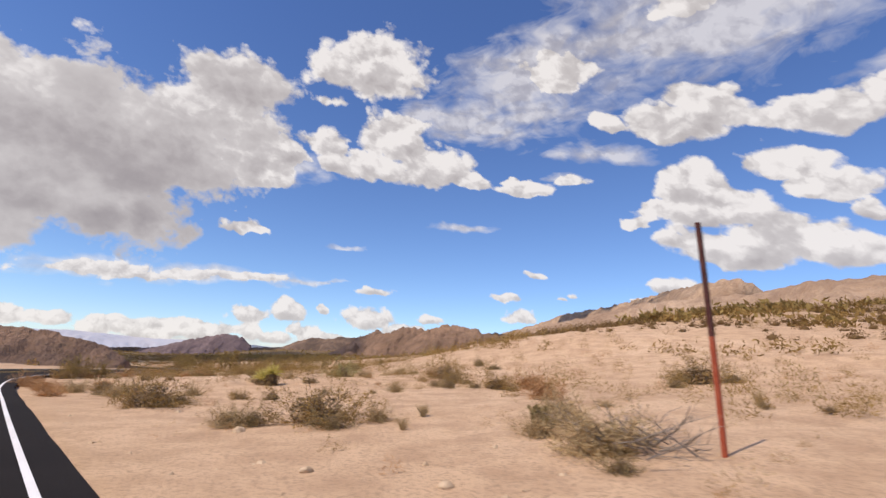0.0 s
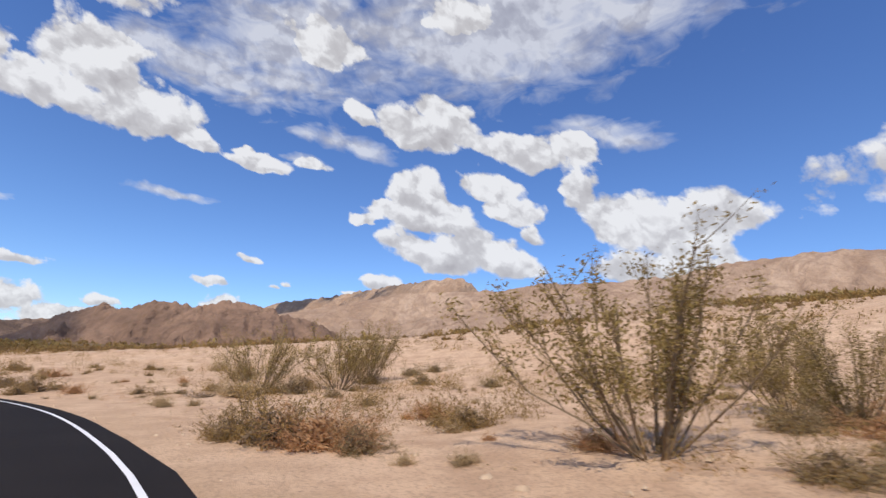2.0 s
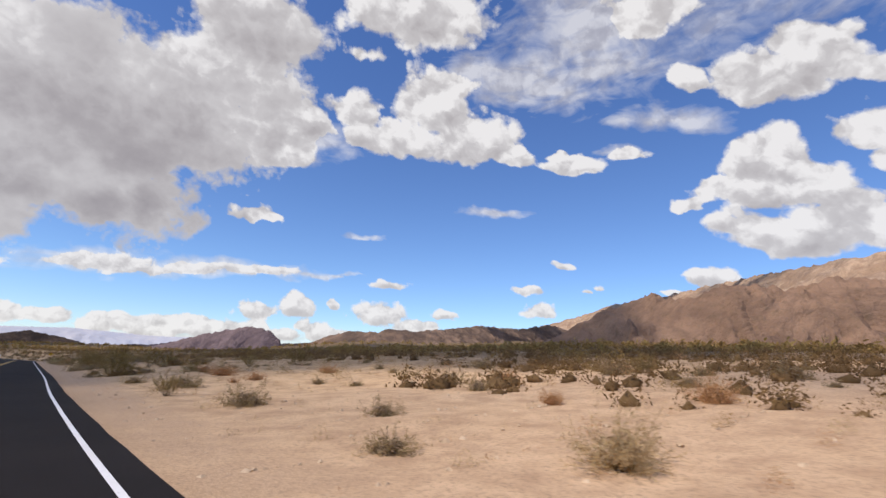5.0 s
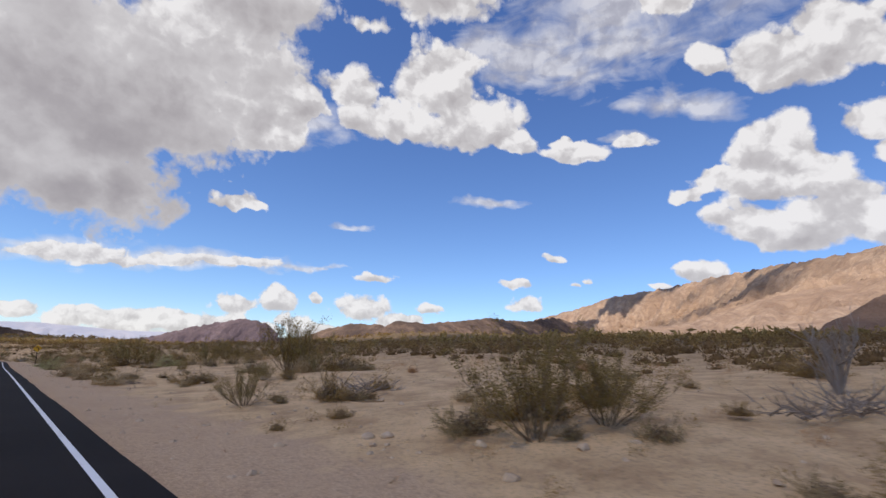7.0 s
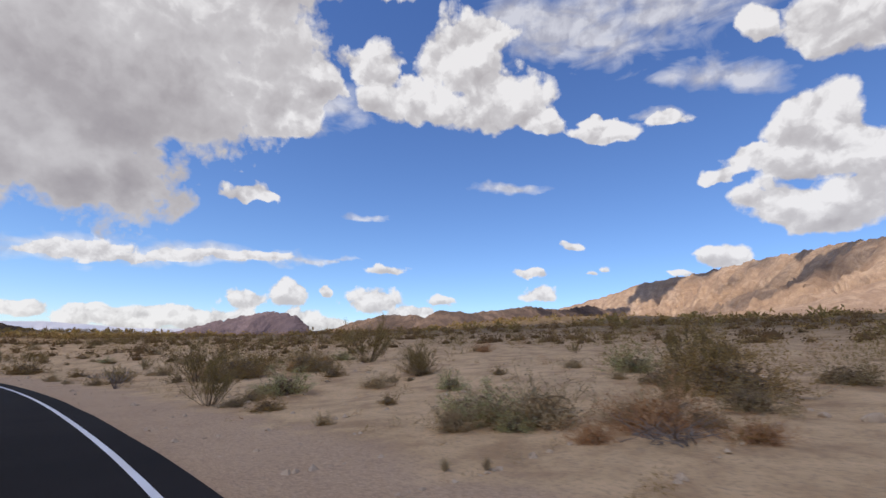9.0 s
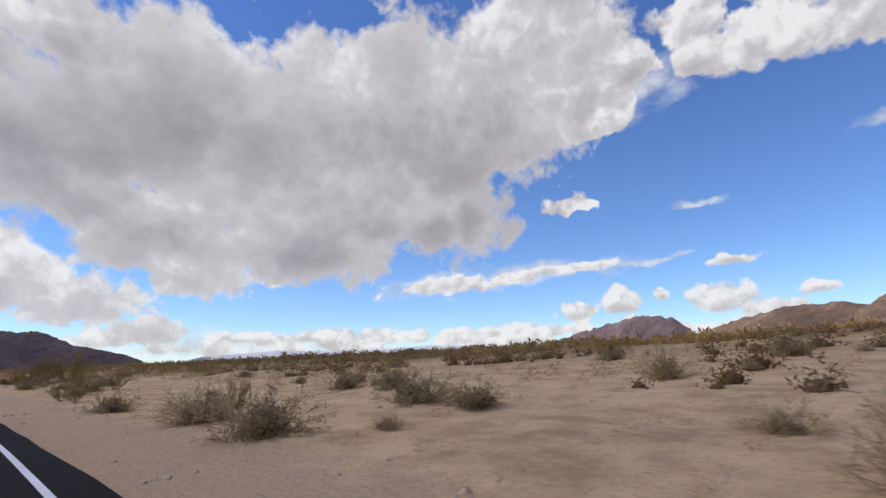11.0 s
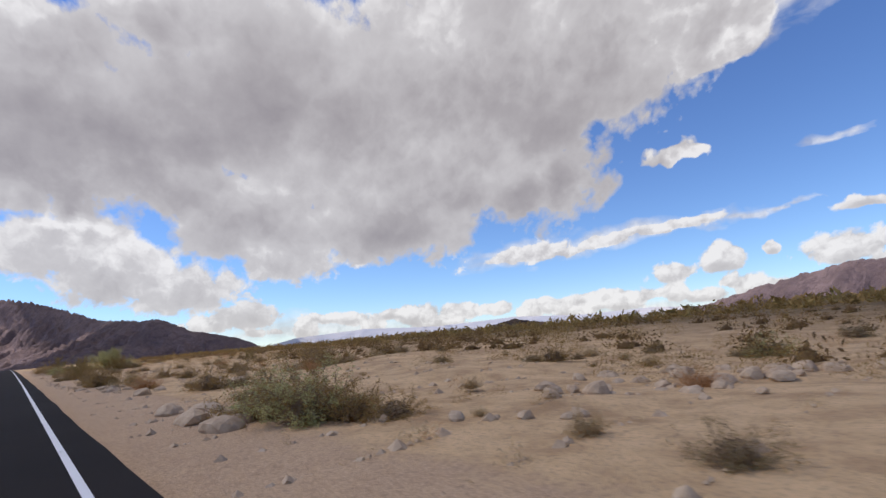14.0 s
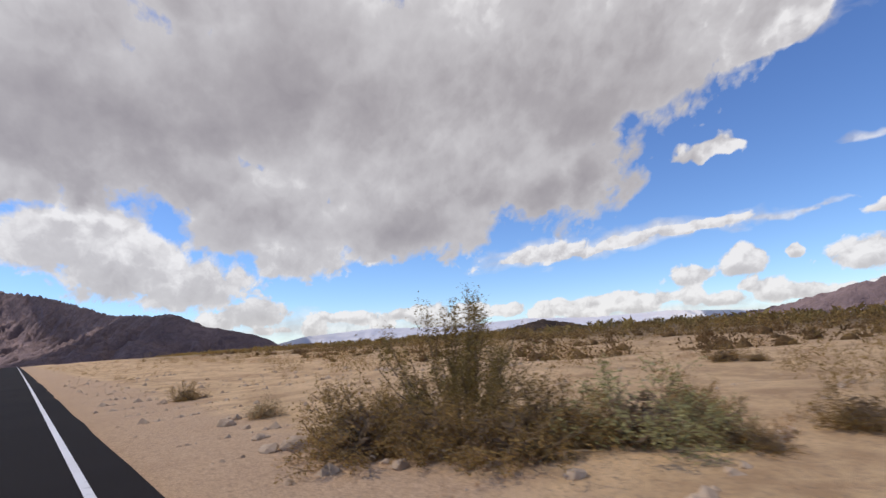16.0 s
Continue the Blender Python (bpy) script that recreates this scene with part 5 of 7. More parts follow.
plant("brown_shrub", -372.0, 298.2, 1.08)
plant("brown_shrub", -369.7, 298.7, 0.75)
plant("brown_shrub", -380.2, 299.9, 0.95)
plant("brown_shrub", -369.1, 299.1, 0.55)
plant("straw_shrub", -367.7, 299.6, 0.17)
plant("rust_shrub", -366.1, 304.2, 0.54)
plant("green_shrub", -366.4, 311.9, 0.88)
plant("brown_shrub", -371.9, 308.1, 0.76)
plant("straw_shrub", -368.8, 308.3, 0.49)
plant("straw_shrub", -370.0, 301.9, 0.37)
plant("boulder", -371.3, 297.2, 0.42)
plant("boulder", -372.9, 297.2, 0.45)
plant("boulder", -373.8, 297.8, 0.43)
plant("boulder", -374.9, 297.3, 0.38)
plant("boulder", -381.7, 298.3, 0.40)
plant("boulder", -367.0, 299.8, 0.17)
plant("boulder", -366.5, 300.4, 0.17)
plant("boulder", -365.7, 304.1, 0.28)
plant("boulder", -366.8, 304.2, 0.27)
plant("boulder", -366.5, 300.1, 0.14)
plant("boulder", -366.0, 303.4, 0.27)
plant("boulder", -367.5, 304.7, 0.26)
plant("boulder", -365.5, 305.4, 0.31)
plant("boulder", -368.4, 305.1, 0.24)
plant("boulder", -365.0, 305.3, 0.26)
plant("boulder", -367.9, 299.3, 0.18)
plant("boulder", -364.5, 307.9, 0.34)
plant("brown_shrub", -390.6, 298.6, 1.00)
plant("straw_shrub", -388.2, 298.7, 0.45)
plant("brown_shrub", -388.5, 299.5, 0.61)
plant("brown_shrub", -390.1, 302.1, 0.75)
plant("brown_shrub", -389.5, 304.3, 0.74)
plant("straw_shrub", -387.1, 303.7, 0.55)
plant("rust_shrub", -384.7, 299.1, 0.72)
plant("straw_shrub", -386.3, 299.2, 0.48)
plant("brown_shrub", -385.0, 306.8, 1.32)
plant("brown_shrub", -385.4, 311.4, 1.04)
plant("brown_shrub", -396.8, 299.0, 1.00)
plant("straw_shrub", -392.6, 298.5, 0.44)
plant("brown_shrub", -393.0, 301.8, 0.79)
plant("rust_shrub", -382.2, 304.9, 0.65)
plant("boulder", -387.5, 298.2, 0.29)
plant("boulder", -387.4, 298.4, 0.25)
plant("boulder", -385.8, 298.7, 0.23)
plant("boulder", -382.9, 299.1, 0.26)
plant("boulder", -382.1, 300.8, 0.35)
plant("boulder", -381.7, 301.4, 0.36)
plant("boulder", -387.9, 298.1, 0.20)
plant("boulder", -386.3, 298.4, 0.18)
plant("boulder", -385.7, 302.2, 0.15)
plant("boulder", -382.3, 300.2, 0.17)
plant("boulder", -382.7, 300.1, 0.21)
plant("boulder", -385.5, 298.1, 0.12)
plant("creosote_bush", -403.5, 299.3, 0.95)
plant("brown_shrub", -404.2, 299.2, 0.73)
plant("brown_shrub", -403.3, 298.2, 0.29)
plant("dead_brush", -401.1, 299.1, 0.28)
plant("dead_brush", -402.7, 300.1, 0.34)
plant("straw_shrub", -409.3, 299.1, 0.69)
plant("brown_shrub", -411.9, 299.0, 0.48)
plant("brown_shrub", -410.1, 300.5, 0.66)
plant("brown_shrub", -403.6, 302.4, 0.42)
plant("brown_shrub", -405.4, 303.5, 0.48)
plant("brown_shrub", -407.6, 303.8, 0.35)
plant("creosote_bush", -405.3, 311.5, 0.92)
plant("brown_shrub", -404.4, 317.3, 1.12)
plant("brown_shrub", -401.8, 315.8, 1.50)
plant("brown_shrub", -406.1, 308.3, 0.49)
plant("creosote_bush", -408.5, 302.3, 1.35)
plant("grass_tuft", -401.2, 302.0, 0.14)
plant("grass_tuft", -400.1, 299.9, 0.14)
plant("grass_tuft", -399.6, 300.1, 0.13)
plant("boulder", -405.7, 298.6, 0.27)
plant("boulder", -399.8, 302.4, 0.15)
plant("boulder", -401.9, 299.4, 0.12)
plant("boulder", -400.7, 302.2, 0.12)
plant("green_shrub", -422.4, 300.0, 0.61)
plant("green_shrub", -421.7, 300.2, 0.50)
plant("green_shrub", -421.9, 301.8, 1.04)
plant("brown_shrub", -420.4, 301.5, 0.50)
plant("brown_shrub", -420.0, 302.0, 0.44)
plant("brown_shrub", -426.9, 300.8, 0.60)
plant("straw_shrub", -428.1, 300.3, 0.38)
plant("brown_shrub", -432.6, 300.4, 0.99)
plant("brown_shrub", -427.4, 303.9, 0.60)
plant("palo_verde", -418.2, 303.3, 2.03)
plant("green_shrub", -417.7, 304.7, 1.49)
plant("brown_shrub", -423.6, 308.7, 0.47)
plant("boulder", -419.5, 301.2, 0.22)
plant("boulder", -419.1, 301.4, 0.16)
plant("boulder", -426.1, 299.2, 0.30)
plant("boulder", -424.9, 300.2, 0.24)
plant("boulder", -428.0, 299.0, 0.24)
plant("boulder", -423.7, 299.2, 0.17)
plant("brown_shrub", -440.1, 300.7, 0.95)
plant("brown_shrub", -439.7, 301.3, 0.97)
plant("creosote_bush", -438.8, 301.5, 0.96)
plant("brown_shrub", -438.0, 301.8, 0.90)
plant("green_shrub", -437.1, 302.3, 1.04)
plant("brown_shrub", -437.2, 304.0, 0.60)
plant("creosote_bush", -439.3, 301.7, 1.64)
plant("brown_shrub", -449.0, 301.1, 0.60)
plant("straw_shrub", -443.7, 300.9, 0.53)
plant("brown_shrub", -435.4, 303.9, 0.66)
plant("brown_shrub", -438.3, 312.0, 0.38)
plant("brown_shrub", -439.1, 312.1, 0.63)
plant("dead_brush", -440.5, 300.0, 0.14)
plant("boulder", -438.7, 300.8, 0.21)
plant("boulder", -440.8, 300.1, 0.24)
plant("boulder", -440.9, 299.8, 0.17)
plant("boulder", -438.0, 300.8, 0.13)
plant("boulder", -437.1, 300.9, 0.12)
plant("bursage", -8.9, 16.2, 0.58)
plant("bursage", -2.3, 10.0, 0.52)
plant("bursage", -4.2, 10.7, 0.57)
plant("straw_shrub", 2.3, 8.1, 0.58)
plant("bursage", 2.1, 6.2, 0.36)
plant("bursage", 10.6, 23.0, 0.88)
plant("bursage", 9.4, 20.8, 0.68)
plant("bursage", 1.0, 19.7, 0.41)
plant("bursage", 2.3, 18.6, 0.34)
plant("straw_shrub", 3.1, 20.6, 0.56)
plant("rust_shrub", 2.1, 20.1, 0.50)
plant("bursage", -0.8, 24.9, 0.47)
plant("bursage", 0.8, 24.6, 0.47)
plant("bursage", 2.2, 10.1, 0.43)
plant("straw_shrub", 2.3, 10.2, 0.49)
plant("straw_shrub", -13.0, 18.9, 0.51)
plant("bursage", -13.6, 19.0, 0.40)
plant("bursage", -5.3, 29.4, 0.49)
plant("straw_shrub", -4.9, 28.9, 0.56)
plant("straw_shrub", -10.9, 30.7, 0.46)
plant("straw_shrub", -11.6, 30.7, 0.46)
plant("bursage", -8.6, 40.3, 0.41)
plant("bursage", -8.5, 39.4, 0.38)
plant("straw_shrub", -4.1, 32.0, 0.54)
plant("bursage", -2.5, 32.7, 0.45)
plant("bursage", 0.2, 26.6, 0.65)
plant("straw_shrub", -1.5, 27.4, 0.55)
plant("straw_shrub", -23.5, 33.6, 0.65)
plant("straw_shrub", -23.7, 34.3, 0.38)
plant("bursage", -24.4, 34.4, 0.39)
plant("bursage", -16.4, 39.8, 0.32)
plant("bursage", -17.7, 39.4, 0.36)
plant("straw_shrub", -18.2, 34.2, 0.43)
plant("bursage", -18.1, 34.1, 0.47)
plant("straw_shrub", -19.8, 40.2, 0.45)
plant("bursage", -21.1, 40.9, 0.40)
plant("bursage", -31.3, 50.5, 0.45)
plant("straw_shrub", -30.3, 47.0, 0.56)
plant("bursage", -22.5, 51.6, 0.47)
plant("green_shrub", -21.2, 51.8, 0.33)
plant("bursage", -25.8, 46.3, 0.49)
plant("straw_shrub", -24.7, 45.6, 0.48)
plant("straw_shrub", -32.0, 55.7, 0.81)
plant("bursage", -28.3, 57.6, 0.50)
plant("bursage", -30.3, 48.7, 0.51)
plant("bursage", -29.2, 48.9, 0.47)
plant("straw_shrub", -28.3, 47.8, 0.42)
plant("bursage", -32.5, 69.1, 0.79)
plant("bursage", -32.9, 67.8, 0.64)
plant("rust_shrub", -32.9, 67.9, 0.59)
plant("bursage", -33.7, 70.9, 0.38)
plant("bursage", -33.7, 70.9, 0.52)
plant("bursage", -29.3, 62.1, 0.72)
plant("bursage", -26.2, 63.7, 0.74)
plant("bursage", -29.7, 70.2, 0.42)
plant("straw_shrub", -30.1, 68.9, 0.38)
plant("rust_shrub", -29.7, 71.7, 0.27)
plant("rust_shrub", -28.9, 70.6, 0.28)
plant("bursage", -25.1, 63.3, 0.73)
plant("bursage", -24.5, 63.4, 0.73)
plant("bursage", -24.8, 61.6, 0.71)
plant("bursage", -26.3, 63.5, 0.58)
plant("bursage", -14.6, 68.3, 0.37)
plant("straw_shrub", -13.8, 68.9, 0.57)
plant("bursage", -38.9, 92.2, 0.67)
plant("bursage", -40.8, 98.2, 0.41)
plant("bursage", -41.7, 98.5, 0.57)
plant("straw_shrub", -32.2, 81.9, 1.11)
plant("bursage", -29.6, 82.2, 1.12)
plant("bursage", -21.6, 84.1, 1.13)
plant("bursage", -20.0, 88.4, 1.09)
plant("bursage", -23.7, 86.8, 1.35)
plant("bursage", -30.3, 83.3, 0.89)
plant("bursage", -30.5, 90.6, 0.42)
plant("bursage", -30.5, 90.8, 0.61)
plant("bursage", -33.4, 105.9, 0.33)
plant("bursage", -33.6, 105.2, 0.37)
plant("bursage", -50.2, 103.4, 0.54)
plant("green_shrub", -49.8, 103.3, 0.54)
plant("bursage", -45.1, 114.7, 0.48)
plant("straw_shrub", -43.0, 116.5, 0.75)
plant("straw_shrub", -40.4, 100.8, 0.47)
plant("rust_shrub", -39.2, 101.3, 0.39)
plant("rust_shrub", -54.7, 108.7, 0.33)
plant("rust_shrub", -54.9, 107.2, 0.49)
plant("bursage", -68.5, 119.5, 1.14)
plant("bursage", -71.3, 122.5, 1.30)
plant("bursage", -60.7, 114.8, 1.04)
plant("bursage", -59.5, 112.6, 0.56)
plant("bursage", -60.9, 113.5, 0.52)
plant("bursage", -60.1, 113.5, 0.40)
plant("bursage", -58.3, 116.4, 0.71)
plant("bursage", -59.9, 116.7, 0.63)
plant("bursage", -54.3, 117.0, 0.30)
plant("bursage", -54.9, 117.8, 0.40)
plant("bursage", -54.3, 115.7, 0.64)
plant("straw_shrub", -55.4, 114.2, 0.64)
plant("straw_shrub", -53.4, 115.2, 0.48)
plant("straw_shrub", -54.5, 113.4, 0.57)
plant("bursage", -49.3, 126.1, 0.36)
plant("straw_shrub", -50.5, 124.8, 0.30)
plant("bursage", -124.5, 176.3, 0.45)
plant("bursage", -122.9, 179.6, 0.60)
plant("bursage", -121.7, 178.2, 0.57)
plant("straw_shrub", -124.2, 176.8, 0.45)
plant("bursage", -119.8, 180.2, 0.30)
plant("straw_shrub", -120.0, 180.3, 0.43)
plant("bursage", -118.6, 180.3, 0.23)
plant("straw_shrub", -118.4, 180.0, 0.27)
plant("bursage", -113.7, 190.7, 0.52)
plant("straw_shrub", -116.2, 193.6, 0.42)
plant("bursage", -120.1, 188.9, 0.40)
plant("bursage", -118.6, 190.5, 0.37)
plant("bursage", -115.5, 177.0, 0.44)
plant("bursage", -115.3, 177.1, 0.43)
plant("straw_shrub", -138.9, 193.0, 0.41)
plant("bursage", -136.2, 193.8, 0.57)
plant("bursage", -141.3, 200.2, 0.39)
plant("bursage", -139.8, 199.1, 0.39)
plant("bursage", -134.8, 190.0, 0.49)
plant("straw_shrub", -135.5, 188.8, 0.45)
plant("bursage", -132.5, 201.5, 0.33)
plant("bursage", -132.1, 200.9, 0.43)
plant("bursage", -131.8, 198.0, 0.42)
plant("straw_shrub", -131.5, 197.4, 0.39)
plant("straw_shrub", -131.6, 195.4, 0.38)
plant("bursage", -130.7, 195.0, 0.51)
plant("bursage", -129.7, 188.5, 0.52)
plant("bursage", -127.4, 189.5, 0.55)
plant("bursage", -129.5, 192.2, 0.31)
plant("bursage", -127.7, 190.9, 0.40)
plant("bursage", -127.8, 190.6, 0.56)
plant("bursage", -127.8, 192.9, 0.67)
plant("straw_shrub", -143.8, 201.0, 0.28)
plant("bursage", -143.6, 201.3, 0.39)
plant("straw_shrub", -141.9, 198.2, 0.33)
plant("bursage", -141.5, 198.2, 0.33)
plant("bursage", -151.0, 209.4, 0.29)
plant("bursage", -151.3, 210.0, 0.28)
plant("bursage", -149.2, 209.6, 0.41)
plant("bursage", -148.8, 209.6, 0.36)
plant("bursage", -146.6, 204.6, 0.66)
plant("straw_shrub", -145.6, 205.4, 0.44)
plant("bursage", -145.2, 203.8, 0.31)
plant("bursage", -144.0, 203.6, 0.50)
plant("straw_shrub", -157.0, 216.6, 0.38)
plant("straw_shrub", -156.5, 217.7, 0.49)
plant("bursage", -161.9, 221.3, 0.58)
plant("bursage", -162.0, 221.3, 0.33)
plant("straw_shrub", -162.0, 218.9, 0.38)
plant("straw_shrub", -161.0, 219.7, 0.37)
plant("straw_shrub", -164.3, 222.2, 0.30)
plant("straw_shrub", -167.5, 225.6, 0.49)
plant("bursage", -157.0, 224.0, 1.03)
plant("straw_shrub", -153.1, 220.0, 1.05)
plant("bursage", -152.8, 220.2, 0.68)
plant("bursage", -154.8, 224.2, 0.71)
plant("bursage", -150.7, 222.6, 0.59)
plant("bursage", -151.3, 221.9, 0.79)
plant("bursage", -155.6, 231.3, 0.42)
plant("straw_shrub", -154.2, 229.4, 0.35)
plant("bursage", -155.8, 230.3, 0.33)
plant("bursage", -157.3, 231.2, 0.38)
plant("bursage", -179.0, 239.4, 0.40)
plant("green_shrub", -165.6, 232.6, 0.47)
plant("bursage", -167.6, 232.8, 0.41)
plant("bursage", -169.0, 238.3, 0.21)
plant("straw_shrub", -168.9, 237.5, 0.22)
plant("bursage", -173.6, 245.7, 0.35)
plant("straw_shrub", -175.6, 244.0, 0.50)
plant("straw_shrub", -165.3, 234.2, 0.69)
plant("bursage", -162.7, 231.5, 0.70)
plant("bursage", -161.1, 234.7, 0.53)
plant("straw_shrub", -162.9, 235.1, 0.68)
plant("bursage", -183.0, 245.7, 0.47)
plant("bursage", -182.1, 246.3, 0.33)
plant("bursage", -188.2, 249.0, 0.40)
plant("green_shrub", -187.5, 247.9, 0.40)
plant("bursage", -188.2, 250.1, 0.29)
plant("bursage", -188.2, 249.8, 0.30)
plant("bursage", -188.0, 250.4, 0.22)
plant("straw_shrub", -186.8, 250.8, 0.34)
plant("bursage", -177.8, 253.0, 0.48)
plant("straw_shrub", -177.0, 252.1, 0.47)
plant("bursage", -178.9, 245.8, 0.84)
plant("bursage", -176.5, 246.3, 0.69)
plant("straw_shrub", -175.9, 248.0, 1.02)
plant("straw_shrub", -173.3, 245.0, 1.05)
plant("bursage", -174.8, 248.2, 0.62)
plant("straw_shrub", -177.6, 248.5, 0.46)
plant("straw_shrub", -180.5, 257.2, 0.54)
plant("bursage", -180.2, 254.3, 0.45)
plant("bursage", -200.1, 264.7, 0.41)
plant("bursage", -200.1, 263.5, 0.51)
plant("bursage", -200.3, 266.6, 0.46)
plant("straw_shrub", -200.4, 265.7, 0.43)
plant("green_shrub", -193.6, 258.9, 0.53)
plant("green_shrub", -194.4, 260.6, 0.53)
plant("bursage", -195.8, 267.2, 0.25)
plant("bursage", -196.4, 267.3, 0.42)
plant("straw_shrub", -191.7, 258.9, 0.74)
plant("straw_shrub", -194.6, 259.2, 0.64)
plant("bursage", -190.8, 258.2, 0.49)
plant("rust_shrub", -190.6, 257.3, 0.48)
plant("bursage", -189.6, 262.5, 0.64)
plant("bursage", -189.3, 259.5, 0.74)
plant("straw_shrub", -188.3, 261.4, 0.42)
plant("straw_shrub", -190.2, 263.3, 0.38)
plant("bursage", -188.7, 265.4, 0.47)
plant("bursage", -188.6, 263.7, 0.51)
plant("bursage", -209.0, 272.9, 0.20)
plant("bursage", -208.9, 273.1, 0.32)
plant("rust_shrub", -205.5, 272.3, 0.36)
plant("bursage", -203.8, 271.2, 0.53)
plant("bursage", -203.7, 274.7, 0.34)
plant("straw_shrub", -203.7, 274.6, 0.39)
plant("bursage", -204.8, 271.2, 0.40)
plant("bursage", -205.4, 270.7, 0.56)
plant("bursage", -202.8, 272.3, 0.56)
plant("bursage", -203.1, 269.2, 0.78)
plant("bursage", -196.0, 275.2, 0.78)
plant("bursage", -198.7, 278.3, 0.61)
plant("bursage", -200.0, 273.5, 0.58)
plant("bursage", -199.7, 271.5, 0.91)
plant("bursage", -207.7, 279.1, 0.23)
plant("bursage", -207.6, 280.6, 0.25)
plant("straw_shrub", -203.8, 277.5, 0.59)
plant("bursage", -205.1, 275.8, 0.48)
plant("bursage", -217.5, 278.6, 0.44)
plant("bursage", -218.4, 278.7, 0.58)
plant("green_shrub", -200.4, 282.7, 0.33)
plant("green_shrub", -201.2, 283.5, 0.52)
plant("straw_shrub", -202.2, 282.9, 0.60)
plant("straw_shrub", -204.9, 281.7, 0.59)
plant("straw_shrub", -209.6, 276.0, 0.38)
plant("bursage", -208.5, 275.2, 0.42)
plant("straw_shrub", -222.6, 285.5, 0.36)
plant("bursage", -222.4, 285.2, 0.21)
plant("bursage", -226.7, 286.4, 0.21)
plant("straw_shrub", -225.5, 286.4, 0.26)
plant("bursage", -225.7, 286.3, 0.22)
plant("bursage", -225.2, 287.3, 0.23)
plant("straw_shrub", -229.8, 287.2, 0.29)
plant("straw_shrub", -229.2, 286.1, 0.37)
plant("bursage", -317.4, 297.7, 0.43)
plant("bursage", -315.7, 297.3, 0.41)
plant("straw_shrub", -314.4, 298.6, 0.54)
plant("bursage", -314.1, 298.6, 0.43)
plant("bursage", -314.7, 297.3, 0.42)
plant("straw_shrub", -315.3, 297.1, 0.46)
plant("straw_shrub", -311.0, 298.2, 0.45)
plant("straw_shrub", -312.7, 298.9, 0.58)
plant("bursage", -310.7, 300.6, 0.40)
plant("straw_shrub", -310.8, 300.5, 0.39)
plant("straw_shrub", -310.0, 302.2, 0.82)
plant("bursage", -312.9, 300.2, 0.86)
plant("bursage", -312.7, 303.4, 0.71)
plant("bursage", -309.6, 304.5, 0.80)
plant("bursage", -339.0, 297.0, 0.88)
plant("bursage", -338.5, 296.3, 0.53)
plant("rust_shrub", -332.2, 297.2, 0.44)
plant("straw_shrub", -332.5, 296.3, 0.46)
plant("bursage", -330.1, 299.2, 0.49)
plant("straw_shrub", -330.1, 298.9, 0.50)
plant("bursage", -336.3, 296.6, 0.66)
plant("straw_shrub", -328.9, 298.0, 0.55)
plant("bursage", -327.5, 300.5, 0.50)
plant("bursage", -336.8, 298.1, 0.28)
plant("bursage", -337.1, 299.8, 0.39)
plant("bursage", -336.6, 300.2, 0.29)
plant("bursage", -336.2, 299.9, 0.33)
plant("bursage", -356.8, 297.4, 0.48)
plant("bursage", -349.2, 304.0, 0.32)
plant("bursage", -349.3, 303.7, 0.22)
plant("bursage", -345.2, 300.0, 0.41)
plant("straw_shrub", -345.4, 299.5, 0.38)
plant("bursage", -371.6, 298.3, 0.68)
plant("straw_shrub", -370.4, 299.4, 0.48)
plant("straw_shrub", -372.0, 299.2, 0.58)
plant("bursage", -379.8, 300.6, 0.46)
plant("bursage", -380.0, 300.9, 0.49)
plant("green_shrub", -366.8, 311.1, 0.45)
plant("bursage", -367.2, 311.3, 0.41)
plant("bursage", -371.2, 308.5, 0.36)
plant("bursage", -372.5, 307.8, 0.45)
plant("straw_shrub", -390.4, 299.8, 0.62)
plant("bursage", -391.5, 299.2, 0.55)
plant("straw_shrub", -385.3, 305.6, 0.72)
plant("bursage", -383.9, 307.7, 0.77)
plant("straw_shrub", -386.0, 310.8, 0.62)
plant("bursage", -386.5, 311.5, 0.60)
plant("straw_shrub", -393.2, 302.5, 0.36)
plant("straw_shrub", -392.3, 301.4, 0.40)
plant("straw_shrub", -404.3, 299.7, 0.27)
plant("bursage", -404.6, 312.1, 0.28)
plant("bursage", -404.9, 312.3, 0.26)
plant("bursage", -405.4, 317.0, 0.61)
plant("bursage", -404.7, 316.4, 0.59)
plant("straw_shrub", -400.5, 316.7, 0.90)
plant("straw_shrub", -402.7, 316.5, 0.64)
plant("bursage", -408.4, 303.5, 0.38)
plant("bursage", -409.8, 302.5, 0.40)
plant("bursage", -422.0, 303.0, 0.63)
plant("straw_shrub", -421.9, 302.7, 0.46)
plant("bursage", -416.3, 304.5, 0.83)
plant("bursage", -416.2, 305.1, 0.92)
plant("bursage", -440.9, 301.5, 0.52)
plant("straw_shrub", -439.2, 300.6, 0.41)
plant("bursage", -440.5, 300.8, 0.35)
plant("bursage", -440.4, 301.6, 0.55)
plant("straw_shrub", -440.0, 301.5, 0.39)
plant("straw_shrub", -438.8, 302.6, 0.34)
plant("bursage", -437.8, 302.5, 0.55)
plant("straw_shrub", -439.0, 301.9, 0.35)
plant("bursage", -437.7, 301.3, 0.41)
plant("bursage", -436.4, 302.7, 0.56)
plant("bursage", -438.0, 301.8, 0.65)
plant("brown_shrub", -310.8, 296.7, 0.80)
plant("brown_shrub", -310.1, 297.0, 1.20)
plant("brown_shrub", -309.6, 297.6, 1.30)
plant("straw_shrub", -310.9, 295.5, 0.55)
plant("brown_shrub", -309.6, 296.2, 0.70)
plant("brown_shrub", -328.3, 298.6, 1.10)
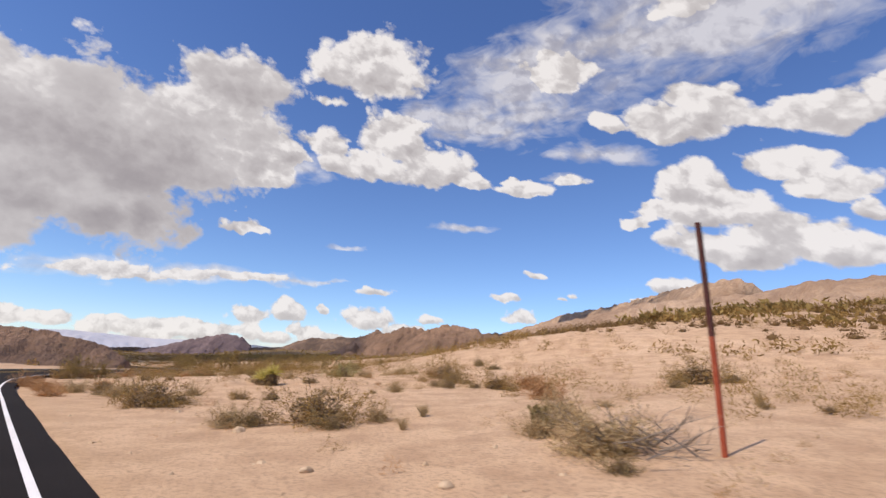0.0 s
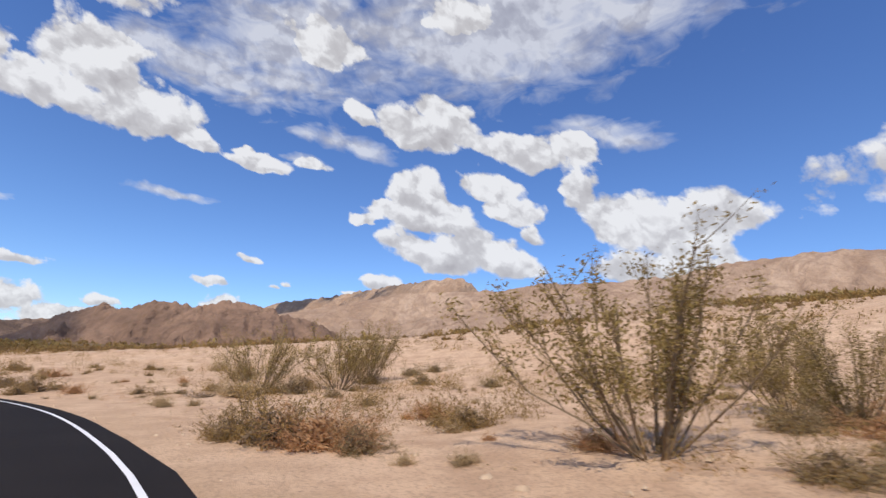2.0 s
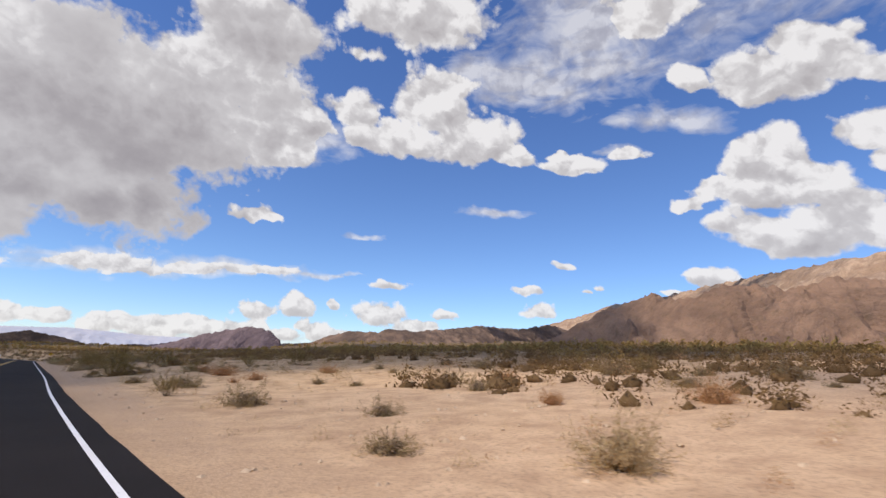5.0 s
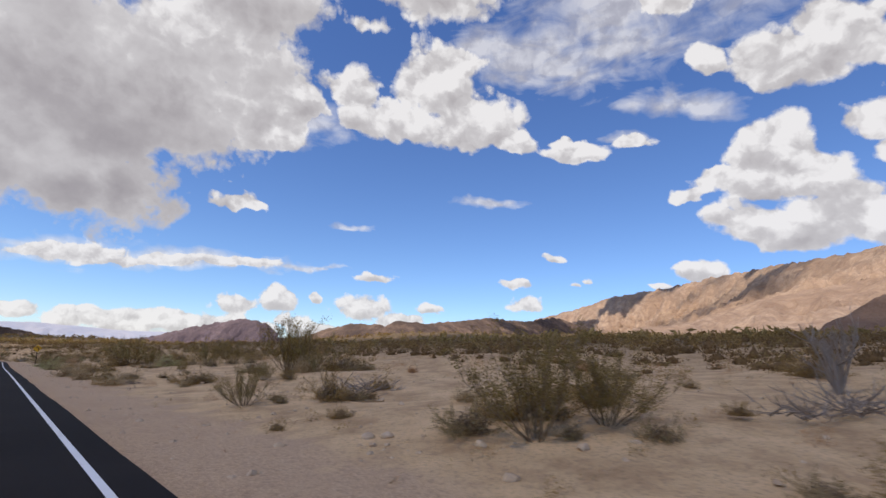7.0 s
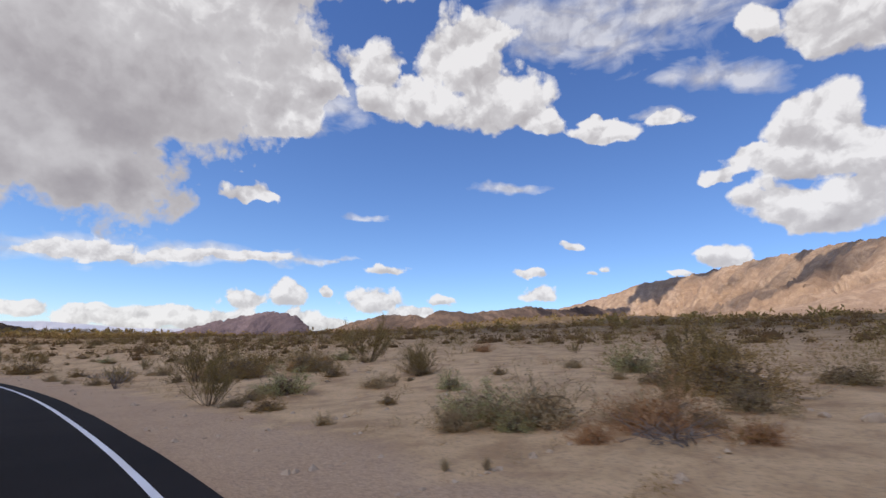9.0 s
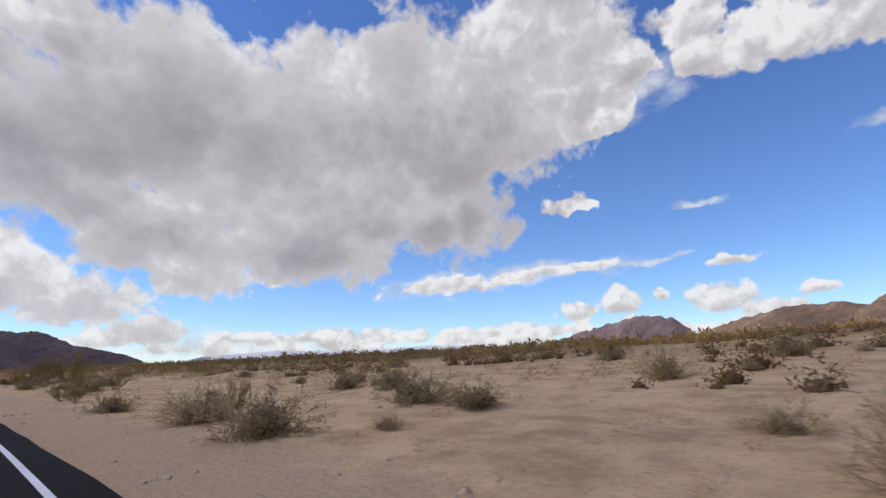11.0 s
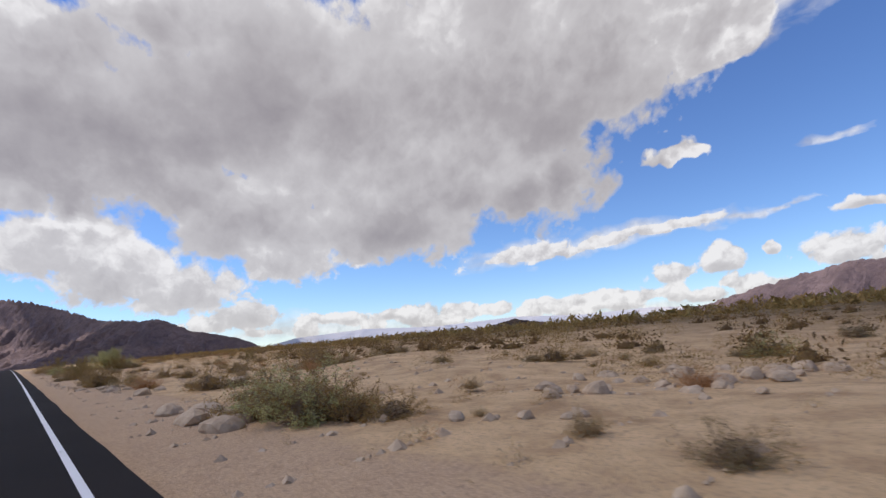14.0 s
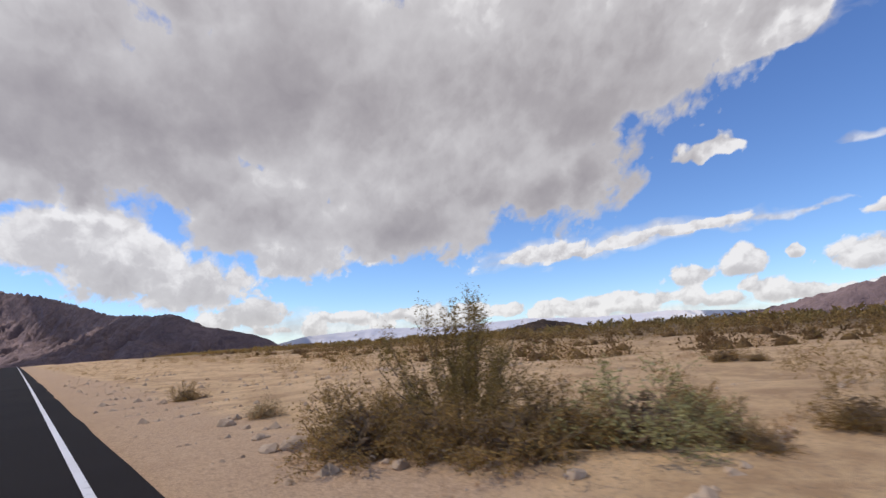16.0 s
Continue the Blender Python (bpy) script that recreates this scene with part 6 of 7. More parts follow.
plant("brown_shrub", -327.8, 299.0, 1.30)
plant("brown_shrub", -327.4, 299.5, 1.20)
plant("straw_shrub", -330.7, 296.7, 0.95)
plant("brown_shrub", -329.3, 298.0, 0.90)
plant("brown_shrub", -345.4, 299.1, 1.50)
plant("rust_shrub", -345.6, 298.0, 0.50)
plant("brown_shrub", -351.5, 295.8, 0.70)
plant("brown_shrub", -370.7, 298.6, 1.10)
plant("green_shrub", -372.0, 298.4, 1.00)
plant("brown_shrub", -390.4, 298.5, 1.05)
plant("brown_shrub", -390.4, 305.0, 0.75)
plant("brown_shrub", -385.2, 307.0, 1.10)
plant("brown_shrub", -403.6, 298.9, 0.90)
plant("bursage", -403.0, 298.2, 0.40)
plant("brown_shrub", -439.6, 300.3, 0.95)
plant("brown_shrub", -438.9, 300.8, 1.00)
plant("brown_shrub", -438.1, 301.2, 0.95)
plant("brown_shrub", -123.3, 177.0, 0.85)
plant("brown_shrub", -122.4, 177.5, 0.75)
plant("brown_shrub", -145.3, 205.3, 0.90)
plant("brown_shrub", -144.0, 206.2, 0.90)
plant("brown_shrub", -136.6, 210.1, 0.90)
plant("brown_shrub", -170.3, 230.5, 0.75)
plant("brown_shrub", -162.7, 240.1, 1.10)
plant("brown_shrub", -173.6, 248.8, 1.50)
plant("brown_shrub", -184.4, 268.3, 1.20)
plant("brown_shrub", -209.0, 272.3, 0.40)
plant("brown_shrub", -64.6, 114.7, 1.30)
plant("creosote_bush", -62.9, 114.3, 1.50)
plant("brown_shrub", -61.2, 112.3, 1.15)
plant("rust_shrub", -60.5, 113.1, 0.60)
plant("straw_shrub", -63.7, 112.0, 0.50)
plant("straw_shrub", -61.3, 111.1, 0.60)
plant("rust_shrub", -58.8, 117.1, 0.80)
plant("brown_shrub", -433.8, 299.7, 1.00)
plant("brown_shrub", -430.0, 300.0, 1.00)
plant("green_shrub", -426.0, 300.2, 0.75)
plant("green_shrub", -422.5, 299.9, 0.85)
plant("green_shrub", -421.4, 300.0, 0.80)
plant("creosote_bush", -421.6, 301.8, 1.40)
plant("brown_shrub", -421.4, 301.0, 0.95)
plant("brown_shrub", -420.7, 301.8, 0.85)
plant("bursage", -420.3, 302.5, 0.75)
plant("straw_shrub", -135.5, 188.6, 0.95)
plant("brown_shrub", -137.4, 192.5, 1.00)
plant("brown_shrub", -126.4, 194.1, 1.40)
plant("straw_shrub", -128.5, 194.3, 0.60)
plant("brown_shrub", -139.9, 196.9, 1.00)
plant("brown_shrub", -28.9, 37.3, 1.10)
plant("brown_shrub", -25.7, 32.5, 0.95)
plant("rust_shrub", -24.7, 33.3, 0.90)
plant("rust_shrub", -19.8, 22.7, 0.90)
plant("rust_shrub", -14.5, 17.7, 0.60)
plant("straw_shrub", -12.7, 18.6, 0.60)
plant("brown_shrub", -40.2, 89.7, 0.70)
plant("brown_shrub", -28.5, 84.2, 1.10)

# ---------------------------------------------------------------- yuccas


def spiky_head(soup, dead, rng, top, size, skirt):
    n = 130
    turn = rng.uniform(0, 6.28, n)
    lean = np.arccos(rng.uniform(-0.25, 1.0, n))
    way = np.stack([np.cos(turn) * np.sin(lean), np.sin(turn) * np.sin(lean), np.cos(lean)], 1)
    root = np.asarray(top) + way * 0.05
    soup.blades(root, root + way * size * rng.uniform(0.75, 1.1, (n, 1)), 0.018, 0.03, rng)
    m = int(420 * skirt)
    if m:
        turn = rng.uniform(0, 6.28, m)
        h = rng.uniform(0.0, 1.0, m)
        root = np.asarray(top) + np.stack([np.cos(turn) * 0.1, np.sin(turn) * 0.1, -h * skirt], 1)
        tip = root + np.stack([np.cos(turn) * size * 0.6, np.sin(turn) * size * 0.6, -size * rng.uniform(0.2, 0.85, m)], 1)
        dead.blades(root, tip, 0.016, -0.02, rng)


def yucca(x, y, heads, seed, size=0.55):
    """heads: places of the leaf crowns, relative to the root."""
    rng = np.random.default_rng(seed)
    base = tagged(new("yucca"), "spiky green yucca with a shaggy skirt of dry leaves" if max(h[2] for h in heads) > 1.2 else "low yellow-green yucca with stiff pointed blades", "yucca", "desert yuccas")
    base.matrix_basis = Matrix.Translation((x, y, land_at(x, y)))
    for hx, hy, hz in heads:
        trunk, blades, dry = Soup(), Soup(), Soup()
        trunk.tube([(hx * 0.25, hy * 0.25, -0.05), (hx * 0.5, hy * 0.5, hz * 0.35), (hx * 0.9, hy * 0.9, hz * 0.75), (hx, hy, hz)], 0.13 if hz > 1 else 0.08, 0.08, 8)
        spiky_head(blades, dry, rng, (hx, hy, hz), size, hz * (0.5 if hz > 1.2 else 0.8))
        part("trunk", trunk.mesh(), BARK, base)
        part("leaf_crown", blades.mesh(), YUCCA_LEAF if hz > 1 or x < -300 else YUCCA_PALE, base)
        part("dry_skirt", dry.mesh(), YUCCA_DEAD, base, "hanging dry brown leaves")
    return base


yucca(-9.6, 24.9, ((0.0, 0.0, 0.42),), 301, 0.55)
yucca(-9.0, 24.4, ((0.1, 0.0, 0.62), (-0.25, 0.15, 0.3)), 302, 0.55)
yucca(-353.1, 295.5, ((-0.40, -0.12, 2.2), (0.22, 0.2, 2.32), (0.05, -0.25, 0.55)), 303, 0.5)
yucca(-351.9, 296.2, ((0.15, 0.1, 1.5), (-0.1, 0.1, 0.85)), 304, 0.48)
yucca(-130.2, 195.7, ((0.0, 0.0, 0.45),), 305, 0.5)


CHOLLA = plant_material("pale_cholla_spines", (0.34, 0.27, 0.115), (0.62, 0.50, 0.265))


def cholla(x, y, height, seed):
    """A branched cactus of short thick joints under a coat of pale spines."""
    rng = np.random.default_rng(seed)
    base = tagged(new("cholla"), "pale yellow-green cholla cactus with spiny stubby joints", "cactus")
    base.matrix_basis = Matrix.Translation((x, y, land_at(x, y)))
    stem, spines = Soup(), Soup()

    def joint(root, turn, lean, length, thick, level):
        pts = curve_out(rng, root, turn, lean, length, 3, 0.3)
        stem.tube(pts, thick, thick * 0.75, 6)
        n = 70
        at = np.array([along(pts, v) for v in rng.uniform(0.02, 0.999, n)])
        way = rng.normal(size=(n, 3))
        way /= np.linalg.norm(way, axis=1)[:, None]
        spines.blades(at + way * thick * 0.8, at + way * (thick + 0.035), 0.003, 0.0, rng)
        if level:
            for _ in range(4):
                joint(along(pts, rng.uniform(0.45, 0.999)), rng.uniform(0, 6.28), rng.uniform(0.3, 1.2), length * rng.uniform(0.55, 0.8), thick * 0.85, level - 1)

    for k in range(3):
        joint((0, 0, -0.03), k * 2.1 + rng.uniform(-0.4, 0.4), rng.uniform(0.2, 0.7), height * 0.45, 0.035, 2)
    part("joints", stem.mesh(), SAGE_LEAF, base)
    part("spines", spines.mesh(), CHOLLA, base, "pale straw-coloured spines")
    return base


cholla(-152.7, 219.6, 0.75, 401)
cholla(1.7, 9.8, 0.6, 402)

# ---------------------------------------------------------------- scrub too plentiful to count


def scrub(name, count, near, far, material, label, seed, leaf, per, height, first=-40, last=680, side=1, plump=0.27):
    """Small bushes strewn over a belt beside the road, one joined mesh."""
    rng = np.random.default_rng(seed)
    s = rng.uniform(first, last, count * 3)
    lat = near + (far - near) * rng.random(count * 3) ** 1.5
    j = np.searchsorted(ALONG, s).clip(0, len(LINE) - 1)
    x, y = LINE[j, 0] + RIGHT[j, 0] * lat * side, LINE[j, 1] + RIGHT[j, 1] * lat * side
    dist = road_place(x, y)[0]
    patch = fbm(x * 0.05 + seed, y * 0.05)
    ok = (np.abs(dist) > near * 0.85) & (patch > 0.36) & ((dist > 0) == (side > 0))
    x, y = x[ok][:count], y[ok][:count]
    z = land(x, y)
    h = height * rng.uniform(0.45, 1.35, len(x))
    n = len(x)
    c = rng.normal(size=(n, per, 3))
    c /= np.linalg.norm(c, axis=2)[:, :, None]
    c *= rng.uniform(0.15, 1.0, (n, per, 1)) ** 0.6
    c[:, :, 2] = np.abs(c[:, :, 2])
    wide = rng.uniform(0.6, 0.95, (n, 1))
    c[:, :, 0] *= wide
    c[:, :, 1] *= wide
    centres = (c * h[:, None, None] + np.stack([x, y, z], 1)[:, None, :]).reshape(-1, 3)
    a = rng.normal(size=(n * per, 3))
    a[:, 2] = np.abs(a[:, 2]) + 0.1
    a /= np.linalg.norm(a, axis=1)[:, None]
    b = np.cross(a, rng.normal(size=(n * per, 3)))
    b /= np.linalg.norm(b, axis=1)[:, None]
    size = (np.repeat(h, per) * leaf * rng.uniform(0.6, 1.4, n * per))[:, None]
    quad = np.stack([centres - a * size * 1.7, centres + b * size * plump, centres + a * size * 1.7, centres - b * size * plump], 1).reshape(-1, 3)
    data = bpy.data.meshes.new(name)
    data.vertices.add(len(quad))
    data.vertices.foreach_set("co", quad.astype(np.float32).ravel())
    data.loops.add(len(quad))
    data.loops.foreach_set("vertex_index", np.arange(len(quad), dtype=np.int32))
    data.polygons.add(n * per)
    data.polygons.foreach_set("loop_start", np.arange(0, len(quad), 4, dtype=np.int32))
    data.update(calc_edges=True)
    data.materials.append(material)
    return tagged(new(name, data), label, "scrub", kind="stuff")


scrub("desert_scrub", 1200, 13, 75, BROWN_LEAF, "scattered brown-olive scrub on the desert flat", 101, 0.046, 120, 0.7)
scrub("desert_scrub", 900, 12, 70, STRAW, "scattered dry straw-coloured scrub on the desert flat", 102, 0.047, 95, 0.55)
scrub("desert_scrub", 330, 18, 90, CREOSOTE_LEAF, "scattered taller creosote scrub on the desert flat", 103, 0.032, 230, 1.3)
scrub("desert_scrub", 450, 14, 42, BROWN_LEAF, "dense brown brush on the gently rising desert", 121, 0.042, 150, 0.75, -40, 150)
scrub("desert_scrub", 2700, 34, 95, BROWN_LEAF, "dense brown brush further up the desert slope", 126, 0.08, 40, 0.9, plump=0.5)
scrub("desert_scrub", 500, 14, 42, RUST, "dense reddish-brown brush on the rising desert", 122, 0.042, 140, 0.65)
scrub("desert_scrub", 260, 10, 40, BROWN_LEAF, "tall dark brush standing thick beside the road", 123, 0.03, 400, 0.9, 425, 620)
scrub("desert_scrub", 150, 14, 50, CREOSOTE_LEAF, "tall olive brush standing thick beside the road", 124, 0.03, 400, 1.25, 290, 490)
scrub("desert_scrub", 240, 7, 30, BROWN_LEAF, "tan brush standing thick beside the bend", 125, 0.03, 400, 0.95, 25, 95)
scrub("low_scrub", 900, 4.2, 15, BROWN_LEAF, "small brown-olive shrublets dotted over the sand", 111, 0.06, 85, 0.27)
scrub("low_scrub", 800, 4.0, 15, STRAW, "small straw-coloured shrublets dotted over the sand", 112, 0.06, 85, 0.25)
scrub("low_scrub", 350, 4.2, 15, RUST, "small reddish dry shrublets dotted over the sand", 113, 0.06, 85, 0.25)
scrub("low_scrub", 1300, 14, 38, BROWN_LEAF, "small brown-olive shrublets further from the road", 114, 0.075, 50, 0.33)
scrub("low_scrub", 1000, 14, 38, STRAW, "small straw-coloured shrublets further from the road", 115, 0.075, 50, 0.3)
scrub("far_scrub", 9000, 60, 420, BROWN_LEAF, "distant brown scrub over the valley floor", 104, 0.2, 17, 1.2, -60, 900, plump=0.55)
scrub("far_scrub", 4000, 60, 420, CREOSOTE_LEAF, "distant olive scrub over the valley floor", 105, 0.2, 17, 1.4, -60, 900, plump=0.55)
scrub("far_scrub", 900, 10, 200, BROWN_LEAF, "brown scrub beyond the far side of the road", 106, 0.12, 50, 0.9, -60, 900, -1, plump=0.55)
scrub("grass_litter", 6500, 3.2, 40, STRAW, "sparse dry grass and leaf litter on sand", 107, 0.12, 14, 0.13)
scrub("grass_litter", 2600, 2.6, 30, RUST, "sparse reddish dry plants and litter on sand", 108, 0.12, 14, 0.11)


def thicket(count, near, far, first, last, height, label, seed):
    """Low rounded bushes standing close together: an added solid lump as shaded heart in a coat of small leaves, all
    one mesh.
    """
    rng = np.random.default_rng(seed)
    s = rng.uniform(first, last, count * 4)
    lat = near + (far - near) * rng.random(count * 4) ** 1.3
    j = np.searchsorted(ALONG, s).clip(0, len(LINE) - 1)
    x, y = LINE[j, 0] + RIGHT[j, 0] * lat, LINE[j, 1] + RIGHT[j, 1] * lat
    ok = (fbm(x * 0.045 + seed, y * 0.045) > 0.43 - 0.12 * ease(lat, near, near + 22)) & (road_place(x, y)[0] > near * 0.8)
    x, y = x[ok][:count], y[ok][:count]
    n = len(x)
    h = height * rng.uniform(0.5, 1.3, n)
    foot = np.stack([x, y, land(x, y) - 0.05], 1)
    wide = h * rng.uniform(0.65, 1.05, n)
    heart = bmesh.new()
    bmesh.ops.create_icosphere(heart, subdivisions=1, radius=1.0)
    ball = np.array([v.co[:] for v in heart.verts])
    tris = np.array([[v.index for v in q.verts] for q in heart.faces])
    heart.free()
    size = np.stack([wide, wide, h], 1)[:, None, :]
    # hidden lump added to block light, so each bush looks dark inside
    core = ball[None] * rng.uniform(0.28, 0.62, (n, len(ball), 1))
    core[:, :, 2] = np.maximum(core[:, :, 2], -0.05)
    core = (core * size + foot[:, None, :]).reshape(-1, 3)
    core_faces = (tris[None] + (np.arange(n) * len(ball))[:, None, None]).reshape(-1, 3)
    per = 84
    c = rng.normal(size=(n, per, 3))
    c /= np.linalg.norm(c, axis=2)[:, :, None]
    c[:, :, 2] = np.abs(c[:, :, 2])
    c *= rng.uniform(0.4, 1.08, (n, per, 1))
    c = (c * size + foot[:, None, :]).reshape(-1, 3)
    a = rng.normal(size=(n * per, 3)) + (0, 0, 0.25)
    a /= np.linalg.norm(a, axis=1)[:, None]
    b = np.cross(a, rng.normal(size=(n * per, 3)))
    b /= np.linalg.norm(b, axis=1)[:, None]
    r = (np.repeat(h, per) * 0.064 * rng.uniform(0.5, 1.4, n * per))[:, None]
    quads = np.stack([c - a * r * 1.5, c + b * r * 0.6, c + a * r * 1.5, c - b * r * 0.6], 1).reshape(-1, 3)
    verts = np.concatenate([core, quads])
    loops = np.concatenate([core_faces.ravel(), np.arange(len(quads)) + len(core)])
    starts = np.concatenate([np.arange(len(core_faces)) * 3, len(core_faces) * 3 + np.arange(n * per) * 4])
    data = bpy.data.meshes.new("thicket")
    data.vertices.add(len(verts))
    data.vertices.foreach_set("co", verts.astype(np.float32).ravel())
    data.loops.add(len(loops))
    data.loops.foreach_set("vertex_index", loops.astype(np.int32))
    data.polygons.add(len(starts))
    data.polygons.foreach_set("loop_start", starts.astype(np.int32))
    data.update(calc_edges=True)
    data.materials.append(BRUSH_LEAF)
    tagged(new("thicket", data), label, "brush", kind="stuff")


thicket(420, 12, 30, 146, 400, 0.75, "patches of thick brown brush beyond the sandy shoulder", 141)
thicket(2600, 26, 90, 140, 420, 0.85, "thick brown brush covering the desert flat", 142)
thicket(1500, 16, 80, 420, 680, 0.8, "thick brown brush on the slope behind the roadside", 143)
thicket(1000, 45, 120, -40, 150, 0.85, "thick brown brush at the foot of the hills", 144)


for way in range(127, 212):
    j = int(np.searchsorted(ALONG, way + CHANCE.uniform(0, 3)))
    off = 4.2 + 20 * CHANCE.random() ** 1.4
    plant(CHANCE.choice(["bursage", "bursage", "straw_shrub", "creosote_bush", "rust_shrub"]), LINE[j, 0] + RIGHT[j, 0] * off, LINE[j, 1] + RIGHT[j, 1] * off, CHANCE.uniform(0.3, 1.0))
for way in range(376, 446):
    j = int(np.searchsorted(ALONG, way + CHANCE.uniform(0, 3)))
    off = 4.2 + 20 * CHANCE.random() ** 1.4
    plant(CHANCE.choice(["bursage", "bursage", "straw_shrub", "creosote_bush"]), LINE[j, 0] + RIGHT[j, 0] * off, LINE[j, 1] + RIGHT[j, 1] * off, CHANCE.uniform(0.35, 1.3))


for way in list(range(4, 126, 4)) + list(range(215, 376, 3)) + list(range(446, 580, 5)):
    j = int(np.searchsorted(ALONG, way + CHANCE.uniform(0, 3)))
    off = CHANCE.uniform(9, 30)
    plant(CHANCE.choice(["bursage", "bursage", "straw_shrub", "creosote_bush", "bursage", "rust_shrub"]), LINE[j, 0] + RIGHT[j, 0] * off, LINE[j, 1] + RIGHT[j, 1] * off, CHANCE.uniform(0.35, 0.95))


for way in [w * 1.9 for w in range(0, 66)] + [446 + w * 2.4 for w in range(0, 56)]:
    j = int(np.searchsorted(ALONG, way + CHANCE.uniform(0, 3)))
    off = 4.6 + 13 * CHANCE.random() ** 1.3
    plant(CHANCE.choice(["bursage", "straw_shrub", "straw_shrub", "rust_shrub", "brown_shrub"]), LINE[j, 0] + RIGHT[j, 0] * off, LINE[j, 1] + RIGHT[j, 1] * off, CHANCE.uniform(0.2, 0.55))


def pebbles(count, near, far, seed, first=-20, last=620, least=0.018, most=0.07):
    rng = np.random.default_rng(seed)
    s = rng.uniform(first, last, count)
    lat = near + (far - near) * rng.random(count) ** 1.6
    j = np.searchsorted(ALONG, s).clip(0, len(LINE) - 1)
    x, y = LINE[j, 0] + RIGHT[j, 0] * lat, LINE[j, 1] + RIGHT[j, 1] * lat
    z = land(x, y)
    r = least + most * rng.random(count) ** 4
    shape = np.array([(1, 0, 0), (0, 1, 0), (-1, 0, 0), (0, -1, 0), (0, 0, 0.8), (0.5, 0.6, 0.5), (-0.6, 0.4, 0.45)], float)
    tri = [(0, 5, 4), (0, 1, 5), (1, 4, 5), (1, 6, 4), (1, 2, 6), (2, 4, 6), (2, 3, 4), (3, 0, 4)]
    soup = Soup()
    for k in range(count):
        t = rng.uniform(0, 6.28)
        rot = np.array([(math.cos(t), -math.sin(t), 0), (math.sin(t), math.cos(t), 0), (0, 0, 1)])
        soup.add((shape * rng.uniform(0.7, 1.3, (7, 3))) @ rot.T * r[k] + (x[k], y[k], z[k] - r[k] * 0.15), tri)
    tagged(part("pebbles", soup.mesh(), STONE), "loose pale pebbles strewn over the sandy shoulder", "pebbles", kind="stuff")


pebbles(8500, 1.9, 16, 201)
pebbles(4500, 2.2, 13, 202, 440, 610, 0.025, 0.13)
pebbles(2200, 2.4, 12, 203, 180, 400, 0.022, 0.09)


def rubble(x, y, long, wide, turn, count, least, most, seed):
    """Stones of many sizes lying thick in an oval, turned by that many degrees."""
    rng = random.Random(seed)
    c, s = math.cos(radians(turn)), math.sin(radians(turn))
    for _ in range(count):
        a, b = rng.gauss(0, 0.45) * long, rng.gauss(0, 0.45) * wide
        plant("boulder", x + a * c - b * s, y + a * s + b * c, least + (most - least) * rng.random() ** 2.2)


rubble(-335.5, 295.7, 5.0, 1.0, 2, 26, 0.06, 0.20, 1)
rubble(-347.0, 296.2, 5.0, 1.0, 2, 12, 0.08, 0.25, 2)
rubble(-366.5, 305.5, 5.0, 2.6, 60, 42, 0.10, 0.36, 3)
rubble(-374.0, 297.9, 3.0, 0.8, 2, 14, 0.12, 0.38, 4)
rubble(-387.5, 298.1, 3.0, 0.8, 2, 14, 0.08, 0.30, 5)
rubble(-381.5, 301.0, 1.6, 1.2, 0, 14, 0.08, 0.22, 6)
rubble(-424.5, 299.9, 3.0, 0.7, 2, 10, 0.08, 0.24, 7)
rubble(-441.0, 300.3, 4.0, 0.6, 2, 14, 0.06, 0.22, 8)
rubble(-148.0, 203.9, 3.5, 0.9, 131, 12, 0.04, 0.10, 9)

# ---------------------------------------------------------------- signs and posts

POST_WHITE = plain_material("white_plastic", (0.80, 0.79, 0.77), (0.88, 0.87, 0.85), 14.0, 0.5)
REFLECTOR = plain_material("reflector_sheet", (0.62, 0.62, 0.62), (0.78, 0.78, 0.78), 40.0, 0.25)
BROWN_BOARD = plain_material("brown_sign_sheet", (0.085, 0.05, 0.042), (0.105, 0.062, 0.052), 6.0, 0.45)
SIGN_WHITE = plain_material("white_sign_sheet", (0.68, 0.66, 0.66), (0.8, 0.78, 0.78), 20.0, 0.5)
DARK_TIMBER = plain_material("dark_stained_timber", (0.03, 0.018, 0.014), (0.065, 0.04, 0.03), 22.0, 0.8)
SIGN_YELLOW = plain_material("yellow_sign_sheet", (0.72, 0.36, 0.02), (0.8, 0.42, 0.04), 12.0, 0.4)
SIGN_BLACK = plain_material("black_sign_sheet", (0.015, 0.014, 0.013), (0.03, 0.028, 0.026), 20.0, 0.5)
STEEL = plain_material("galvanised_steel", (0.30, 0.30, 0.30), (0.42, 0.42, 0.41), 30.0, 0.45, 0.7)
RUSTY_RED = plain_material("rusty_red_steel", (0.30, 0.055, 0.025), (0.40, 0.10, 0.05), 9.0, 0.7)
RUSTY_DARK = plain_material("dark_rusted_steel", (0.055, 0.02, 0.018), (0.12, 0.045, 0.035), 9.0, 0.7)


def box_mesh(x0, x1, y0, y1, z0, z1, bevel=0.004):
    bm = bmesh.new()
    bmesh.ops.create_cube(bm, size=1)
    for v in bm.verts:
        v.co = Vector(((x0 + x1) / 2 + v.co.x * (x1 - x0), (y0 + y1) / 2 + v.co.y * (y1 - y0), (z0 + z1) / 2 + v.co.z * (z1 - z0)))
    if bevel:
        bmesh.ops.bevel(bm, geom=bm.edges[:], offset=bevel, segments=2, affect="EDGES", profile=0.5)
    return bm


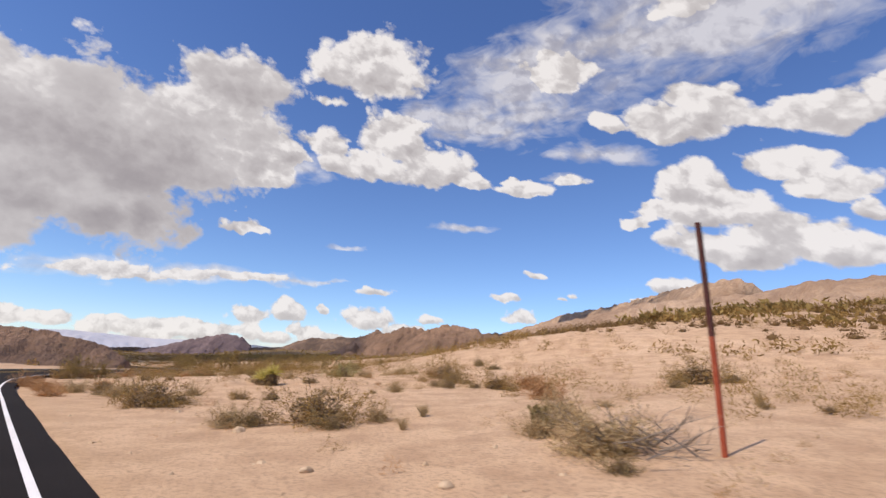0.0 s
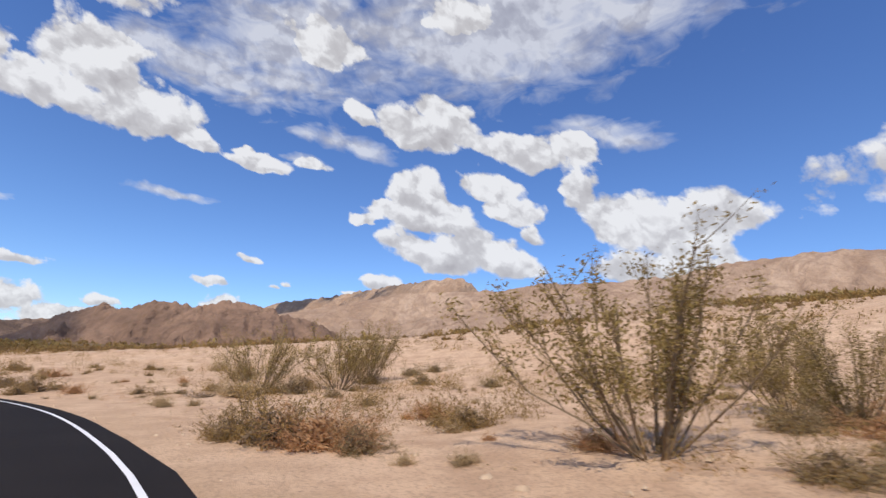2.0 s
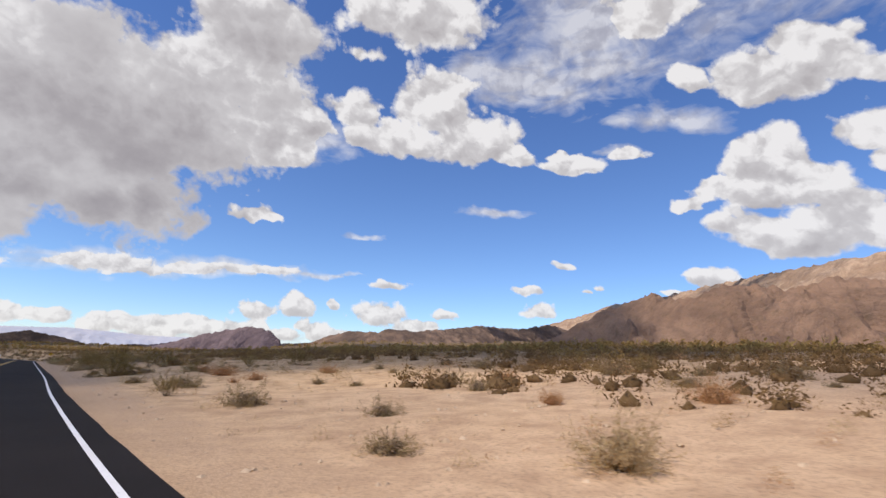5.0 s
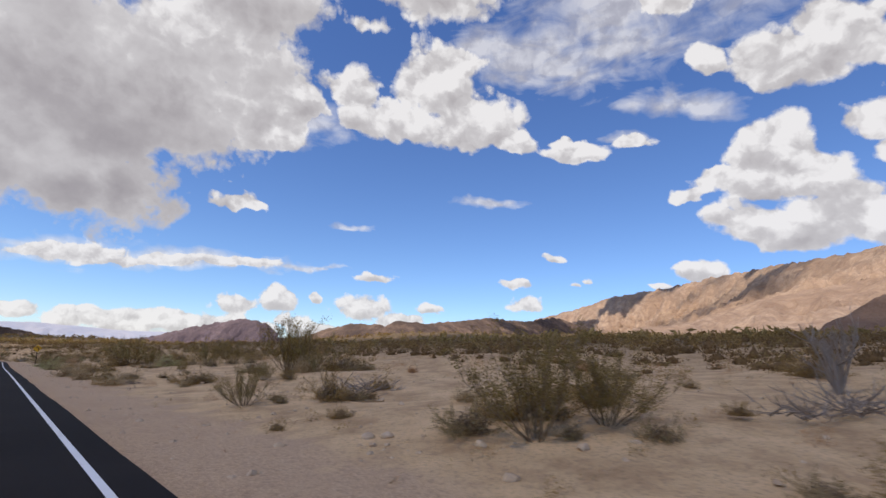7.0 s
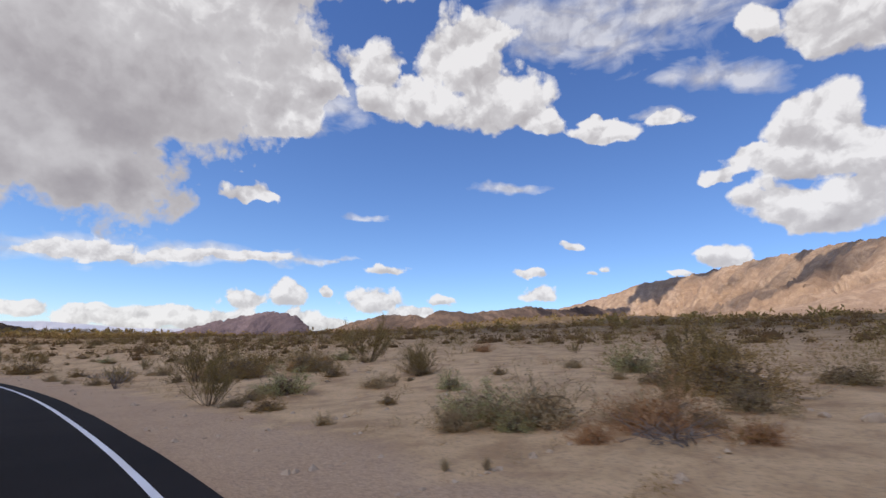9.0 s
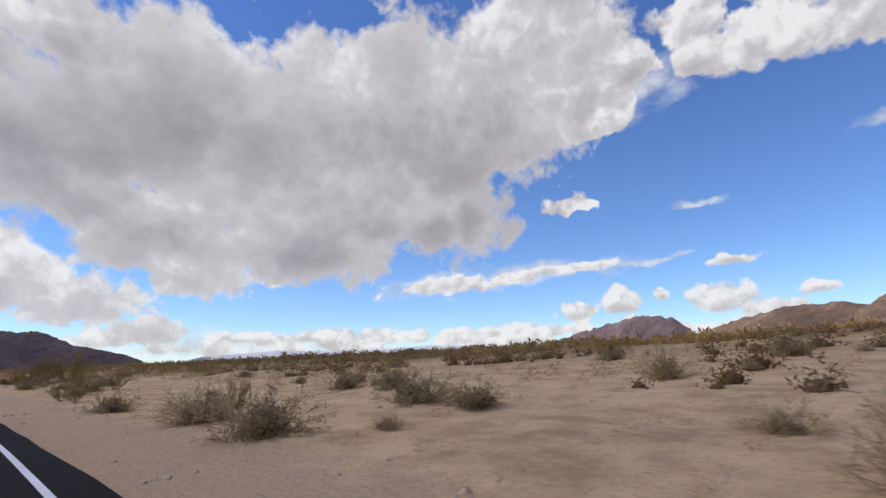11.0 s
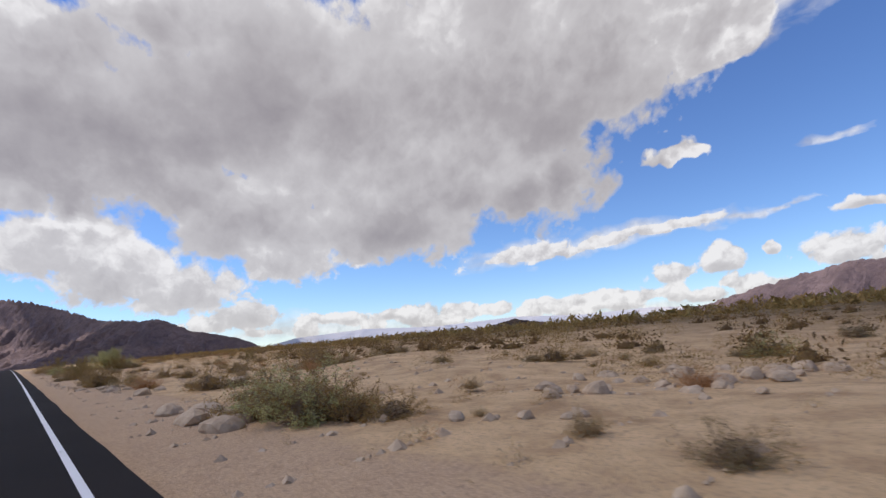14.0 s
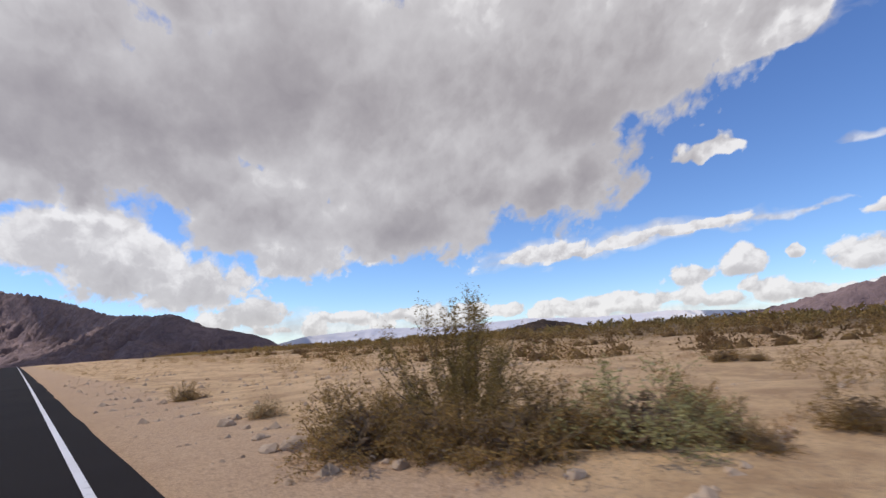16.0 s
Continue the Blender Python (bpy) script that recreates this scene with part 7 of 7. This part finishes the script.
def outline(points, thick, y=0.0):
    """A flat plate in the x-z plane cut to an outline, with thickness along y."""
    bm = bmesh.new()
    face = bm.faces.new([bm.verts.new((px, y, pz)) for px, pz in points])
    out = bmesh.ops.extrude_face_region(bm, geom=[face])
    for v in out["geom"]:
        if isinstance(v, bmesh.types.BMVert):
            v.co.y += thick
    bmesh.ops.recalc_face_normals(bm, faces=bm.faces[:])
    return bm


def beside_road(way, offset):
    """Place on the ground that far along the road and right of the lane's line, and the turn by which a sign faces the traffic."""
    j = int(np.searchsorted(ALONG, way))
    x, y = LINE[j, 0] + RIGHT[j, 0] * offset, LINE[j, 1] + RIGHT[j, 1] * offset
    return x, y, land_at(x, y), math.atan2(RIGHT[j, 1], RIGHT[j, 0])


def delineator():
    """A flat flexible roadside marker: x along its width, facing -y."""
    base = tagged(new("delineator_post"), "slender white plastic roadside delineator post", "road marker", "roadside delineator posts")
    bm = bmesh.new()
    prof = [(-0.05, 0.0), (-0.03, 0.016), (0.03, 0.016), (0.05, 0.0), (0.03, 0.008), (-0.03, 0.008)]
    low = [bm.verts.new((a, b, -0.15)) for a, b in prof]
    high = [bm.verts.new((a * 0.92, b, 1.3)) for a, b in prof]
    for k in range(6):
        bm.faces.new((low[k], low[(k + 1) % 6], high[(k + 1) % 6], high[k]))
    bm.faces.new(high)
    bmesh.ops.recalc_face_normals(bm, faces=bm.faces[:])
    part("blade", bm, POST_WHITE, base)
    part("reflector", box_mesh(-0.038, 0.038, -0.006, 0.004, 1.08, 1.26, 0.002), REFLECTOR, base, "pale reflective patch")
    return base


def stand(ob, way, offset, lean=0.0, twist=0.0):
    x, y, z, turn = beside_road(way, offset)
    turn += radians(twist)
    m = Matrix.Translation((x, y, z)) @ Matrix.Rotation(turn, 4, "Z") @ Matrix.Rotation(radians(lean), 4, "Y")
    ob.matrix_basis = m
    return m


marker = delineator()
stand(marker, 101.8, 2.7, 0.5, -40.0)
for way, offset, lean in ((109.3, 2.65, -1), (124.6, 2.7, 1), (372.0, 2.5, 5)):
    x, y, z, turn = beside_road(way, offset)
    copy_thing(marker, Matrix.Translation((x, y, z)) @ Matrix.Rotation(turn - radians(40), 4, "Z") @ Matrix.Rotation(radians(lean), 4, "Y"))


def letters(text, size, place, parent, name="letter"):
    curve = bpy.data.curves.new(name, "FONT")
    curve.body, curve.size, curve.extrude, curve.align_x, curve.align_y = text, size, 0.002, "CENTER", "CENTER"
    ob = new(name, curve)
    data = bpy.data.meshes.new_from_object(ob.evaluated_get(bpy.context.evaluated_depsgraph_get()))
    bpy.data.objects.remove(ob)
    data.materials.append(SIGN_WHITE)
    ob = new(name, data)
    ob.parent = parent
    ob.matrix_basis = Matrix.Translation(place) @ Matrix.Rotation(radians(90), 4, "X")
    return ob


def guide_sign():
    """A brown board on two timber posts; faces -y, x along the board."""
    base = tagged(new("guide_sign"), "brown road guide sign with white lettering on two dark timber posts", "road sign")
    for px in (-0.42, 0.42):
        part("post", box_mesh(px - 0.075, px + 0.075, -0.075, 0.075, -0.3, 2.52, 0.008), DARK_TIMBER, base, "dark stained square timber post")
    board = part("board", box_mesh(-0.66, 0.66, -0.125, -0.105, 1.42, 2.5, 0.003), BROWN_BOARD, base, "brown sign board with white border")
    for z0, z1 in ((1.42, 1.436), (2.484, 2.5), (1.955, 1.967)):
        part("border", box_mesh(-0.66, 0.66, -0.1285, -0.1245, z0, z1, 0), SIGN_WHITE, board)
    for x0, x1 in ((-0.66, -0.646), (0.646, 0.66)):
        part("border", box_mesh(x0, x1, -0.1282, -0.1248, 1.436, 2.484, 0), SIGN_WHITE, board)
    for px in (-0.42, 0.42):
        for z in (1.55, 2.36):
            part("bracket", box_mesh(px - 0.09, px + 0.09, -0.105, -0.075, z - 0.025, z + 0.025, 0.003), STEEL, base, "galvanised steel bracket")
    arrow = [(-0.11, 0), (-0.02, 0.085), (-0.02, 0.03), (0.1, 0.03), (0.1, -0.03), (-0.02, -0.03), (-0.02, -0.085)]
    part("arrow", outline([(x - 0.48, z + 2.24) for x, z in arrow], 0.004, -0.13), SIGN_WHITE, board)
    part("arrow", outline([(0.5 - x, z + 1.69) for x, z in reversed(arrow)], 0.004, -0.13), SIGN_WHITE, board)
    letters("P", 0.26, (-0.27, -0.129, 2.23), board)
    letters("P", 0.26, (-0.5, -0.129, 1.69), board)
    for x0, x1, z in ((-0.12, 0.58, 2.29), (0.06, 0.42, 2.12), (-0.34, 0.32, 1.76), (-0.25, 0.15, 1.59)):
        part("wording", box_mesh(x0, x1, -0.1295, -0.1245, z - 0.04, z + 0.04, 0), SIGN_WHITE, board)
    return base


stand(guide_sign(), 488.7, 4.2, -3.0, 18.0)


def bend_sign():
    """A yellow diamond with a black left bend on a square post; faces -y."""
    base = tagged(new("warning_sign"), "yellow diamond warning sign with a black left-bend arrow on a post", "road sign")
    part("post", box_mesh(-0.04, 0.04, -0.03, 0.03, -0.3, 2.3, 0.004), DARK_TIMBER, base, "dark square post")
    r = 0.42
    plate = part("plate", outline([(0, 1.9 - r), (r, 1.9), (0, 1.9 + r), (-r, 1.9)], 0.006, -0.042), SIGN_YELLOW, base, "yellow reflective diamond plate")
    bend = [(0.08, 1.66), (0.14, 1.66), (0.14, 1.92), (-0.02, 2.04), (0.02, 2.1), (-0.16, 2.1), (-0.1, 1.93), (-0.06, 1.99), (0.08, 1.88)]
    part("arrow", outline(bend, 0.003, -0.046), SIGN_BLACK, plate, "black bend arrow")
    part("bolt", box_mesh(-0.012, 0.012, -0.05, -0.04, 2.2, 2.224, 0.002), STEEL, plate)
    part("bolt", box_mesh(-0.012, 0.012, -0.05, -0.04, 1.58, 1.604, 0.002), STEEL, plate)
    return base


stand(bend_sign(), 323.6, 3.7, -3.0)


def red_post():
    """A slightly bent steel channel post, red below and dark rusted above."""
    base = tagged(new("steel_post"), "leaning rusty red steel channel post in sand", "post")
    for name, z0, z1, mat in (("shaft", -0.3, 1.6, RUSTY_RED), ("top", 1.6, 3.2, RUSTY_DARK)):
        bm = bmesh.new()
        prof = [(-0.062, 0.024), (-0.04, -0.024), (0.04, -0.024), (0.062, 0.024), (0.048, 0.024), (0.03, -0.01), (-0.03, -0.01), (-0.048, 0.024)]
        rings = []
        for k in range(7):
            z = z0 + (z1 - z0) * k / 6
            bend = -0.012 * max(z, 0) ** 2
            rings.append([bm.verts.new((a + bend, b, z)) for a, b in prof])
        for a, b in zip(rings, rings[1:]):
            for k in range(8):
                bm.faces.new((a[k], a[(k + 1) % 8], b[(k + 1) % 8], b[k]))
        bm.faces.new(rings[-1])
        bm.faces.new(list(reversed(rings[0])))
        bmesh.ops.recalc_face_normals(bm, faces=bm.faces[:])
        part(name, bm, mat, base, "red painted rusty lower post" if name == "shaft" else "dark rusted upper post")
    return base


post = red_post()
stand(post, 1.5, 7.5, -4.0)
post.matrix_basis = Matrix.Translation((-0.21, 0.59, 0.0)) @ post.matrix_basis
